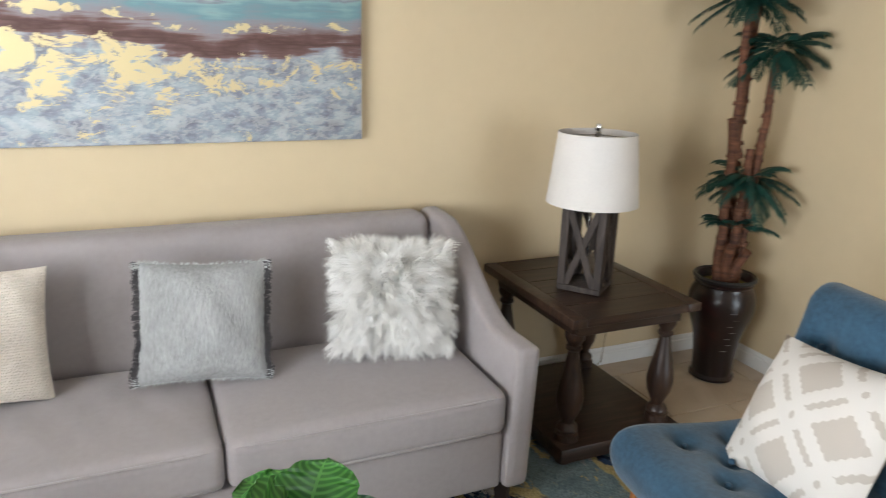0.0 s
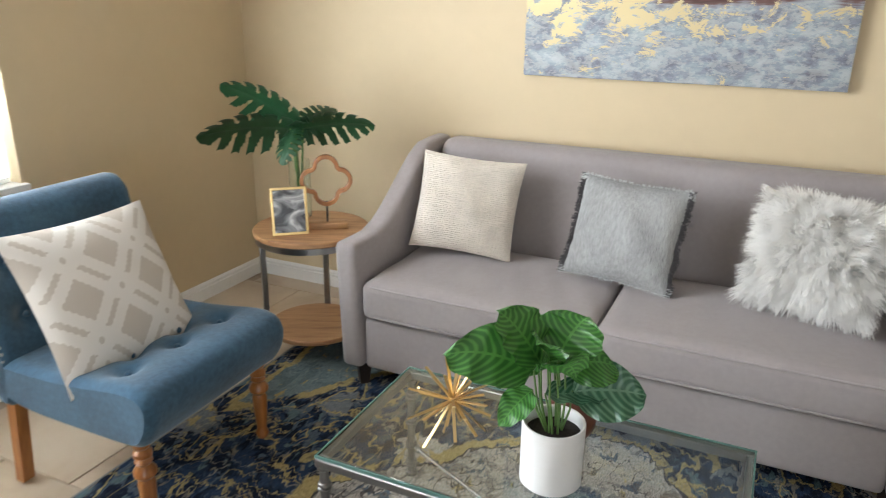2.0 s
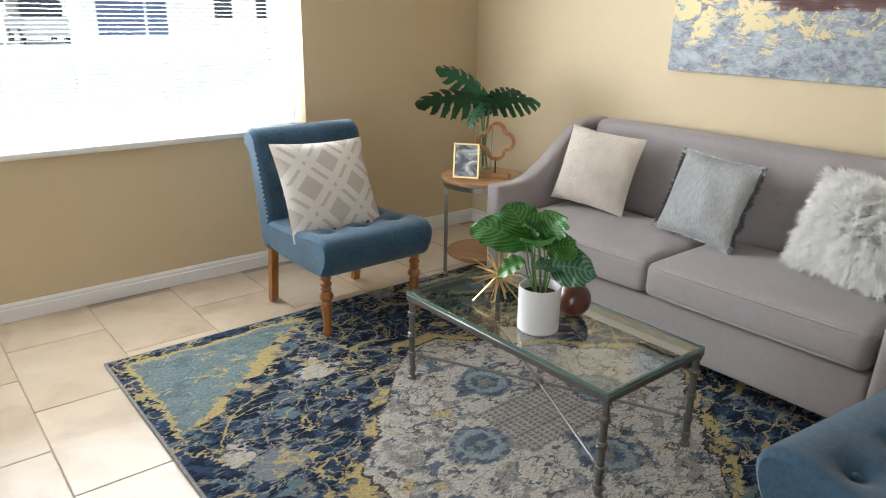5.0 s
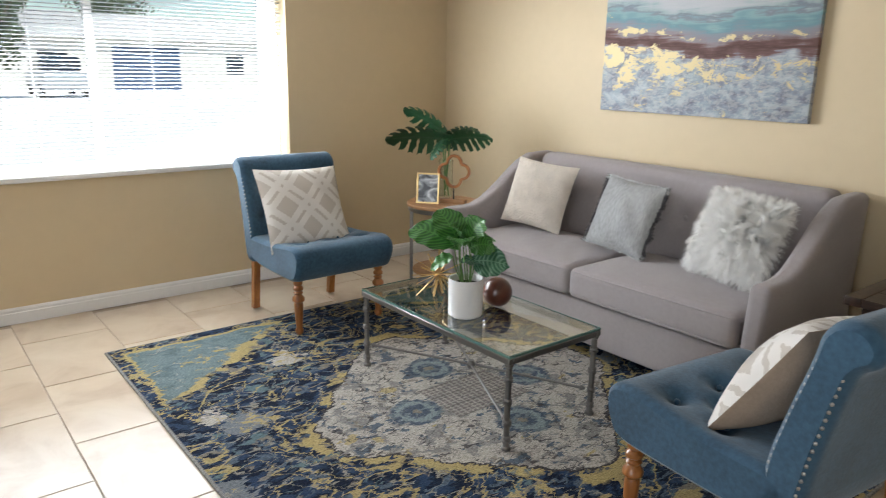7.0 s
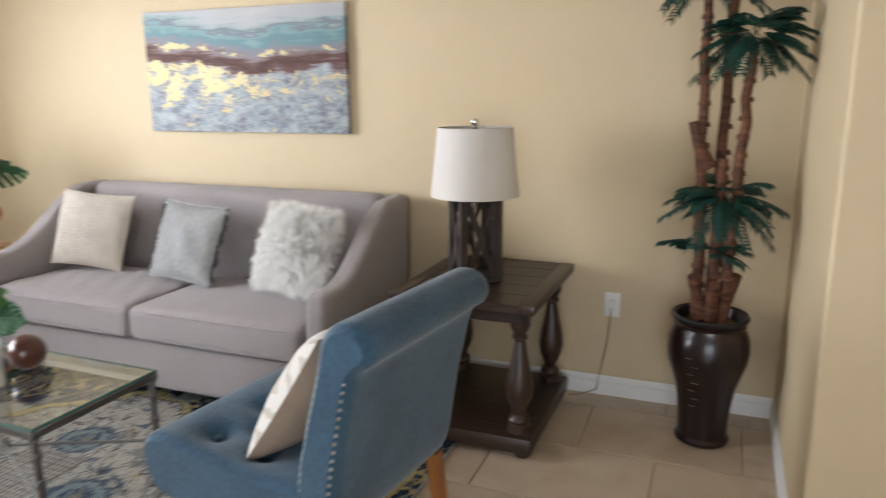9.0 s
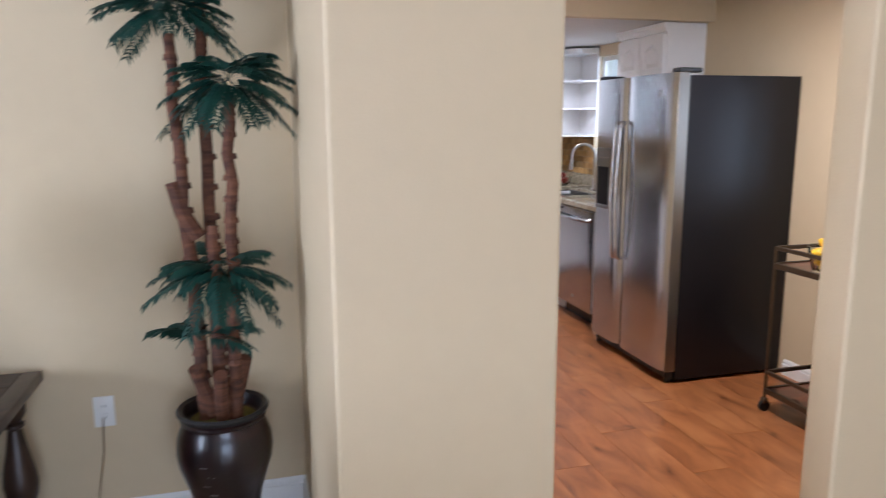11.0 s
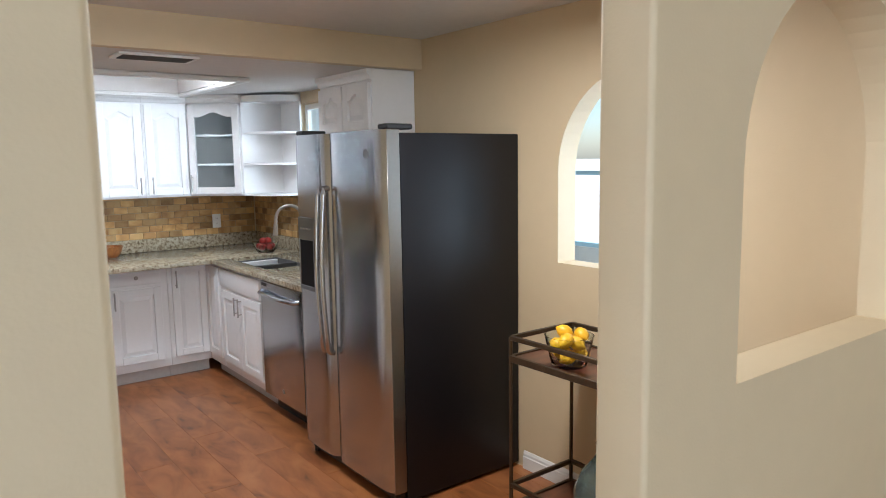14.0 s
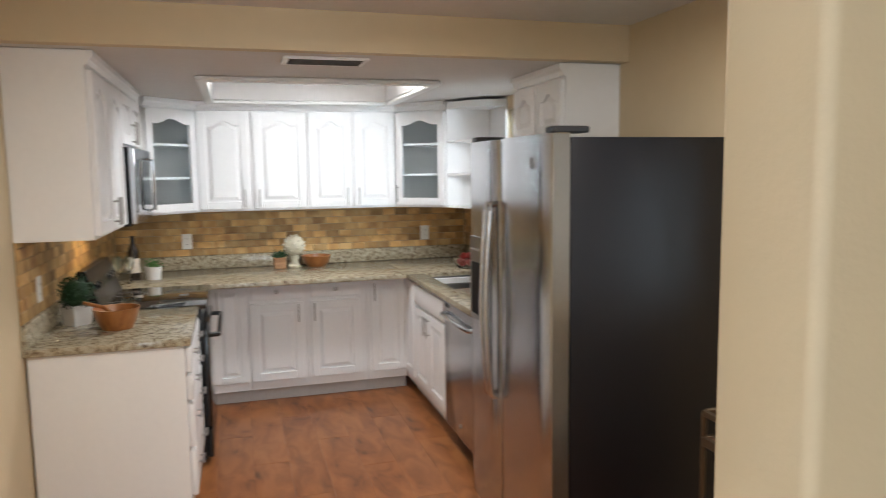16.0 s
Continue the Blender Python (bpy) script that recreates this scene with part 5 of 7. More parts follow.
for k, (x, y, top) in enumerate(((-0.075, 0.0, 1.78), (0.0, 0.045, 2.08), (0.06, -0.03, 1.60), (0.0, -0.03, 1.18))):
    pts = [Vector((x * 0.7, y * 0.7, 0.50))]
    for i in range(1, 12): pts.append(Vector((x * (0.7 + 0.6 * i / 11) + random.uniform(-0.008, 0.008), y * (0.7 + 0.6 * i / 11) + random.uniform(-0.008, 0.008), 0.56 + (top - 0.56) * i / 11)))
    bm = BM(); tube(bm, pts, 0.024, 10, 0.72)
    for i in range(16):
        t = i / 16; c = pts[0].lerp(pts[-1], t); r0 = 0.030 - 0.007 * t; cyl(bm, c, c + Vector((0, 0, 0.018)), r0, r0 * 0.86, 9)
    part("trunk", bm, TRUNK, pp, "brown fibrous trunk")
for x, y, z0, dx, dy in ((-0.085, -0.01, 1.22, -0.05, 0.0), (0.06, 0.02, 0.62, 0.05, -0.03), (-0.05, -0.04, 0.62, -0.05, -0.04), (0.0, -0.05, 0.60, 0.01, -0.06)):
    bm = BM(); tube(bm, [(x * 0.5, y * 0.5, z0 - 0.08), (x, y, z0), (x + dx * 0.5, y + dy, z0 + 0.10)], 0.028, 9, 0.8); part("boot_stub", bm, TRUNK, pp)


def frond_cluster(name, c, n, ln, seed, spread=1.0, low=-0.4):
    random.seed(seed); bm = BM()
    for k in range(n):
        a = 2 * math.pi * k / n + random.uniform(-0.3, 0.3); e = random.uniform(low, 1.0); L_ = ln * random.uniform(0.75, 1.15)
        d = Vector((math.cos(a), math.sin(a) * 0.8, e)).normalized(); p = Vector(c); prev = p; side = d.cross(Vector((0, 0, 1))).normalized()
        for i in range(1, 11):
            t = i / 10; q = Vector(c) + d * L_ * t + Vector((0, 0, -0.42 * L_ * t * t)); dirn = (q - prev).normalized()
            w = side * 0.002; quad(bm, [prev - w, prev + w, q + w * 0.7, q - w * 0.7])
            if i > 2:
                for s in (-1, 1):
                    for h in range(2):
                        b0 = prev.lerp(q, 0.5 * h); ll = L_ * 0.42 * (1.1 - 0.55 * t) * random.uniform(0.8, 1.1)
                        tip = b0 + (dirn * 0.8 + side * s * 0.75 + Vector((random.uniform(-.15, .15), random.uniform(-.15, .15), -0.35))).normalized() * ll
                        m_ = b0.lerp(tip, 0.45) + Vector((0, 0, 0.01)); ww = dirn * 0.0085
                        v = [bm.verts.new(z_) for z_ in (b0, m_ + ww, tip, m_ - ww)]; bm.faces.new(v)
            prev = q
    return tagged(part(name, bm, PALM, pp, "dark green pinnate palm fronds"), kind="stuff")


frond_cluster("fronds", (-0.09, 0.0, 1.86), 34, 0.22, 1, low=-0.3); frond_cluster("fronds", (0.0, 0.04, 2.10), 30, 0.23, 2); frond_cluster("fronds", (0.08, -0.04, 1.64), 34, 0.22, 3, low=-0.5)
frond_cluster("fronds", (0.02, -0.04, 1.04), 32, 0.21, 4, low=-0.5); frond_cluster("fronds", (-0.05, -0.04, 0.80), 8, 0.20, 6, low=-0.1)

# round side table
st_ = thing("side_table", pose(-1.23, 2.085, -0.0, 0, 0, 25), "round two-tier mango wood side table with grey steel legs", "side table")
bm = BM(); lathe(bm, [(0, 0.580), (0.244, 0.580), (0.25, 0.584), (0.25, 0.600), (0.246, 0.604), (0, 0.604)], 56, cap=False); part("tabletop", bm, OAK, st_, "round mango wood top")
bm = BM(); lathe(bm, [(0.225, 0.553), (0.243, 0.553), (0.243, 0.5795), (0.225, 0.5795), (0.225, 0.553)], 48, cap=False); part("rim_band", bm, STEELLEG, st_)
bm = BM(); lathe(bm, [(0, 0.125), (0.205, 0.125), (0.21, 0.13), (0.21, 0.145), (0.207, 0.148), (0, 0.148)], 48, cap=False); part("lower_shelf", bm, OAK, st_, "round mango wood lower shelf")
for q in range(3):
    a = radians(120 * q + 205); bm = BM(); box(bm, (0.208, -0.0125, 0.0), (0.230, 0.0125, 0.578), 0.002, m=pose(0, 0, 0, 0, 0, math.degrees(a))); part("leg", bm, STEELLEG, st_, "square grey steel leg")
S0 = 0.604
# photo frame
pf = thing("photo_frame", pose(-1.235, 1.945, S0) @ pose(0, 0, 0, 0, 0, 42) @ pose(0, 0, 0, -10, 0, 0), "gold photo frame with a black and white picture", "photo frame")
bm = BM()
for lo, hi in (((-0.075, -0.006, 0), (0.075, 0.006, 0.011)), ((-0.075, -0.006, 0.189), (0.075, 0.006, 0.20)), ((-0.075, -0.006, 0.011), (-0.064, 0.006, 0.189)), ((0.064, -0.006, 0.011), (0.075, 0.006, 0.189))): box(bm, lo, hi, 0.0015)
part("moulding", bm, GOLD, pf)
bm = BM(); box(bm, (-0.064, 0.0, 0.011), (0.064, 0.003, 0.189)); part("picture", bm, ramp_mat("grey_photo_print", [(0.38, (0.04, 0.04, 0.045)), (0.5, (0.25, 0.25, 0.26)), (0.58, (0.62, 0.62, 0.62))], 0.25, 9, 3, 1.0, (1, 1, 1.6)), pf)
bm = BM(); box(bm, (-0.02, 0.0062, 0.0), (0.02, 0.009, 0.15), m=pose(0, 0, 0, -14, 0, 0)); part("easel_back", bm, BLACK, pf)
# quatrefoil
qf = thing("quatrefoil_sculpture", pose(-1.155, 2.10, S0, 0, 0, 35), "carved wooden quatrefoil on a black rod and wood block", "ornament")
bm = BM(); box(bm, (-0.085, -0.03, 0), (0.085, 0.03, 0.028), 0.003, 2); part("block", bm, OAK, qf)
bm = BM(); cyl(bm, (0, 0, 0.028), (0, 0, 0.12), 0.0045, seg=10); part("rod", bm, BLACK, qf)
bm = BM(); pts = []; cz = 0.21
for q in range(4):
    a0 = radians(90 * q); cx_, cz_ = 0.055 * math.cos(a0), 0.055 * math.sin(a0)
    for i in range(13): a = a0 + radians(-88 + 176 * i / 12); pts.append((cx_ + 0.047 * math.cos(a), cz_ + 0.047 * math.sin(a)))
rings = []
for i, (x, z) in enumerate(pts):
    px, pz = pts[i - 1]; nx_, nz_ = pts[(i + 1) % len(pts)]; t = Vector((nx_ - px, nz_ - pz)).normalized(); nr = Vector((t.y, -t.x)); ring = []
    for u, v in ((-0.009, -0.010), (-0.006, -0.013), (0.006, -0.013), (0.009, -0.010), (0.009, 0.010), (0.006, 0.013), (-0.006, 0.013), (-0.009, 0.010)): ring.append(bm.verts.new((x + nr.x * u, v, cz + z + nr.y * u)))
    rings.append(ring)
for i in range(len(rings)):
    a, b_ = rings[i], rings[(i + 1) % len(rings)]
    for j in range(8): bm.faces.new((a[j], a[(j + 1) % 8], b_[(j + 1) % 8], b_[j]))
part("quatrefoil", bm, HONEY, qf, "open four-lobed wooden ring")
# vase with monstera
vs_ = thing("glass_vase", pose(-1.365, 2.20, S0), "clear cylinder vase with monstera leaves", "vase")
bm = BM(); lathe(bm, [(0, 0), (0.046, 0), (0.048, 0.004), (0.048, 0.26), (0.0455, 0.26), (0.0455, 0.01), (0, 0.01)], 36, cap=False); g = part("glass", bm, GLASS, vs_); g.visible_shadow = False


def monstera(parent, base, yaw, pitch, ln, roll):
    """Heart-shaped leaf with slits between the side veins and oval holes near the rib."""
    bm = BM(); n, k = 64, 15; M = pose(*base) @ pose(0, 0, 0, 0, 0, yaw) @ pose(0, 0, 0, 0, -pitch, 0) @ pose(0, 0, 0, roll, 0, 0)
    for s in (-1, 1):
        V = {}
        def vert(i, j, s=s, V=V):
            if (i, j) not in V:
                t, f = i / n, j / k; w = 0.42 * (math.sin(math.pi * (0.12 + 0.88 * t)) ** 0.7 if t < 1 else 0.0)
                x = t * 1.06 - 0.14 * f * (1 - t) ** 2 + 0.20 * f * f * t * (1 - 0.7 * t) - 0.06; y = w * f * (1 - 0.06 * math.sin(44 * t))
                z = -0.26 * x * abs(x) + 0.22 * y * (1 - f) - 0.26 * f * f * w + 0.012 * math.sin(44 * t) * f
                V[i, j] = bm.verts.new(M @ (Vector((x, s * y, z)) * ln))
            return V[i, j]
        for i in range(n):
            for j in range(k):
                t, f = (i + 0.5) / n, (j + 0.5) / k; ph = (t - 0.05 * f) * 7 + (0.18 if s > 0 else 0.0); fr = ph - math.floor(ph)
                slit = f > 0.46 and 0.08 < t < 0.94 and abs(fr - 0.5) < 0.09 + 0.34 * (f - 0.46)
                hole = 0.15 < t < 0.85 and ((fr - 0.5) / 0.17) ** 2 + ((f - 0.36) / 0.13) ** 2 < 1 and int(ph) % 3 != 2
                if not (slit or hole): bm.faces.new((vert(i, j), vert(i + 1, j), vert(i + 1, j + 1), vert(i, j + 1)))
    bmesh.ops.remove_doubles(bm, verts=bm.verts[:], dist=0.0003)
    return part("leaf", bm, MONST, parent, "split monstera leaf")


for bx, by, bz, yaw, pitch, ln, roll in ((-0.01, 0.0, 0.43, 203, 38, 0.31, 55), (-0.02, -0.02, 0.40, 214, 8, 0.36, 45), (0.03, 0.0, 0.40, 36, 14, 0.29, -48), (0.0, -0.03, 0.39, 280, -30, 0.16, 10), (0.02, 0.02, 0.41, 70, 25, 0.20, 40)):
    bm = BM(); tube(bm, [(0.02 if bx < 0 else -0.02, 0.01, 0.015), (bx * 0.5, by * 0.5, 0.22), (bx, by, bz)], 0.0045, 7, 0.8); s_ = part("stem", bm, STEM, vs_); monstera(s_, (bx, by, bz), yaw, pitch, ln, roll)


# wall outlets and cord
def outlet(m, label="white wall outlet cover with two sockets"):
    o = thing("wall_outlet", m, label, "outlet"); bm = BM(); box(bm, (-0.036, -0.006, -0.059), (0.036, 0, 0.059), 0.003, 2); part("cover_plate", bm, OUTLET, o)
    for z in (-0.022, 0.022):
        bm = BM(); cyl(bm, (0, -0.0085, z), (0, -0.006, z), 0.015, seg=16); s_ = part("socket", bm, OUTLET, o)
        for x in (-0.006, 0.006):
            bm = BM(); box(bm, (x - 0.001, -0.0095, z - 0.004), (x + 0.001, -0.0084, z + 0.005)); part("slot", bm, BLACK, s_, smooth=False)
    return o


outlet(pose(2.125, NY, 0.455)); outlet(pose(-1.06, NY, 0.58), "white wall outlet cover partly behind the sofa")
bm = BM(); tube(bm, [(2.12, NY - 0.012, 0.43), (2.115, NY - 0.02, 0.30), (2.09, NY - 0.02, 0.16), (2.07, NY - 0.03, 0.03), (2.0, NY - 0.05, 0.004), (1.95, NY - 0.08, 0.0045)], 0.0025, 6)
solid("lamp_cord", bm, mat("clear_brown_cord", (0.25, 0.17, 0.10), 0.4, var=0.0), "thin lamp cord running down to the floor", "cord")

# ---- kitchen ----
CAB = mat("white_cabinet_paint", (0.84, 0.83, 0.825), 0.38, var=0.02, scale=3, bump=0.03)
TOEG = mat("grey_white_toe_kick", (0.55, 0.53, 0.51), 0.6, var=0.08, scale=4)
GRANITE = ramp_mat("speckled_tan_granite", [(0.30, (0.05, 0.035, 0.025)), (0.40, (0.19, 0.14, 0.085)), (0.50, (0.38, 0.33, 0.23)), (0.60, (0.50, 0.45, 0.34)), (0.72, (0.24, 0.18, 0.11))], 0.12, 38, 6, 0.3, tex_rough=0.75)
STONE = ramp_mat("tumbled_travertine_tile", [(0.25, (0.27, 0.13, 0.04)), (0.5, (0.47, 0.28, 0.10)), (0.75, (0.60, 0.43, 0.20))], 0.55, 7, 5, 0.6, rnd=0.38, bump=0.3, bscale=90)
MORTAR = mat("tan_mortar", (0.34, 0.27, 0.17), 0.9, var=0.1)
STEEL = mat("brushed_stainless_steel", (0.52, 0.53, 0.55), 0.19, 1.0, var=0.05, scale=2, stretch=(1, 1, 40))
STEELD = mat("dark_stainless_trim", (0.28, 0.27, 0.26), 0.3, 1.0, var=0.05)
FRSIDE = mat("black_textured_fridge_side", (0.007, 0.007, 0.009), 0.36, spec=0.35, var=0.05, bump=0.25, bscale=300)
BLKGL = mat("black_ceramic_glass", (0.008, 0.008, 0.009), 0.06, var=0.0, coat=0.5)
BLKEN = mat("black_enamel", (0.012, 0.012, 0.013), 0.25, var=0.05)
CABGLASS = mat("cabinet_glass", (0.9, 0.95, 0.95), 0.03, trans=1.0, var=0.0)
R0, RE, RW = 0, -90, 90  # facing south, west, east


def handle(parent, x, z, vert=True, ln=0.13, y=-0.02):
    bm = BM(); d = Vector((0, 0, ln / 2)) if vert else Vector((ln / 2, 0, 0)); c = Vector((x, y - 0.03, z))
    cyl(bm, c - d, c + d, 0.0055, seg=10)
    for s in (-0.72, 0.72): cyl(bm, c + d * s, c + d * s + Vector((0, 0.03, 0)), 0.004, seg=8)
    return part("handle", bm, NICKEL, parent, "brushed nickel bar handle")


def door(parent, x0, x1, z0, z1, arch=False, glass=False, hx=None, hz=None, name="door", knob=False, flat=False):
    """Raised-panel door slab standing proud of the cabinet face at y=0."""
    bm = BM(); t, w = 0.024, min(0.055, (x1 - x0) * 0.2)
    ix0, ix1, iz0, iz1 = x0 + w, x1 - w, z0 + w, z1 - w
    def topz(x):
        if not arch: return iz1
        u = (x - (ix0 + ix1) / 2) / ((ix1 - ix0) / 2); return iz1 - 0.035 + 0.035 * (math.cos(math.pi * max(-1, min(1, u * 1.25))) * 0.5 + 0.5) * 1.0
    n = 14 if arch else 1
    if flat:
        box(bm, (x0, -t - 0.004, z0), (x1, 0, z1), 0.009, 2); d = part(name, bm, CAB, parent)
    else:
        for lo, hi in (((x0, -t, z0), (ix0, 0, z1)), ((ix1, -t, z0), (x1, 0, z1)), ((ix0, -t, z0), (ix1, 0, iz0))): box(bm, lo, hi, 0.0025)
        xs = [ix0 + (ix1 - ix0) * i / n for i in range(n + 1)]
        prism(bm, [(x, topz(x)) for x in xs] + [(ix1, z1 - 0.002), (ix0, z1 - 0.002)], 1, -t + 0.001, 0)
        d = part(name, bm, CAB, parent)
        if glass:
            bm = BM(); box(bm, (ix0 - 0.004, -0.011, iz0 - 0.004), (ix1 + 0.004, -0.008, iz1)); g = part("glass_pane", bm, CABGLASS, d, "clear glass pane"); g.visible_shadow = False
        else:
            # raised field with bevelled shoulders
            bm = BM(); e, e2 = 0.010, 0.034; N_ = 10 if arch else 1
            def ring(off, y):
                xs_ = [ix0 + off + (ix1 - ix0 - 2 * off) * i / N_ for i in range(N_ + 1)]
                return [(ix0 + off, y, iz0 + off), (ix1 - off, y, iz0 + off)] + [(x, y, topz(x) - off) for x in xs_[::-1]]
            r = [[bm.verts.new(p) for p in ring(o, y)] for o, y in ((-0.003, -0.006), (e, -0.006), (e2, -0.021))]
            for a, b_ in zip(r, r[1:]):
                for i in range(len(a)): bm.faces.new((a[i], a[(i + 1) % len(a)], b_[(i + 1) % len(a)], b_[i]))
            bm.faces.new(r[-1]); part("raised_panel", bm, CAB, d, smooth=False)
    if hx is not None: handle(d, hx, hz)
    if knob:
        bm = BM(); lathe(bm, [(0, 0), (0.006, 0), (0.006, 0.014), (0.013, 0.018), (0.015, 0.024), (0.011, 0.030), (0, 0.031)], 14, cap=False); bmesh.ops.transform(bm, matrix=pose((x0 + x1) / 2, -t, (z0 + z1) / 2, 90), verts=bm.verts[:]); part("knob", bm, NICKEL, d, "round nickel knob")
    return d


def carcass(parent, w, d, z0, z1, name="body", open_front=False):
    bm = BM()
    if open_front:
        for lo, hi in (((0, 0, z0), (0.018, d, z1)), ((w - 0.018, 0, z0), (w, d, z1)), ((0.018, d - 0.01, z0), (w - 0.018, d, z1)), ((0.018, 0, z0), (w - 0.018, d - 0.01, z0 + 0.018)), ((0.018, 0, z1 - 0.018), (w - 0.018, d - 0.01, z1))): box(bm, lo, hi)
    else: box(bm, (0, 0, z0), (w, d, z1), 0.002)
    return part(name, bm, CAB, parent, smooth=False)


def base_unit(m, w, label, doors, drawer=None, top=0.874, depth=0.60):
    u = thing("base_cabinet", m, label, "cabinet", "base cabinets"); carcass(u, w, depth, 0.10, top)
    if top < 0.87:
        bm = BM(); box(bm, (0, 0, top), (w, 0.018, 0.874)); part("face_rail", bm, CAB, u, smooth=False)
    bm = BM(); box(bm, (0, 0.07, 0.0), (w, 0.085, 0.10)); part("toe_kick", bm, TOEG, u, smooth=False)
    for q in doors: door(u, **q)
    if drawer: door(u, *drawer[:4], name="drawer_front", knob=drawer[4], flat=True)
    return u


FY = 6.262
base_unit(pose(3.66, FY, 0), 0.255, "white base cabinet with one raised-panel door by the stove", [dict(x0=0.02, x1=0.24, z0=0.165, z1=0.86, hx=0.05, hz=0.76)])
base_unit(pose(3.917, FY, 0), 0.405, "white base cabinet with a drawer over a raised-panel door", [dict(x0=0.015, x1=0.375, z0=0.165, z1=0.72, hx=0.345, hz=0.645)], (0.015, 0.375, 0.745, 0.86, True))
base_unit(pose(4.324, FY, 0), 0.43, "white base cabinet with a drawer over a raised-panel door", [dict(x0=0.025, x1=0.38, z0=0.165, z1=0.72, hx=0.05, hz=0.645)], (0.025, 0.38, 0.745, 0.86, True))
base_unit(pose(4.756, FY, 0), 0.302, "white corner base cabinet with a tall raised-panel door", [dict(x0=0.03, x1=0.285, z0=0.165, z1=0.855, hx=0.055, hz=0.76)])
FX = 5.06
base_unit(pose(FX, FY, 0, 0, 0, RE), 0.31, "white corner base cabinet with a narrow raised-panel door", [dict(x0=0.03, x1=0.29, z0=0.165, z1=0.855)])
base_unit(pose(FX, 5.95, 0, 0, 0, RE), 0.77, "white sink base cabinet with two raised-panel doors", [dict(x0=0.025, x1=0.38, z0=0.165, z1=0.70, hx=0.35, hz=0.62), dict(x0=0.39, x1=0.745, z0=0.165, z1=0.70, hx=0.42, hz=0.62)], (0.025, 0.745, 0.725, 0.855, False), top=0.695)
# dishwasher
dw = thing("dishwasher", pose(FX, 5.175, 0, 0, 0, RE), "stainless steel built-in dishwasher under the counter", "dishwasher")
bm = BM(); box(bm, (0.005, 0.0, 0.10), (0.60, 0.58, 0.872)); part("tub", bm, BLKEN, dw, smooth=False)
bm = BM(); box(bm, (0.008, -0.028, 0.115), (0.597, -0.001, 0.865), 0.006, 2); dd = part("door", bm, STEEL, dw, "brushed stainless door")
bm = BM(); tube(bm, [(0.03, -0.028, 0.80), (0.06, -0.058, 0.795), (0.30, -0.066, 0.79), (0.54, -0.058, 0.795), (0.575, -0.028, 0.80)], 0.013, 10); part("handle", bm, STEEL, dd, "curved stainless handle")
bm = BM(); box(bm, (0.03, -0.030, 0.835), (0.10, -0.0278, 0.855)); part("badge_plate", bm, BLACK, dd, smooth=False)
bm = BM(); cyl(bm, (0.30, -0.030, 0.19), (0.30, -0.028, 0.19), 0.014, seg=18); part("badge", bm, STEELD, dd)
bm = BM(); box(bm, (0.005, 0.06, 0.0), (0.60, 0.08, 0.10)); part("toe_panel", bm, BLKEN, dw, smooth=False)
bm = BM(); box(bm, (5.06, 4.42, 0), (5.73, 4.565, 0.874), 0.002); solid("filler_panel", bm, CAB, "white filler panel between dishwasher and fridge", "panel", smooth=False)
# left run
base_unit(pose(3.615, 4.462, 0, 0, 0, RW), 0.76, "white drawer cabinet with nickel pulls by the stove", [], None, depth=0.625)
ub = [o for o in bpy.data.objects if o.name.startswith("base_cabinet") and o.parent is None][-1]
for k, (za, zb) in enumerate(((0.165, 0.38), (0.395, 0.60), (0.615, 0.73), (0.745, 0.86))):
    for x0, x1 in ((0.02, 0.375), (0.385, 0.74)): d_ = door(ub, x0, x1, za, zb, name="drawer_front", flat=True); handle(d_, (x0 + x1) / 2, (za + zb) / 2, False, 0.11, -0.019)
bm = BM(); box(bm, (KW, 6.005, 0), (3.655, 6.86, 0.874)); solid("corner_cabinet", bm, CAB, "white blind corner base cabinet", "cabinet", smooth=False)

# worktops
def worktop(label, slabs, upstands):
    w = thing("worktop", pose(0, 0, 0), label, "worktop"); bm = BM()
    for lo, hi in slabs: box(bm, lo, hi, 0.006, 2)
    part("slab", bm, GRANITE, w)
    for lo, hi in upstands: bm = BM(); box(bm, lo, hi, 0.004, 2); part("upstand", bm, GRANITE, w, "short granite upstand")


worktop("speckled tan granite worktop with short upstand round the kitchen", [((KW, 6.02, 0.876), (5.01, 6.865, 0.912)), ((5.01, 5.99, 0.876), (KE - 0.001, 6.865, 0.912)), ((5.01, 4.42, 0.876), (5.135, 5.99, 0.912)),
        ((5.52, 4.42, 0.876), (KE - 0.001, 5.99, 0.912)), ((5.135, 4.42, 0.876), (5.52, 5.28, 0.912))], [((KW + 0.002, 6.845, 0.912), (KE - 0.002, 6.866, 1.015)), ((KE - 0.022, 4.42, 0.912), (KE - 0.002, 6.845, 1.015))])
worktop("speckled tan granite worktop beside the stove", [((KW, 4.44, 0.876), (3.645, 5.235, 0.912))], [((KW + 0.001, 4.44, 0.912), (KW + 0.021, 5.235, 1.015))])
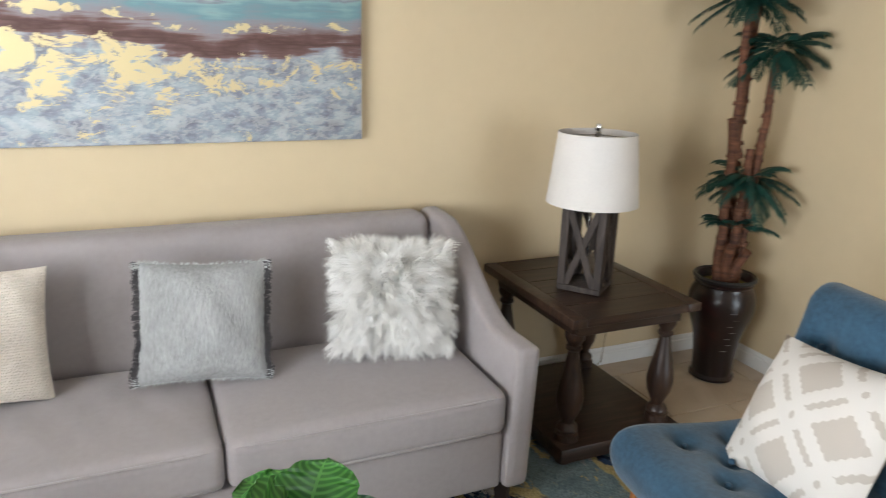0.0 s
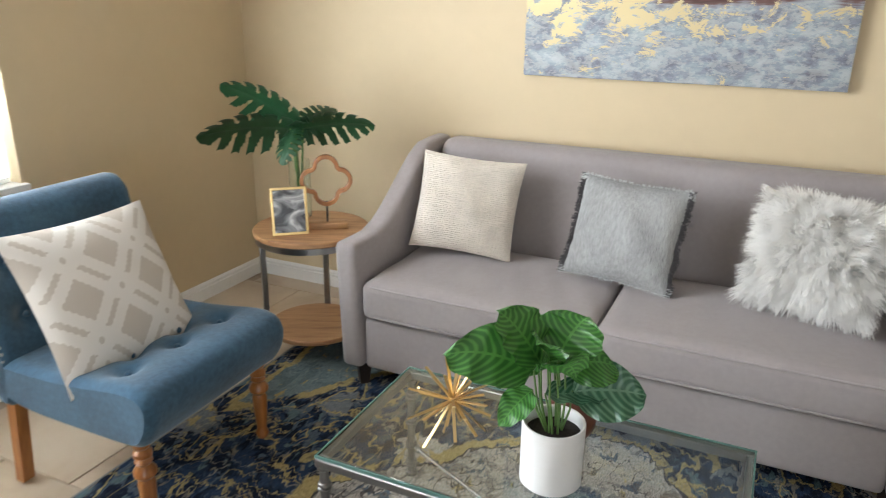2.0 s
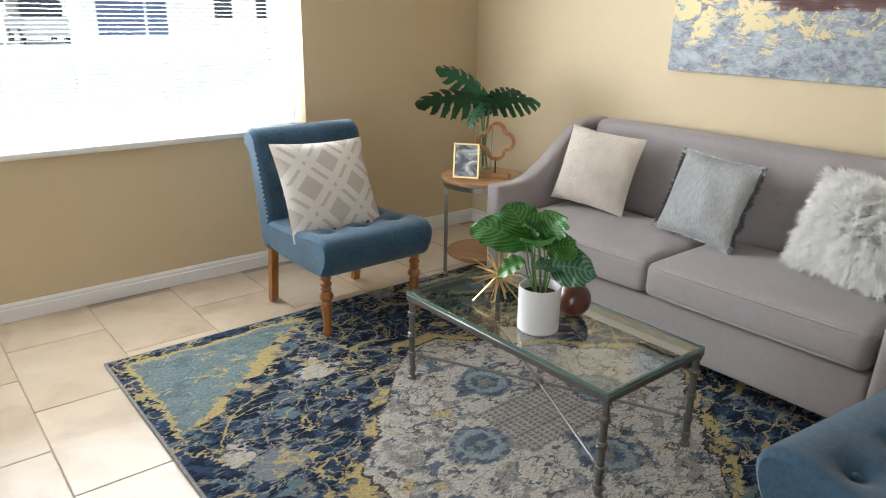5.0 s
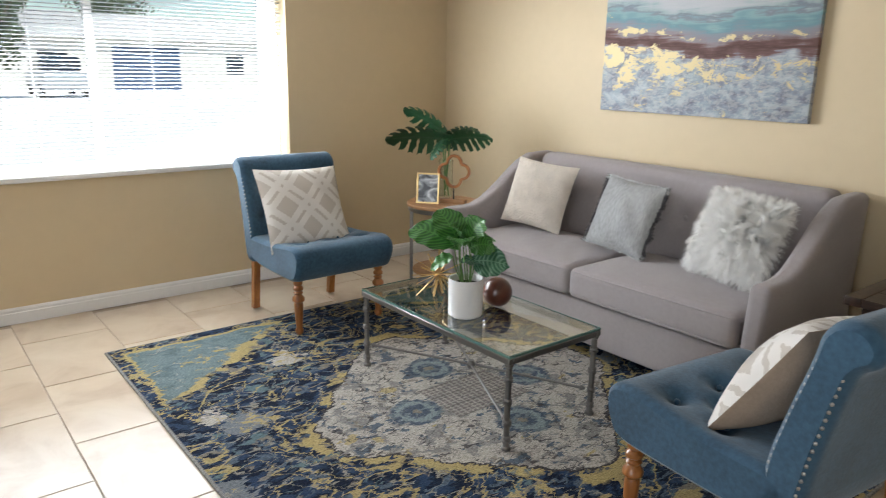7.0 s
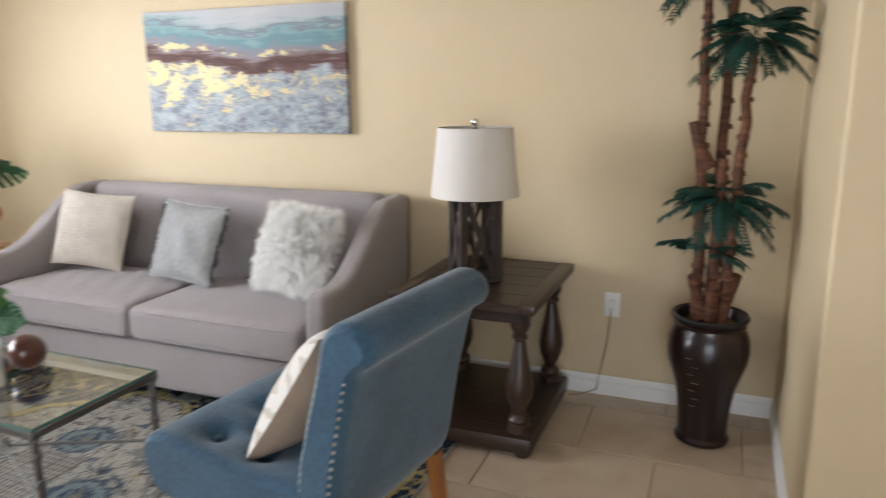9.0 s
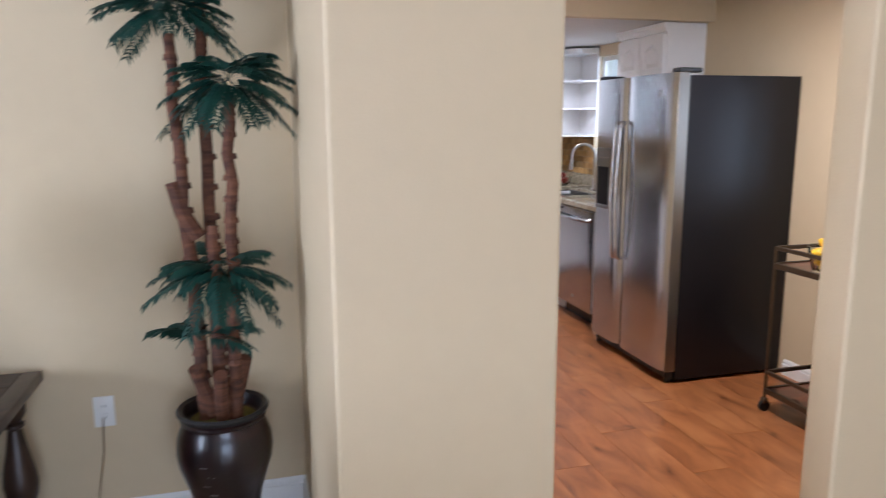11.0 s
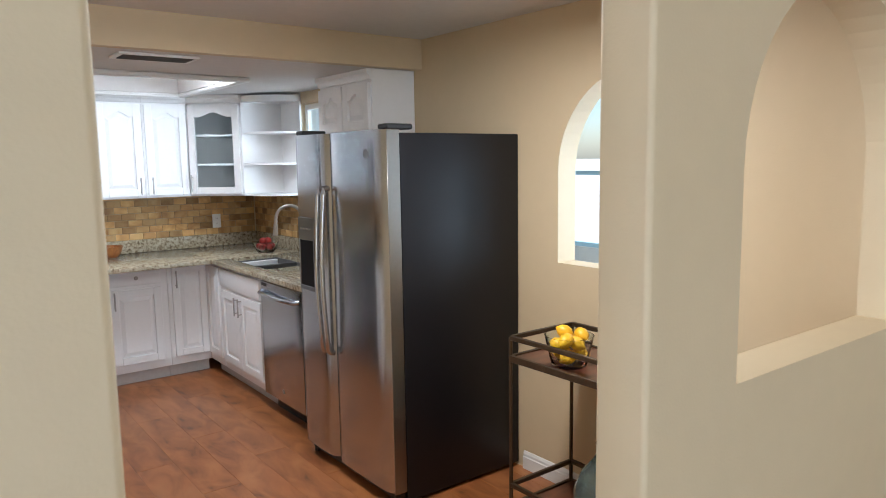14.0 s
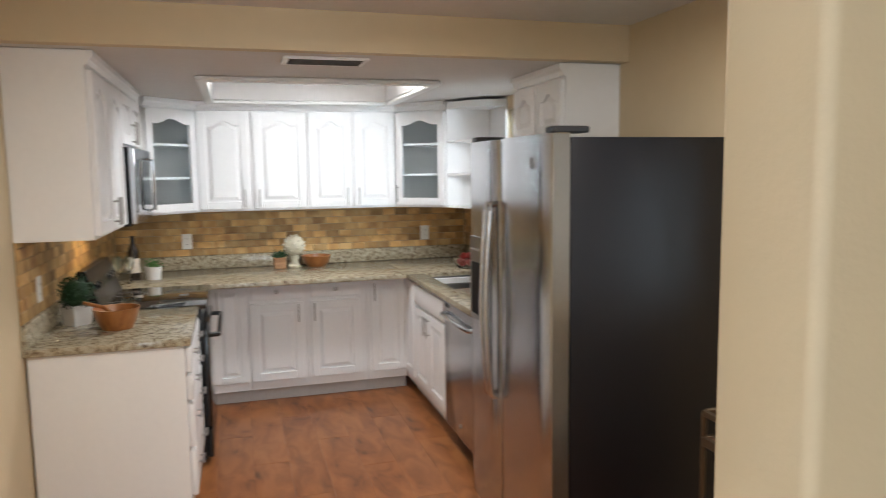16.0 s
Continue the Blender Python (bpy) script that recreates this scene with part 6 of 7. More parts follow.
# sink and tap
# steel coloured dark to carry the shade inside the deep bowls
SINKS = mat("shade_dark_sink_steel", (0.11, 0.105, 0.10), 0.8, 0.0, var=0.1, spec=0.12)
sk = thing("kitchen_sink", pose(5.33, 5.635, 0.0), "undermount double-bowl stainless steel sink", "sink")
for y0, y1 in ((-0.345, -0.015), (0.015, 0.345)):
    bm = BM()
    for lo, hi in (((-0.185, y0, 0.70), (0.185, y1, 0.71)), ((-0.19, y0, 0.70), (-0.18, y1, 0.885)), ((0.18, y0, 0.70), (0.19, y1, 0.885)), ((-0.18, y0 - 0.005, 0.70), (0.18, y0 + 0.005, 0.885)), ((-0.18, y1 - 0.005, 0.70), (0.18, y1 + 0.005, 0.885))): box(bm, lo, hi, 0.002)
    b_ = part("bowl", bm, SINKS, sk); bm = BM(); cyl(bm, (0, (y0 + y1) / 2, 0.71), (0, (y0 + y1) / 2, 0.714), 0.04, seg=20); part("drain", bm, STEELD, b_)
tp = thing("kitchen_tap", pose(5.585, 5.64, 0.912), "brushed nickel gooseneck kitchen tap", "tap")
bm = BM(); lathe(bm, [(0, 0), (0.028, 0), (0.028, 0.01), (0.02, 0.02), (0.017, 0.10), (0, 0.10)], 18, cap=False); part("base", bm, NICKEL, tp)
bm = BM(); tube(bm, [(0, 0, 0.09), (0, 0, 0.26)] + [(-0.085 + 0.085 * math.cos(a), 0.05 * (1 - math.cos(a)), 0.29 + 0.10 * math.sin(a)) for a in [math.pi * i / 12 for i in range(0, 13)]] + [(-0.172, 0.10, 0.25)], 0.012, 12); part("spout", bm, NICKEL, tp)
bm = BM(); cyl(bm, (-0.172, 0.10, 0.255), (-0.178, 0.103, 0.17), 0.016, 0.020, 14); part("spray_head", bm, NICKEL, tp)
bm = BM(); cyl(bm, (0.0, -0.02, 0.07), (0.0, -0.09, 0.10), 0.006, 0.008, 10); part("lever", bm, NICKEL, tp)

# fridge
MATTEB = mat("matte_black_plastic", (0.008, 0.008, 0.01), 0.6, var=0.05, spec=0.2)
fr = thing("fridge", pose(4.925, 4.385, 0, 0, 0, RE), "side-by-side stainless steel fridge freezer with black sides", "fridge"); FW = 0.92
bm = BM(); box(bm, (0.005, 0.085, 0.02), (FW - 0.005, 0.80, 1.745), 0.006, 2); part("case", bm, FRSIDE, fr, "black textured case")


def fdoor(x0, x1, label):
    bm = BM(); n = 10; prof = []
    for i in range(n + 1):
        u = i / n; x = x0 + (x1 - x0) * u; y = 0.012 * (2 * u - 1) ** 4 + (0.02 if i in (0, n) else 0); prof.append((x, y))
    poly = prof + [(x1, 0.075), (x0, 0.075)]; prism(bm, poly, 2, 0.075, 1.76); return part("door", bm, STEEL, fr, label)


SPL = 0.368
d1 = fdoor(0.0, SPL - 0.003, "narrow stainless freezer door with dispenser"); d2 = fdoor(SPL + 0.003, FW, "wide stainless fridge door")
bm = BM(); box(bm, (FW - 0.0015, 0.01, 0.078), (FW + 0.002, 0.076, 1.757), 0.001); part("edge_trim", bm, STEELD, d2)
for dx, par in ((-0.028, d1), (0.028, d2)):
    bm = BM(); x = SPL + dx; pts = [(x, 0.0, 1.49), (x, -0.025, 1.485)] + [(x, -0.032 - 0.022 * math.sin(math.pi * i / 12), 1.46 - 0.79 * i / 12) for i in range(13)] + [(x, -0.025, 0.655), (x, 0.0, 0.65)]
    tube(bm, pts, 0.013, 10); part("handle", bm, STEEL, par, "long bowed stainless handle")
bm = BM()
for lo, hi in (((0.05, -0.008, 0.94), (0.23, 0.004, 0.965)), ((0.05, -0.008, 1.21), (0.23, 0.004, 1.33)), ((0.05, -0.008, 0.965), (0.065, 0.004, 1.21)), ((0.215, -0.008, 0.965), (0.23, 0.004, 1.21))): box(bm, lo, hi, 0.003)
dsp = part("dispenser_frame", bm, STEELD, d1, "water and ice dispenser surround")
bm = BM(); box(bm, (0.065, -0.005, 0.965), (0.215, 0.003, 1.21)); part("dispenser_recess", bm, MATTEB, d1, "black dispenser recess", smooth=False)
bm = BM()
for i in range(4): box(bm, (0.08 + 0.035 * i, -0.0095, 1.265), (0.095 + 0.035 * i, -0.0075, 1.275))
part("dispenser_buttons", bm, CHROME, d1, smooth=False)
bm = BM(); cyl(bm, (FW - 0.16, -0.002, 1.655), (FW - 0.16, 0.004, 1.655), 0.021, seg=24); part("badge", bm, STEELD, d2, "round grey badge")
for x in (0.05, FW - 0.05):
    bm = BM(); box(bm, (x - 0.04, 0.02, 1.76), (x + 0.04, 0.16, 1.785), 0.006); part("hinge_cover", bm, BLACK, fr)
    bm = BM(); cyl(bm, (x, 0.06, 0.0), (x, 0.06, 0.075), 0.018, seg=12); part("foot", bm, BLACK, fr)
    bm = BM(); cyl(bm, (x, 0.68, 0.0), (x, 0.68, 0.021), 0.018, seg=12); part("foot", bm, BLACK, fr)
bm = BM(); box(bm, (0.02, 0.05, 0.02), (FW - 0.02, 0.08, 0.072)); part("kick_grille", bm, BLACK, fr, smooth=False)


# wall cabinets
def wall_unit(m, w, z0, z1, label, doors, depth=0.318, top=SZ - 0.002, crown=True, name="wall_cabinet"):
    u = thing(name, m, label, "cabinet", "wall cabinets"); carcass(u, w, depth, z0, top)
    for q in doors: door(u, **q)
    if crown:
        bm = BM(); prism(bm, [(0, 2.083), (-0.012, 2.088), (-0.02, 2.108), (-0.034, 2.12), (-0.034, top - 0.001), (0, top - 0.001)], 0, 0, w)
        part("crown", bm, CAB, u, smooth=False)
    return u


UY, UZ = 6.55, 1.362
wall_unit(pose(3.612, UY, 0), 0.375, UZ, 2.1, "white wall cabinet with an arched raised-panel door", [dict(x0=0.012, x1=0.358, z0=1.378, z1=2.068, arch=True, hx=0.325, hz=1.455)])
wall_unit(pose(3.989, UY, 0), 0.397, UZ, 2.1, "white wall cabinet with an arched raised-panel door", [dict(x0=0.018, x1=0.385, z0=1.378, z1=2.068, arch=True, hx=0.05, hz=1.455)])
wall_unit(pose(4.388, UY, 0), 0.335, UZ, 2.1, "white wall cabinet with an arched raised-panel door", [dict(x0=0.012, x1=0.325, z0=1.378, z1=2.068, arch=True, hx=0.295, hz=1.455)])
wall_unit(pose(4.725, UY, 0), 0.34, UZ, 2.1, "white wall cabinet with an arched raised-panel door", [dict(x0=0.015, x1=0.325, z0=1.378, z1=2.068, arch=True, hx=0.045, hz=1.455)])


def corner_unit(name, corner, a, b_, ang, label, hx):
    """Diagonal corner cabinet with a glazed arched door; plan points world."""
    u = thing(name, pose(a[0], a[1], 0, 0, 0, ang), label, "cabinet", "wall cabinets"); inv = u.matrix_world.inverted(); w = (Vector(b_) - Vector(a)).length
    pts = [inv @ Vector((x, y, 0)) for x, y in (a, corner[0], corner[1], corner[2], b_)]; pl = [(p.x, p.y) for p in pts]
    bm = BM(); prism(bm, pl, 2, UZ, UZ + 0.018); prism(bm, pl, 2, 2.083, SZ - 0.002)
    for p, q in zip(pl, pl[1:]):
        d = Vector((q[0] - p[0], q[1] - p[1])); n_ = Vector((-d.y, d.x)).normalized() * 0.012
        prism(bm, [p, q, (q[0] - n_.x, q[1] - n_.y), (p[0] - n_.x, p[1] - n_.y)], 2, UZ + 0.018, 2.083)
    box(bm, (0.0, 0.0, UZ + 0.018), (0.022, 0.018, 2.083)); box(bm, (w - 0.022, 0.0, UZ + 0.018), (w, 0.018, 2.083)); box(bm, (0, 0, 2.06), (w, 0.018, 2.084))
    part("body", bm, CAB, u, smooth=False)
    for z in (1.60, 1.83):
        bm = BM(); prism(bm, [(0.03 if i in (0,) else p[0] * 0.96 + w * 0.02, p[1] * 0.94 + 0.02) for i, p in enumerate(pl)], 2, z, z + 0.016); part("shelf", bm, CAB, u, smooth=False)
    door(u, 0.012, w - 0.012, 1.378, 2.068, arch=True, glass=True, hx=hx if hx > 0 else w + hx, hz=1.465)
    bm = BM(); prism(bm, [(0, 2.083), (-0.012, 2.088), (-0.02, 2.108), (-0.034, 2.12), (-0.034, SZ - 0.003), (0, SZ - 0.003)], 0, 0, w); part("crown", bm, CAB, u, smooth=False)
    return u


corner_unit("corner_wall_cabinet", [(5.067, 6.865), (5.725, 6.865), (5.725, 6.235)], (5.067, 6.55), (5.382, 6.235), -45, "white diagonal corner cabinet with an arched glass door", 0.035)
corner_unit("corner_wall_cabinet", [(2.985, 6.235), (2.985, 6.865), (3.61, 6.865)], (3.297, 6.235), (3.61, 6.55), 45, "white diagonal corner cabinet with an arched glass door", 0.035)
# quarter-round end shelves
es = thing("end_shelf", pose(KE - 0.003, 6.232, 0), "white quarter-round open end shelf with empty shelves", "shelf"); rs = 0.34
for z in (UZ, 1.60, 1.84, 2.083):
    bm = BM(); prism(bm, [(0, 0)] + [(-rs * math.cos(a), -rs * math.sin(a)) for a in [math.pi / 2 * i / 12 for i in range(13)]], 2, z, z + (0.016 if z < 2 else 0.046)); part("shelf", bm, CAB, es, smooth=False)
bm = BM(); box(bm, (-0.346, -0.004, UZ), (0, 0.002, SZ - 0.003)); part("side_panel", bm, CAB, es, smooth=False)
bm = BM(); box(bm, (-0.012, -rs, UZ), (0.001, -0.004, SZ - 0.003)); part("side_panel", bm, CAB, es, smooth=False)
# over the fridge
wall_unit(pose(5.43, 5.0, 0, 0, 0, RE), 0.628, 1.78, 2.1, "white cabinet over the fridge with two arched doors", [dict(x0=0.012, x1=0.305, z0=1.80, z1=2.068, arch=True), dict(x0=0.322, x1=0.616, z0=1.80, z1=2.068, arch=True)], depth=0.297)
# left wall cabinets
wall_unit(pose(3.29, 4.43, 0, 0, 0, RW), 0.805, UZ, 2.1, "white wall cabinet with two raised-panel doors by the microwave", [dict(x0=0.02, x1=0.395, z0=1.378, z1=2.068, arch=True, hx=0.365, hz=1.465), dict(x0=0.405, x1=0.785, z0=1.378, z1=2.068, arch=True, hx=0.435, hz=1.465)], depth=0.307)
wall_unit(pose(3.29, 5.24, 0, 0, 0, RW), 0.76, 1.785, 2.1, "white cabinet with two short doors over the microwave", [dict(x0=0.012, x1=0.375, z0=1.80, z1=2.068, hx=0.345, hz=1.87), dict(x0=0.385, x1=0.75, z0=1.80, z1=2.068, hx=0.415, hz=1.87)], depth=0.307)
bm = BM(); box(bm, (KW + 0.002, 6.005, UZ), (3.293, 6.228, SZ - 0.002)); solid("wall_cabinet_filler", bm, CAB, "white wall cabinet filler beside the microwave", "cabinet", smooth=False)
# microwave
mw = thing("microwave", pose(3.36, 5.245, 0, 0, 0, RW), "stainless over-range microwave with a black door", "microwave")
bm = BM(); box(bm, (0, 0.03, 1.362), (0.75, 0.37, 1.782), 0.004); part("case", bm, BLKEN, mw)
bm = BM(); box(bm, (0.0, 0.0, 1.372), (0.56, 0.029, 1.78), 0.004); md = part("door", bm, STEEL, mw); bm = BM(); box(bm, (0.05, -0.003, 1.43), (0.50, 0.0005, 1.72)); part("window", bm, BLKGL, md, smooth=False)
bm = BM(); tube(bm, [(0.53, 0, 1.73), (0.53, -0.035, 1.72), (0.53, -0.04, 1.575), (0.53, -0.035, 1.43), (0.53, 0, 1.42)], 0.009, 8); part("handle", bm, STEEL, md)
bm = BM(); box(bm, (0.563, 0.0, 1.372), (0.75, 0.029, 1.78), 0.004); part("control_panel", bm, BLKGL, mw)
# stove
sv = thing("stove", pose(3.655, 5.243, 0, 0, 0, RW), "black glass-top electric stove with a raised back panel", "stove")
bm = BM(); box(bm, (0.003, 0.0, 0.03), (0.752, 0.60, 0.895), 0.003); part("body", bm, BLKEN, sv)
bm = BM(); box(bm, (0.0, -0.03, 0.895), (0.755, 0.60, 0.918), 0.004, 2); ct = part("cooktop", bm, BLKGL, sv, "black ceramic glass cooktop")
for x, y, r in ((0.2, 0.14, 0.1), (0.55, 0.14, 0.085), (0.2, 0.43, 0.08), (0.55, 0.43, 0.1)):
    bm = BM(); lathe(bm, [(r - 0.004, 0.9182), (r, 0.9188), (r + 0.001, 0.9182)], 32, (x, y, 0), cap=False); part("burner_ring", bm, PEWTER, ct)
bm = BM(); box(bm, (0.004, -0.035, 0.22), (0.75, -0.001, 0.78), 0.006, 2); ov = part("oven_door", bm, BLKGL, sv, "black glass oven door")
bm = BM(); tube(bm, [(0.05, -0.035, 0.735), (0.06, -0.085, 0.735), (0.69, -0.085, 0.735), (0.70, -0.035, 0.735)], 0.013, 10); part("handle", bm, BLKEN, ov, "black oven handle")
bm = BM(); box(bm, (0.004, -0.03, 0.04), (0.75, -0.001, 0.205), 0.005); part("drawer", bm, BLKEN, sv)
bm = BM(); prism(bm, [(0.50, 0.918), (0.61, 0.918), (0.61, 1.13), (0.57, 1.13)], 0, 0.01, 0.745); part("back_panel", bm, BLKEN, sv, "slanted black control panel", smooth=False)
for x in (0.1, 0.2, 0.55, 0.65):
    bm = BM(); cyl(bm, (x, 0.525, 1.03), (x, 0.55, 1.04), 0.019, 0.02, 16); part("knob", bm, BLKEN, sv)
for x in (0.05, 0.70):
    for y in (0.04, 0.55): bm = BM(); cyl(bm, (x, y, 0), (x, y, 0.031), 0.02, seg=12); part("foot", bm, BLACK, sv)

# window over the sink
w2 = thing("window_2", pose(KE, 0, 0), "white-framed window over the sink in a tan reveal", "window", kind="structure")
bm = BM()
for y0, y1, z0, z1 in ((5.0, 5.04, 1.16, 2.06), (5.91, 5.95, 1.16, 2.06), (5.04, 5.91, 1.16, 1.20), (5.04, 5.91, 2.02, 2.06), (5.455, 5.495, 1.2, 2.02)): box(bm, (0.06, y0, z0), (0.10, y1, z1), 0.003)
part("window_frame", bm, WHITE, w2)
bm = BM(); box(bm, (0.075, 5.04, 1.2), (0.08, 5.91, 2.02)); p = part("pane", bm, GLASS, w2); p.visible_shadow = False
bm = BM(); box(bm, (-0.01, 4.99, 1.135), (0.11, 5.96, 1.162), 0.004); part("window_sill", bm, WHITE, w2)

# ceiling fittings
VENTS = mat("grey_vent_slat_metal", (0.16, 0.15, 0.14), 0.5, var=0.1)
vt = thing("ceiling_vent", pose(4.285, 4.53, SZ), "white-framed air vent with grey slats in the ceiling", "vent", kind="structure")
bm = BM()
for lo, hi in (((-0.19, -0.10, -0.012), (0.19, -0.078, 0)), ((-0.19, 0.078, -0.012), (0.19, 0.10, 0)), ((-0.19, -0.078, -0.012), (-0.165, 0.078, 0)), ((0.165, -0.078, -0.012), (0.19, 0.078, 0))): box(bm, lo, hi, 0.002)
part("frame", bm, WHITE, vt)
for k in range(6):
    bm = BM(); box(bm, (-0.165, -0.009, -0.001), (0.165, 0.009, 0.001), m=pose(0, -0.065 + 0.026 * k, -0.009, 40)); part("slat", bm, VENTS, vt, smooth=False)
# flat black sheet paints the duct's shade; no duct is modelled
bm = BM(); box(bm, (-0.165, -0.078, -0.003), (0.165, 0.078, -0.0005)); part("duct_shadow_box", bm, BLACK, vt, "black sheet for the shade behind the slats", smooth=False)
tubeM = mat("fluorescent_tube_glow", (1, 1, 1), 0.5, var=0.0, emit=(1.0, 0.97, 0.92), estr=7)
tl = thing("tray_light", pose(4.38, 5.55, SZ + 0.25), "twin fluorescent tube fitting inside the ceiling tray", "ceiling light", kind="structure")
bm = BM(); box(bm, (-0.5, -0.08, -0.02), (0.5, 0.08, -0.001), 0.003); part("housing", bm, WHITE, tl)
for y in (-0.04, 0.04): bm = BM(); cyl(bm, (-0.48, y, -0.034), (0.48, y, -0.034), 0.013, seg=12); part("tube", bm, tubeM, tl, "glowing fluorescent tube")
dl = thing("ceiling_light", pose(4.55, 2.75, HZ), "white glass dome ceiling light", "ceiling light", kind="structure")
bm = BM(); lathe(bm, [(0, -0.001), (0.15, -0.001), (0.15, -0.02), (0, -0.02)], 30, cap=False); part("base", bm, WHITE, dl)
bm = BM(); lathe(bm, [(0.14, -0.02), (0.135, -0.045), (0.10, -0.07), (0.0, -0.082)], 30, cap=False); part("dome", bm, mat("glowing_dome_glass", (0.9, 0.88, 0.82), 0.3, var=0.0, emit=(1, 0.86, 0.68), estr=5), dl, "glowing frosted dome")

# worktop things
CT = 0.912
GREEN = mat("succulent_green", (0.03, 0.075, 0.03), 0.6, var=0.3, scale=30)
sc = thing("succulent", pose(4.17, 6.66, CT), "spiky green succulent in a square wooden pot", "plant")
bm = BM(); box(bm, (-0.045, -0.045, 0), (0.045, 0.045, 0.085), 0.004); part("pot", bm, OAK, sc, "square light wood pot")
bm = BM(); random.seed(8)
for k in range(46):
    a, e = random.uniform(0, 6.28), random.uniform(0.15, 1.4); d = Vector((math.cos(a) * math.cos(e), math.sin(a) * math.cos(e), math.sin(e))); cyl(bm, (d.x * 0.01, d.y * 0.01, 0.082), Vector((0, 0, 0.082)) + d * random.uniform(0.06, 0.085), 0.006, 0.0008, 5)
tagged(part("spikes", bm, GREEN, sc, "spiky leaves"), kind="stuff")
ob_ = thing("sphere_ornament", pose(4.285, 6.72, CT), "cream ceramic studded sphere on a pedestal", "ornament"); CRMC = mat("cream_crackle_ceramic", (0.62, 0.58, 0.45), 0.25, var=0.06, coat=0.4)
bm = BM(); lathe(bm, [(0, 0), (0.05, 0), (0.052, 0.01), (0.035, 0.022), (0.028, 0.05), (0.038, 0.085), (0.03, 0.095), (0, 0.095)], 24, cap=False); part("pedestal", bm, CRMC, ob_)
bm = BM(); ball(bm, (0, 0, 0.165), 0.082, 28, 18); sp = part("sphere", bm, CRMC, ob_)
for k in range(40):
    zz = 1 - 2 * (k + 0.5) / 40; rr = math.sqrt(1 - zz * zz); c = Vector((rr * math.cos(ga * k), rr * math.sin(ga * k), zz)) * 0.082 + Vector((0, 0, 0.165)); bm = BM(); ball(bm, c, 0.009, 8, 6); part("stud", bm, CRMC, sp)


def bowl(name, m, label, r, h, material, foot=0.6):
    bm = BM(); lathe(bm, [(0, 0), (r * foot, 0), (r * 0.82, h * 0.35), (r, h), (r * 0.95, h), (r * 0.77, h * 0.4), (r * foot * 0.9, 0.012), (0, 0.012)], 36, cap=False)
    return solid(name, bm, material, label, "bowl", m=m)


bowl("wooden_bowl", pose(4.45, 6.70, CT), "warm brown wooden bowl on the worktop", 0.115, 0.085, HONEY)
gb = bowl("fruit_bowl", pose(5.50, 6.15, CT), "clear glass bowl of red apples on the worktop", 0.105, 0.085, GLASS); gb.visible_shadow = False
RED = mat("red_apple_skin", (0.25, 0.02, 0.015), 0.35, var=0.35, scale=10)
for k in range(7):
    a = k * 2 * math.pi / 5; x, y, z = (0.05 * math.cos(a), 0.05 * math.sin(a), 0.045) if k < 5 else (0.02 * (2 * k - 11), 0.0, 0.09); bm = BM(); ball(bm, (0, 0, 0), 0.031, 14, 10, (1, 1, 0.9)); solid("apple", bm, RED, "small red apple in the glass bowl", "fruit", "apples", m=pose(5.50 + x, 6.15 + y, CT + z))
tpz = thing("topiary", pose(3.10, 4.94, CT), "clipped green topiary ball in a white pot", "plant")
bm = BM(); lathe(bm, [(0, 0), (0.06, 0), (0.075, 0.10), (0.07, 0.10), (0.06, 0.085), (0, 0.085)], 4, cap=False); part("pot", bm, CERAMIC, tpz, "white square pot", smooth=False)
bm = BM(); random.seed(9)
for k in range(700):
    d = Vector((random.gauss(0, 1), random.gauss(0, 1), random.gauss(0, 1))).normalized(); c = Vector((0, 0, 0.155)) + d * random.uniform(0.06, 0.092); s_ = Vector((random.gauss(0, 1), random.gauss(0, 1), random.gauss(0, 1))).normalized() * 0.009; t_ = d.cross(s_).normalized() * 0.006
    quad(bm, [c - s_, c + t_, c + s_, c - t_])
ball(bm, (0, 0, 0.155), 0.066, 12, 8); tagged(part("foliage", bm, mat("boxwood_green", (0.012, 0.045, 0.014), 0.6, var=0.4, scale=40), tpz, "dense green leaves"), kind="stuff")
bowl("wooden_bowl", pose(3.30, 4.78, CT), "carved wooden bowl with a handle on the worktop", 0.105, 0.10, HONEY, 0.65)
bm = BM(); tube(bm, [(3.30, 4.78, CT + 0.06), (3.24, 4.80, CT + 0.10), (3.15, 4.84, CT + 0.12)], 0.009, 8); solid("wooden_spoon", bm, HONEY, "wooden spoon resting in the bowl", "spoon")
wb = thing("wine_bottle", pose(3.17, 6.45, CT), "dark wine bottle with a pale label", "bottle")
bm = BM(); lathe(bm, [(0, 0), (0.037, 0), (0.038, 0.01), (0.038, 0.19), (0.030, 0.22), (0.015, 0.25), (0.014, 0.30), (0.016, 0.305), (0, 0.305)], 24, cap=False); part("glass", bm, mat("dark_bottle_glass", (0.02, 0.012, 0.008), 0.1, var=0.0, coat=0.5), wb)
bm = BM(); lathe(bm, [(0.0385, 0.05), (0.0388, 0.05), (0.0388, 0.15), (0.0385, 0.15)], 24, cap=False); part("label", bm, mat("pale_paper_label", (0.62, 0.55, 0.48), 0.7, var=0.2, scale=40), wb, "pale paper label")
for x, y in ((3.08, 6.32), (3.16, 6.30), (3.10, 6.22)):
    bm = BM(); lathe(bm, [(0, 0), (0.03, 0), (0.031, 0.004), (0.004, 0.008), (0.004, 0.07), (0.03, 0.10), (0.034, 0.15), (0.028, 0.185), (0.026, 0.185), (0.031, 0.15), (0.0, 0.085)], 20, cap=False); g = solid("wine_glass", bm, GLASS, "clear stemmed wine glass on the worktop", "glass", "wine glasses", m=pose(x, y, CT)); g.visible_shadow = False
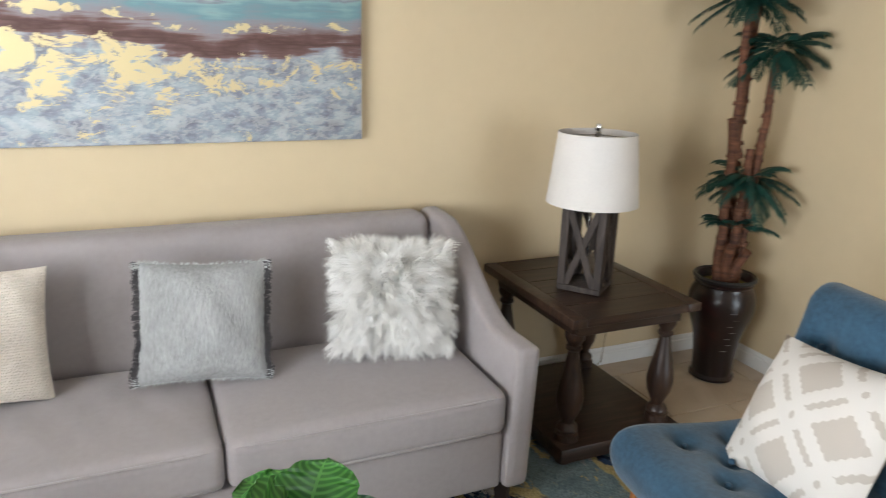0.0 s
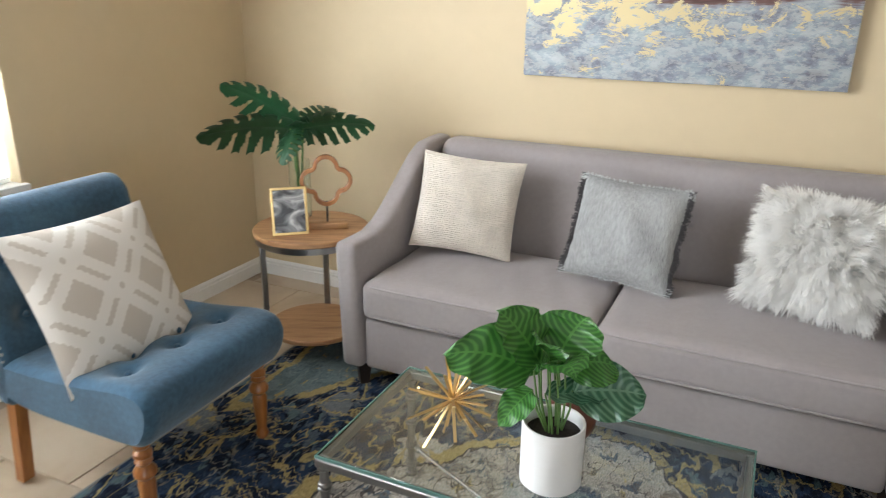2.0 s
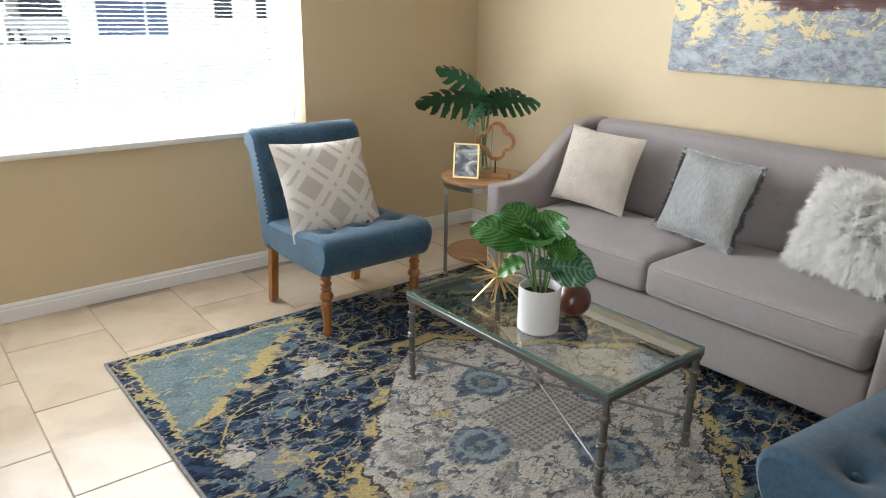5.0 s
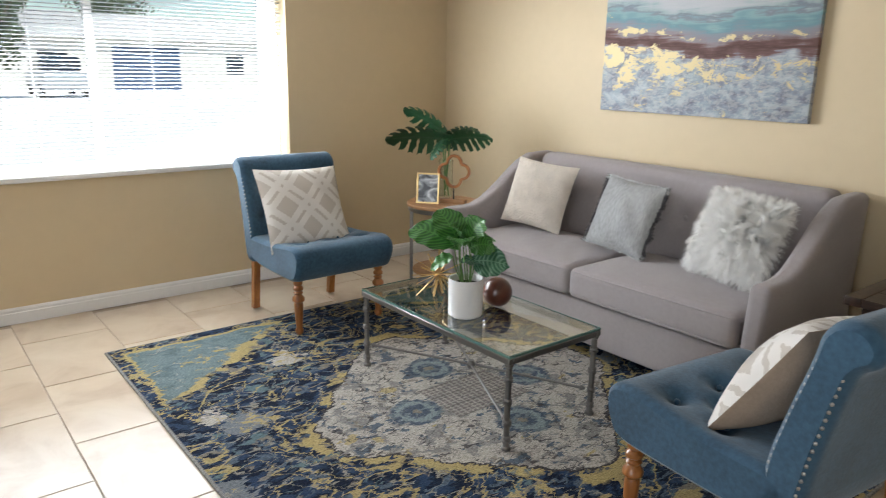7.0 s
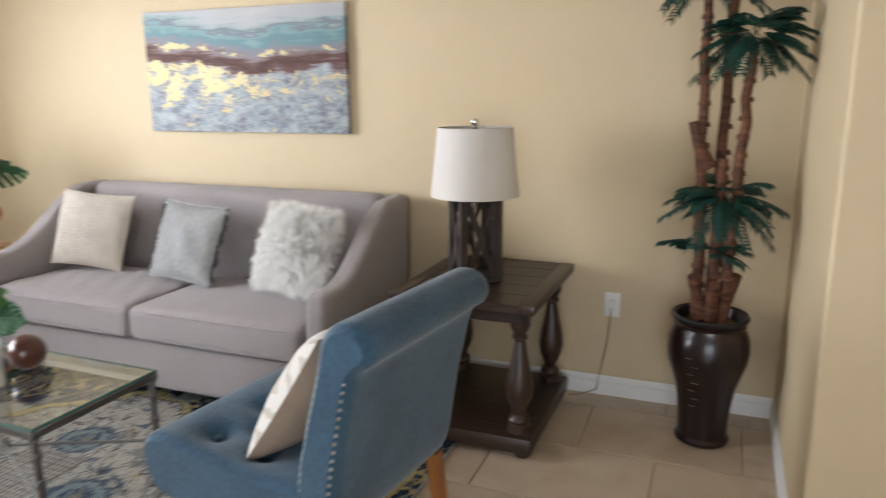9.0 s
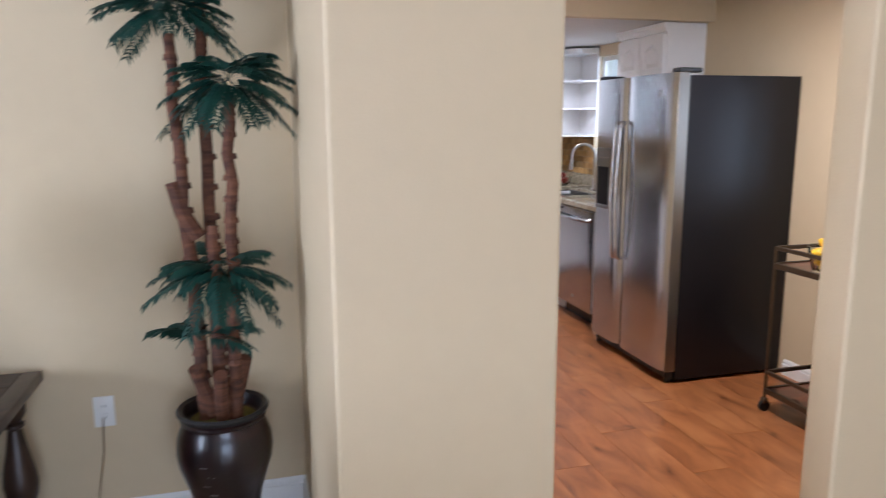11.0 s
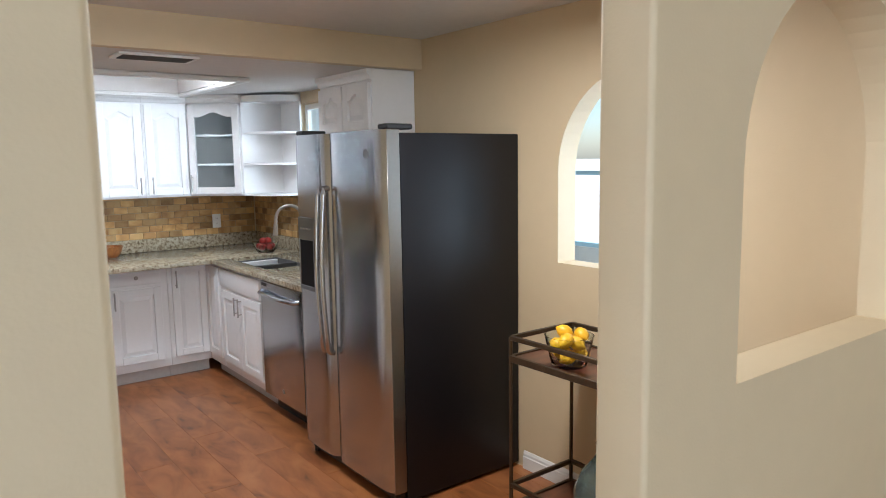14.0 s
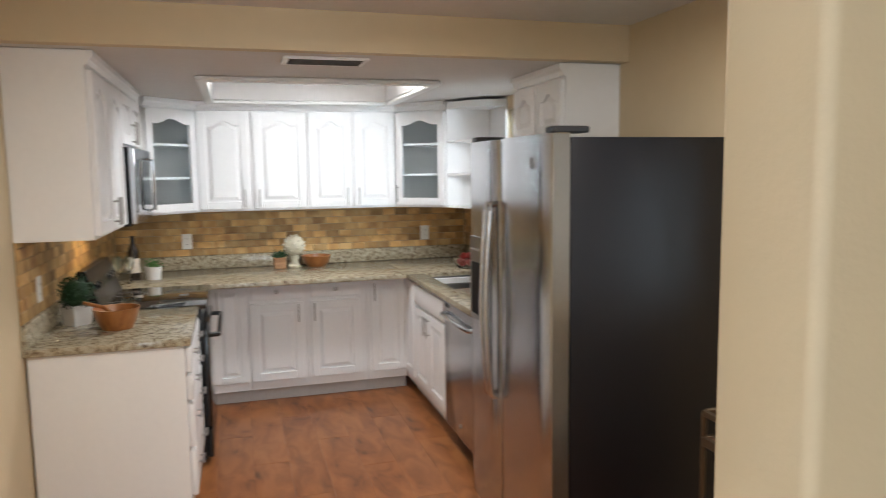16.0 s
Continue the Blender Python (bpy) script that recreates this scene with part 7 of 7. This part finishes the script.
hb = thing("herb_pot", pose(3.30, 6.42, CT), "small green herb in a white pot", "plant")
bm = BM(); lathe(bm, [(0, 0), (0.045, 0), (0.055, 0.09), (0.05, 0.09), (0.045, 0.075), (0, 0.075)], 24, cap=False); part("pot", bm, CERAMIC, hb, "white round pot")
bm = BM(); random.seed(3)
for k in range(160):
    d = Vector((random.gauss(0, 1), random.gauss(0, 1), abs(random.gauss(0, 1)))).normalized(); c = Vector((0, 0, 0.085)) + d * random.uniform(0.01, 0.065); s_ = Vector((random.gauss(0, 1), random.gauss(0, 1), random.gauss(0, 1))).normalized() * 0.012; t_ = d.cross(s_).normalized() * 0.007; quad(bm, [c - s_, c + t_, c + s_, c - t_])
tagged(part("leaves", bm, mat("herb_green", (0.06, 0.16, 0.03), 0.5, var=0.3, scale=30), hb, "bright green leaves"), kind="stuff")
outlet(pose(5.366, 6.858, 1.127)); outlet(pose(3.50, 6.858, 1.127), "white wall outlet cover in the tiled splashback"); outlet(pose(KW + 0.012, 4.72, 1.127, 0, 0, 90), "white wall outlet cover in the tiled splashback")

# bar cart
bc = thing("bar_cart", pose(5.235, 3.0, 0, 0, 0, RE), "antique bronze two-tier bar cart with wooden shelves", "bar cart"); cw, cd = 0.78, 0.38
for x in (0.0, cw):
    for y in (0.0, cd):
        bm = BM(); cyl(bm, (x, y, 0.065), (x, y, 0.87), 0.0085, seg=10); part("post", bm, BRONZE, bc)
        bm = BM(); cyl(bm, (x - 0.009, y, 0.03), (x + 0.009, y, 0.03), 0.03, seg=20); ck = part("caster", bm, BLACK, bc, "black caster wheel"); bm = BM(); box(bm, (x - 0.014, y - 0.014, 0.045), (x + 0.014, y + 0.014, 0.075), 0.003); part("fork", bm, BRONZE, ck)
for z, hh in ((0.86, 0.02), (0.205, 0.02), (0.765, 0.03), (0.10, 0.03)):
    for lo, hi in (((0, -0.008, z), (cw, 0.008, z + hh)), ((0, cd - 0.008, z), (cw, cd + 0.008, z + hh)), ((-0.008, 0.008, z), (0.008, cd - 0.008, z + hh)), ((cw - 0.008, 0.008, z), (cw + 0.008, cd - 0.008, z + hh))): bm = BM(); box(bm, lo, hi, 0.002); part("rail", bm, BRONZE, bc)
for z in (0.772, 0.107): bm = BM(); box(bm, (0.009, 0.009, z), (cw - 0.009, cd - 0.009, z + 0.016)); part("shelf", bm, BALLWOOD, bc, "dark reddish wooden shelf", smooth=False)
lb = bowl("lemon_bowl", pose(5.33, 2.755, 0.788), "clear footed glass bowl filled with lemons", 0.100, 0.125, GLASS, 0.7); lb.visible_shadow = False
LEM = mat("lemon_skin", (0.75, 0.42, 0.008), 0.4, var=0.06, scale=20, bump=0.3, bscale=200); random.seed(31)
for k, (x, y, z) in enumerate(((-0.04, -0.03, 0.055), (0.045, -0.035, 0.055), (0.0, 0.05, 0.055), (-0.055, 0.02, 0.11), (0.05, 0.03, 0.11), (0.0, -0.05, 0.12), (-0.01, 0.02, 0.165), (0.055, -0.03, 0.15), (-0.06, -0.035, 0.14))):
    bm = BM(); lathe(bm, [(0, -0.040), (0.005, -0.038), (0.010, -0.033), (0.023, -0.021), (0.0285, 0), (0.023, 0.021), (0.010, 0.032), (0.006, 0.037), (0, 0.039)], 18, cap=False); solid("lemon", bm, LEM, "ripe yellow lemon in the glass bowl", "fruit", "lemons", m=pose(5.33 + 0.82 * x, 2.755 + 0.82 * y, 0.786 + 0.84 * z, random.uniform(50, 120), random.uniform(-40, 40), random.uniform(0, 180)))
bm = BM(); lathe(bm, [(0, 0), (0.10, 0), (0.125, 0.03), (0.13, 0.12), (0.10, 0.20), (0.05, 0.26), (0.035, 0.29), (0.035, 0.32), (0.042, 0.33), (0.038, 0.33), (0.030, 0.32), (0.030, 0.29), (0.045, 0.255), (0.095, 0.195), (0.124, 0.12), (0.118, 0.03), (0, 0.008)], 28, cap=False); g = solid("glass_jug", bm, mat("smoky_green_glass", (0.45, 0.52, 0.48), 0.05, trans=0.9, var=0.0), "large smoky glass jug on the lower cart shelf", "jug", m=pose(5.45, 2.66, 0.124)); g.visible_shadow = False

# ---- sunroom and outdoors ----
w3 = thing("window_3", pose(8.5, 0, 0), "wide sunroom window with white frame and blinds", "window", kind="structure"); bm = BM()
for y in (1.2, 2.55, 3.9, 5.25, 6.6, 7.96): box(bm, (0.03, y, 0.75), (0.08, y + 0.04, 2.25))
for z in (0.75, 1.45, 2.21): box(bm, (0.03, 1.24, z), (0.08, 7.96, z + 0.04))
part("window_frame", bm, mat("pale_blue_trim", (0.36, 0.55, 0.66), 0.5, var=0.03), w3)
structure("ground", [((-400, -400, -0.4), (400, 400, -0.17))], ramp_mat("pale_concrete_ground", [(0.3, (0.68, 0.66, 0.63)), (0.7, (0.80, 0.78, 0.75))], 0.9, 1.5, 5), "pale sunlit concrete and street outside", "ground")
HW = mat("pale_stucco", (0.66, 0.64, 0.60), 0.9, var=0.05, scale=0.6); DARKW = mat("dark_window_glass", (0.02, 0.03, 0.045), 0.1, var=0.0)
hs = thing("house", pose(-42, 12.5, -0.17), "pale stucco house across the street", "house"); bm = BM(); box(bm, (-4, -9, 0), (0, 14, 2.9)); wl = part("wall", bm, HW, hs, smooth=False)
bm = BM(); prism(bm, [(-4.4, 2.9), (0.5, 2.9), (-2, 4.4)], 1, -9.4, 14.4); part("roof", bm, mat("pale_grey_shingles", (0.45, 0.44, 0.43), 0.9, var=0.15, scale=2), hs, smooth=False)
for y0, y1 in ((4.5, 5.6), (7.2, 8.0), (-6, -4.5)):
    bm = BM(); box(bm, (-0.05, y0, 1.0), (0.02, y1, 2.2)); part("window", bm, DARKW, hs, smooth=False)
bm = BM(); box(bm, (-0.05, -2.2, 0), (0.03, 1.6, 2.5)); part("garage_door", bm, mat("navy_garage_opening", (0.06, 0.09, 0.16), 0.6, var=0.1), hs, smooth=False)
van = thing("parked_van", pose(-36, 6.2, -0.17), "silver van parked in a driveway across the street", "van")
bm = BM(); rbox(bm, (-2.3, -0.95, 0.35), (2.3, 0.95, 1.15), 0.15, 4); vb = part("body", bm, mat("silver_car_paint", (0.45, 0.47, 0.50), 0.3, 0.4, var=0.03), van)
bm = BM(); rbox(bm, (-1.9, -0.85, 1.1), (1.6, 0.85, 1.85), 0.2, 4); part("cabin", bm, DARKW, van, "dark glazed cabin")
for x in (-1.4, 1.4):
    for y in (-0.9, 0.9): bm = BM(); cyl(bm, (x, y - 0.1, 0.33), (x, y + 0.1, 0.33), 0.33, seg=20); wh = part("wheel", bm, BLACK, van, "black tyre"); bm = BM(); cyl(bm, (x, y - 0.105, 0.33), (x, y + 0.105, 0.33), 0.18, seg=14); part("rim", bm, NICKEL, wh)
TRB = mat("tree_bark", (0.10, 0.07, 0.05), 0.9, var=0.3, scale=4, bump=0.5); LEAFM = mat("street_tree_foliage", (0.10, 0.14, 0.085), 0.7, var=0.35, scale=1.2)


def tree(x, y, h, r, seed):
    random.seed(seed); t = thing("street_tree", pose(x, y, -0.17), "leafy green street tree with an uneven crown", "tree"); bm = BM(); tube(bm, [(0, 0, 0), (0.05, 0.03, h * 0.3), (0.0, 0.1, h * 0.62)], 0.16, 9, 0.6)
    for k in range(5): a = k * 1.26; tube(bm, [(0, 0.05, h * 0.45), (math.cos(a) * r * 0.4, math.sin(a) * r * 0.4, h * 0.65), (math.cos(a) * r * 0.7, math.sin(a) * r * 0.7, h * 0.8)], 0.06, 6, 0.4)
    part("trunk", bm, TRB, t); vs, fs = [], []
    cl = [(Vector((random.gauss(0, .45) * r, random.gauss(0, .45) * r, h * 0.72 + random.gauss(0, 0.16) * h)), random.uniform(0.25, 0.5) * r) for _ in range(16)]
    for c, cr in cl:
        for _ in range(130):
            p = c + Vector((random.gauss(0, 1), random.gauss(0, 1), random.gauss(0, 0.8))).normalized() * cr * random.uniform(0.4, 1); s_ = Vector((random.gauss(0, 1), random.gauss(0, 1), random.gauss(0, 1))).normalized() * 0.14; u_ = s_.cross(Vector((random.gauss(0, 1), random.gauss(0, 1), 0.5))).normalized() * 0.08
            k = len(vs); vs += [p - s_, p + u_, p + s_, p - u_]; fs.append((k, k + 1, k + 2, k + 3))
    me = bpy.data.meshes.new("crown"); me.from_pydata(vs, [], fs); me.materials.append(LEAFM); o = new("crown", me); o.parent = t; o["kind"] = "stuff"


tree(-26, -6.0, 5.5, 2.2, 1); tree(-30, -9.5, 6.0, 2.6, 2); tree(-33, 3.2, 5.0, 1.6, 3); tree(-31, -2.6, 4.2, 1.3, 4); tree(-48, 12, 7, 3, 5)

# ---- pieces: floor tiles, boards, splashback ----
fl = thing("floor_tiles", pose(0, 0, 0), "beige travertine-look floor tiles in a running bond", "floor", kind="structure")
TLX, TLY = 0.637, 0.432


def piece_mesh(name, lo, hi, bev, material):
    bm = BM(); box(bm, lo, hi, bev); me = bpy.data.meshes.new(name); bm.to_mesh(me); bm.free(); me.materials.append(material); return me


def put(name, me, parent, x, y, z=0.0, rz=0.0):
    o = new(name, me); o.parent = parent; o.location = (x, y, z); o.rotation_euler[2] = rz; return o


_tile_cache = {}


def tile(x0, x1, y0, y1):
    key = (round(x1 - x0, 3), round(y1 - y0, 3))
    if key not in _tile_cache: _tile_cache[key] = piece_mesh("tile", (0.0025, 0.0025, -0.009), (key[0] - 0.0025, key[1] - 0.0025, 0.0), 0.0018, TILE)
    put("tile", _tile_cache[key], fl, x0, y0)


j = -4
while True:
    y0 = -0.38 + TLY * j; y1 = y0 + TLY
    if y0 > NY: break
    ylim = min(y1, NY); off = -1.101 if j % 2 == 0 else -0.783
    i = -2
    while True:
        x0 = off + TLX * i; x1 = x0 + TLX
        xe = LE if y1 <= SY + 0.01 else AX
        if x0 >= xe: break
        if x1 > WX: tile(max(x0, WX), min(x1, xe), y0, ylim) if ylim - y0 > 0.02 and min(x1, xe) - max(x0, WX) > 0.02 else None
        i += 1
    j += 1
bm = BM(); box(bm, (WX, LS, -0.009), (LE, -0.38 - 4 * TLY - 0.003, -0.001)); solid("floor_south", bm, TILE, "beige floor tiles in the far part of the room", "floor", kind="structure", smooth=False)

kf = thing("floor_boards", pose(0, 0, 0), "reddish cherry laminate floorboards with dark knots", "floor", kind="structure")
BW, BL = 0.194, 1.22; board = piece_mesh("board", (0.0004, 0.0006, -0.008), (BW - 0.0004, BL - 0.0006, 0.0), 0.0006, LAMINATE)
for i in range(15):
    y = SY - 0.2 - (i * 0.47) % BL
    while y < KN:
        x0 = KW - 0.05 + BW * i
        if y + BL > SY + 0.0:
            if y < SY: put("board", piece_mesh("board", (0.0004, SY - y, -0.008), (BW - 0.0004, BL - 0.0006, 0.0), 0.0006, LAMINATE), kf, x0, y)
            elif y + BL > KN: put("board", piece_mesh("board", (0.0004, 0.0006, -0.008), (BW - 0.0004, KN - y, 0.0), 0.0006, LAMINATE), kf, x0, y)
            else: put("board", board, kf, x0, y)
        y += BL
bm = BM(); prism(bm, [(SY - 0.03, 0.0), (SY - 0.022, 0.007), (SY + 0.012, 0.007), (SY + 0.02, 0.0)], 0, 3.40, 4.275); solid("threshold_strip", bm, LAMINATE, "cherry threshold strip between tile and laminate", "trim", kind="structure", smooth=False)


def splash(name, m, width, label, skip=None):
    t = thing(name, m, label, "wall tiles", kind="structure"); bm = BM(); box(bm, (0, -0.004, 1.015), (width, 0, UZ)); part("mortar", bm, MORTAR, t, smooth=False)
    bw, bh = 0.1035, 0.0535; cache = {}
    for r in range(8):
        z = 1.0165 + bh * r; h = min(bh - 0.003, UZ - z - 0.001)
        if h < 0.01: break
        x = -0.5 * bw * (r % 2)
        while x < width - 0.012:
            a, b_ = max(x, 0.0), min(x + bw - 0.003, width); key = (round(b_ - a, 3), round(h, 3))
            if b_ - a > 0.015:
                if key not in cache: cache[key] = piece_mesh("brick_tile", (0, -0.010, 0), (key[0], -0.002, key[1]), 0.002, STONE)
                o = put("brick_tile", cache[key], t, a, 0, z); o.location.y = random.uniform(-0.001, 0.0006)
            x += bw


random.seed(2)
splash("splashback", pose(KW + 0.02, KN - 0.001, 0), KE - KW - 0.04, "tumbled golden brown brick tile splashback")
splash("splashback", pose(KE - 0.001, KN - 0.012, 0, 0, 0, RE), 0.92, "tumbled golden brown brick tile splashback by the sink")
splash("splashback", pose(KW + 0.001, 4.44, 0, 0, 0, RW), 2.41, "tumbled golden brown brick tile splashback behind the stove")
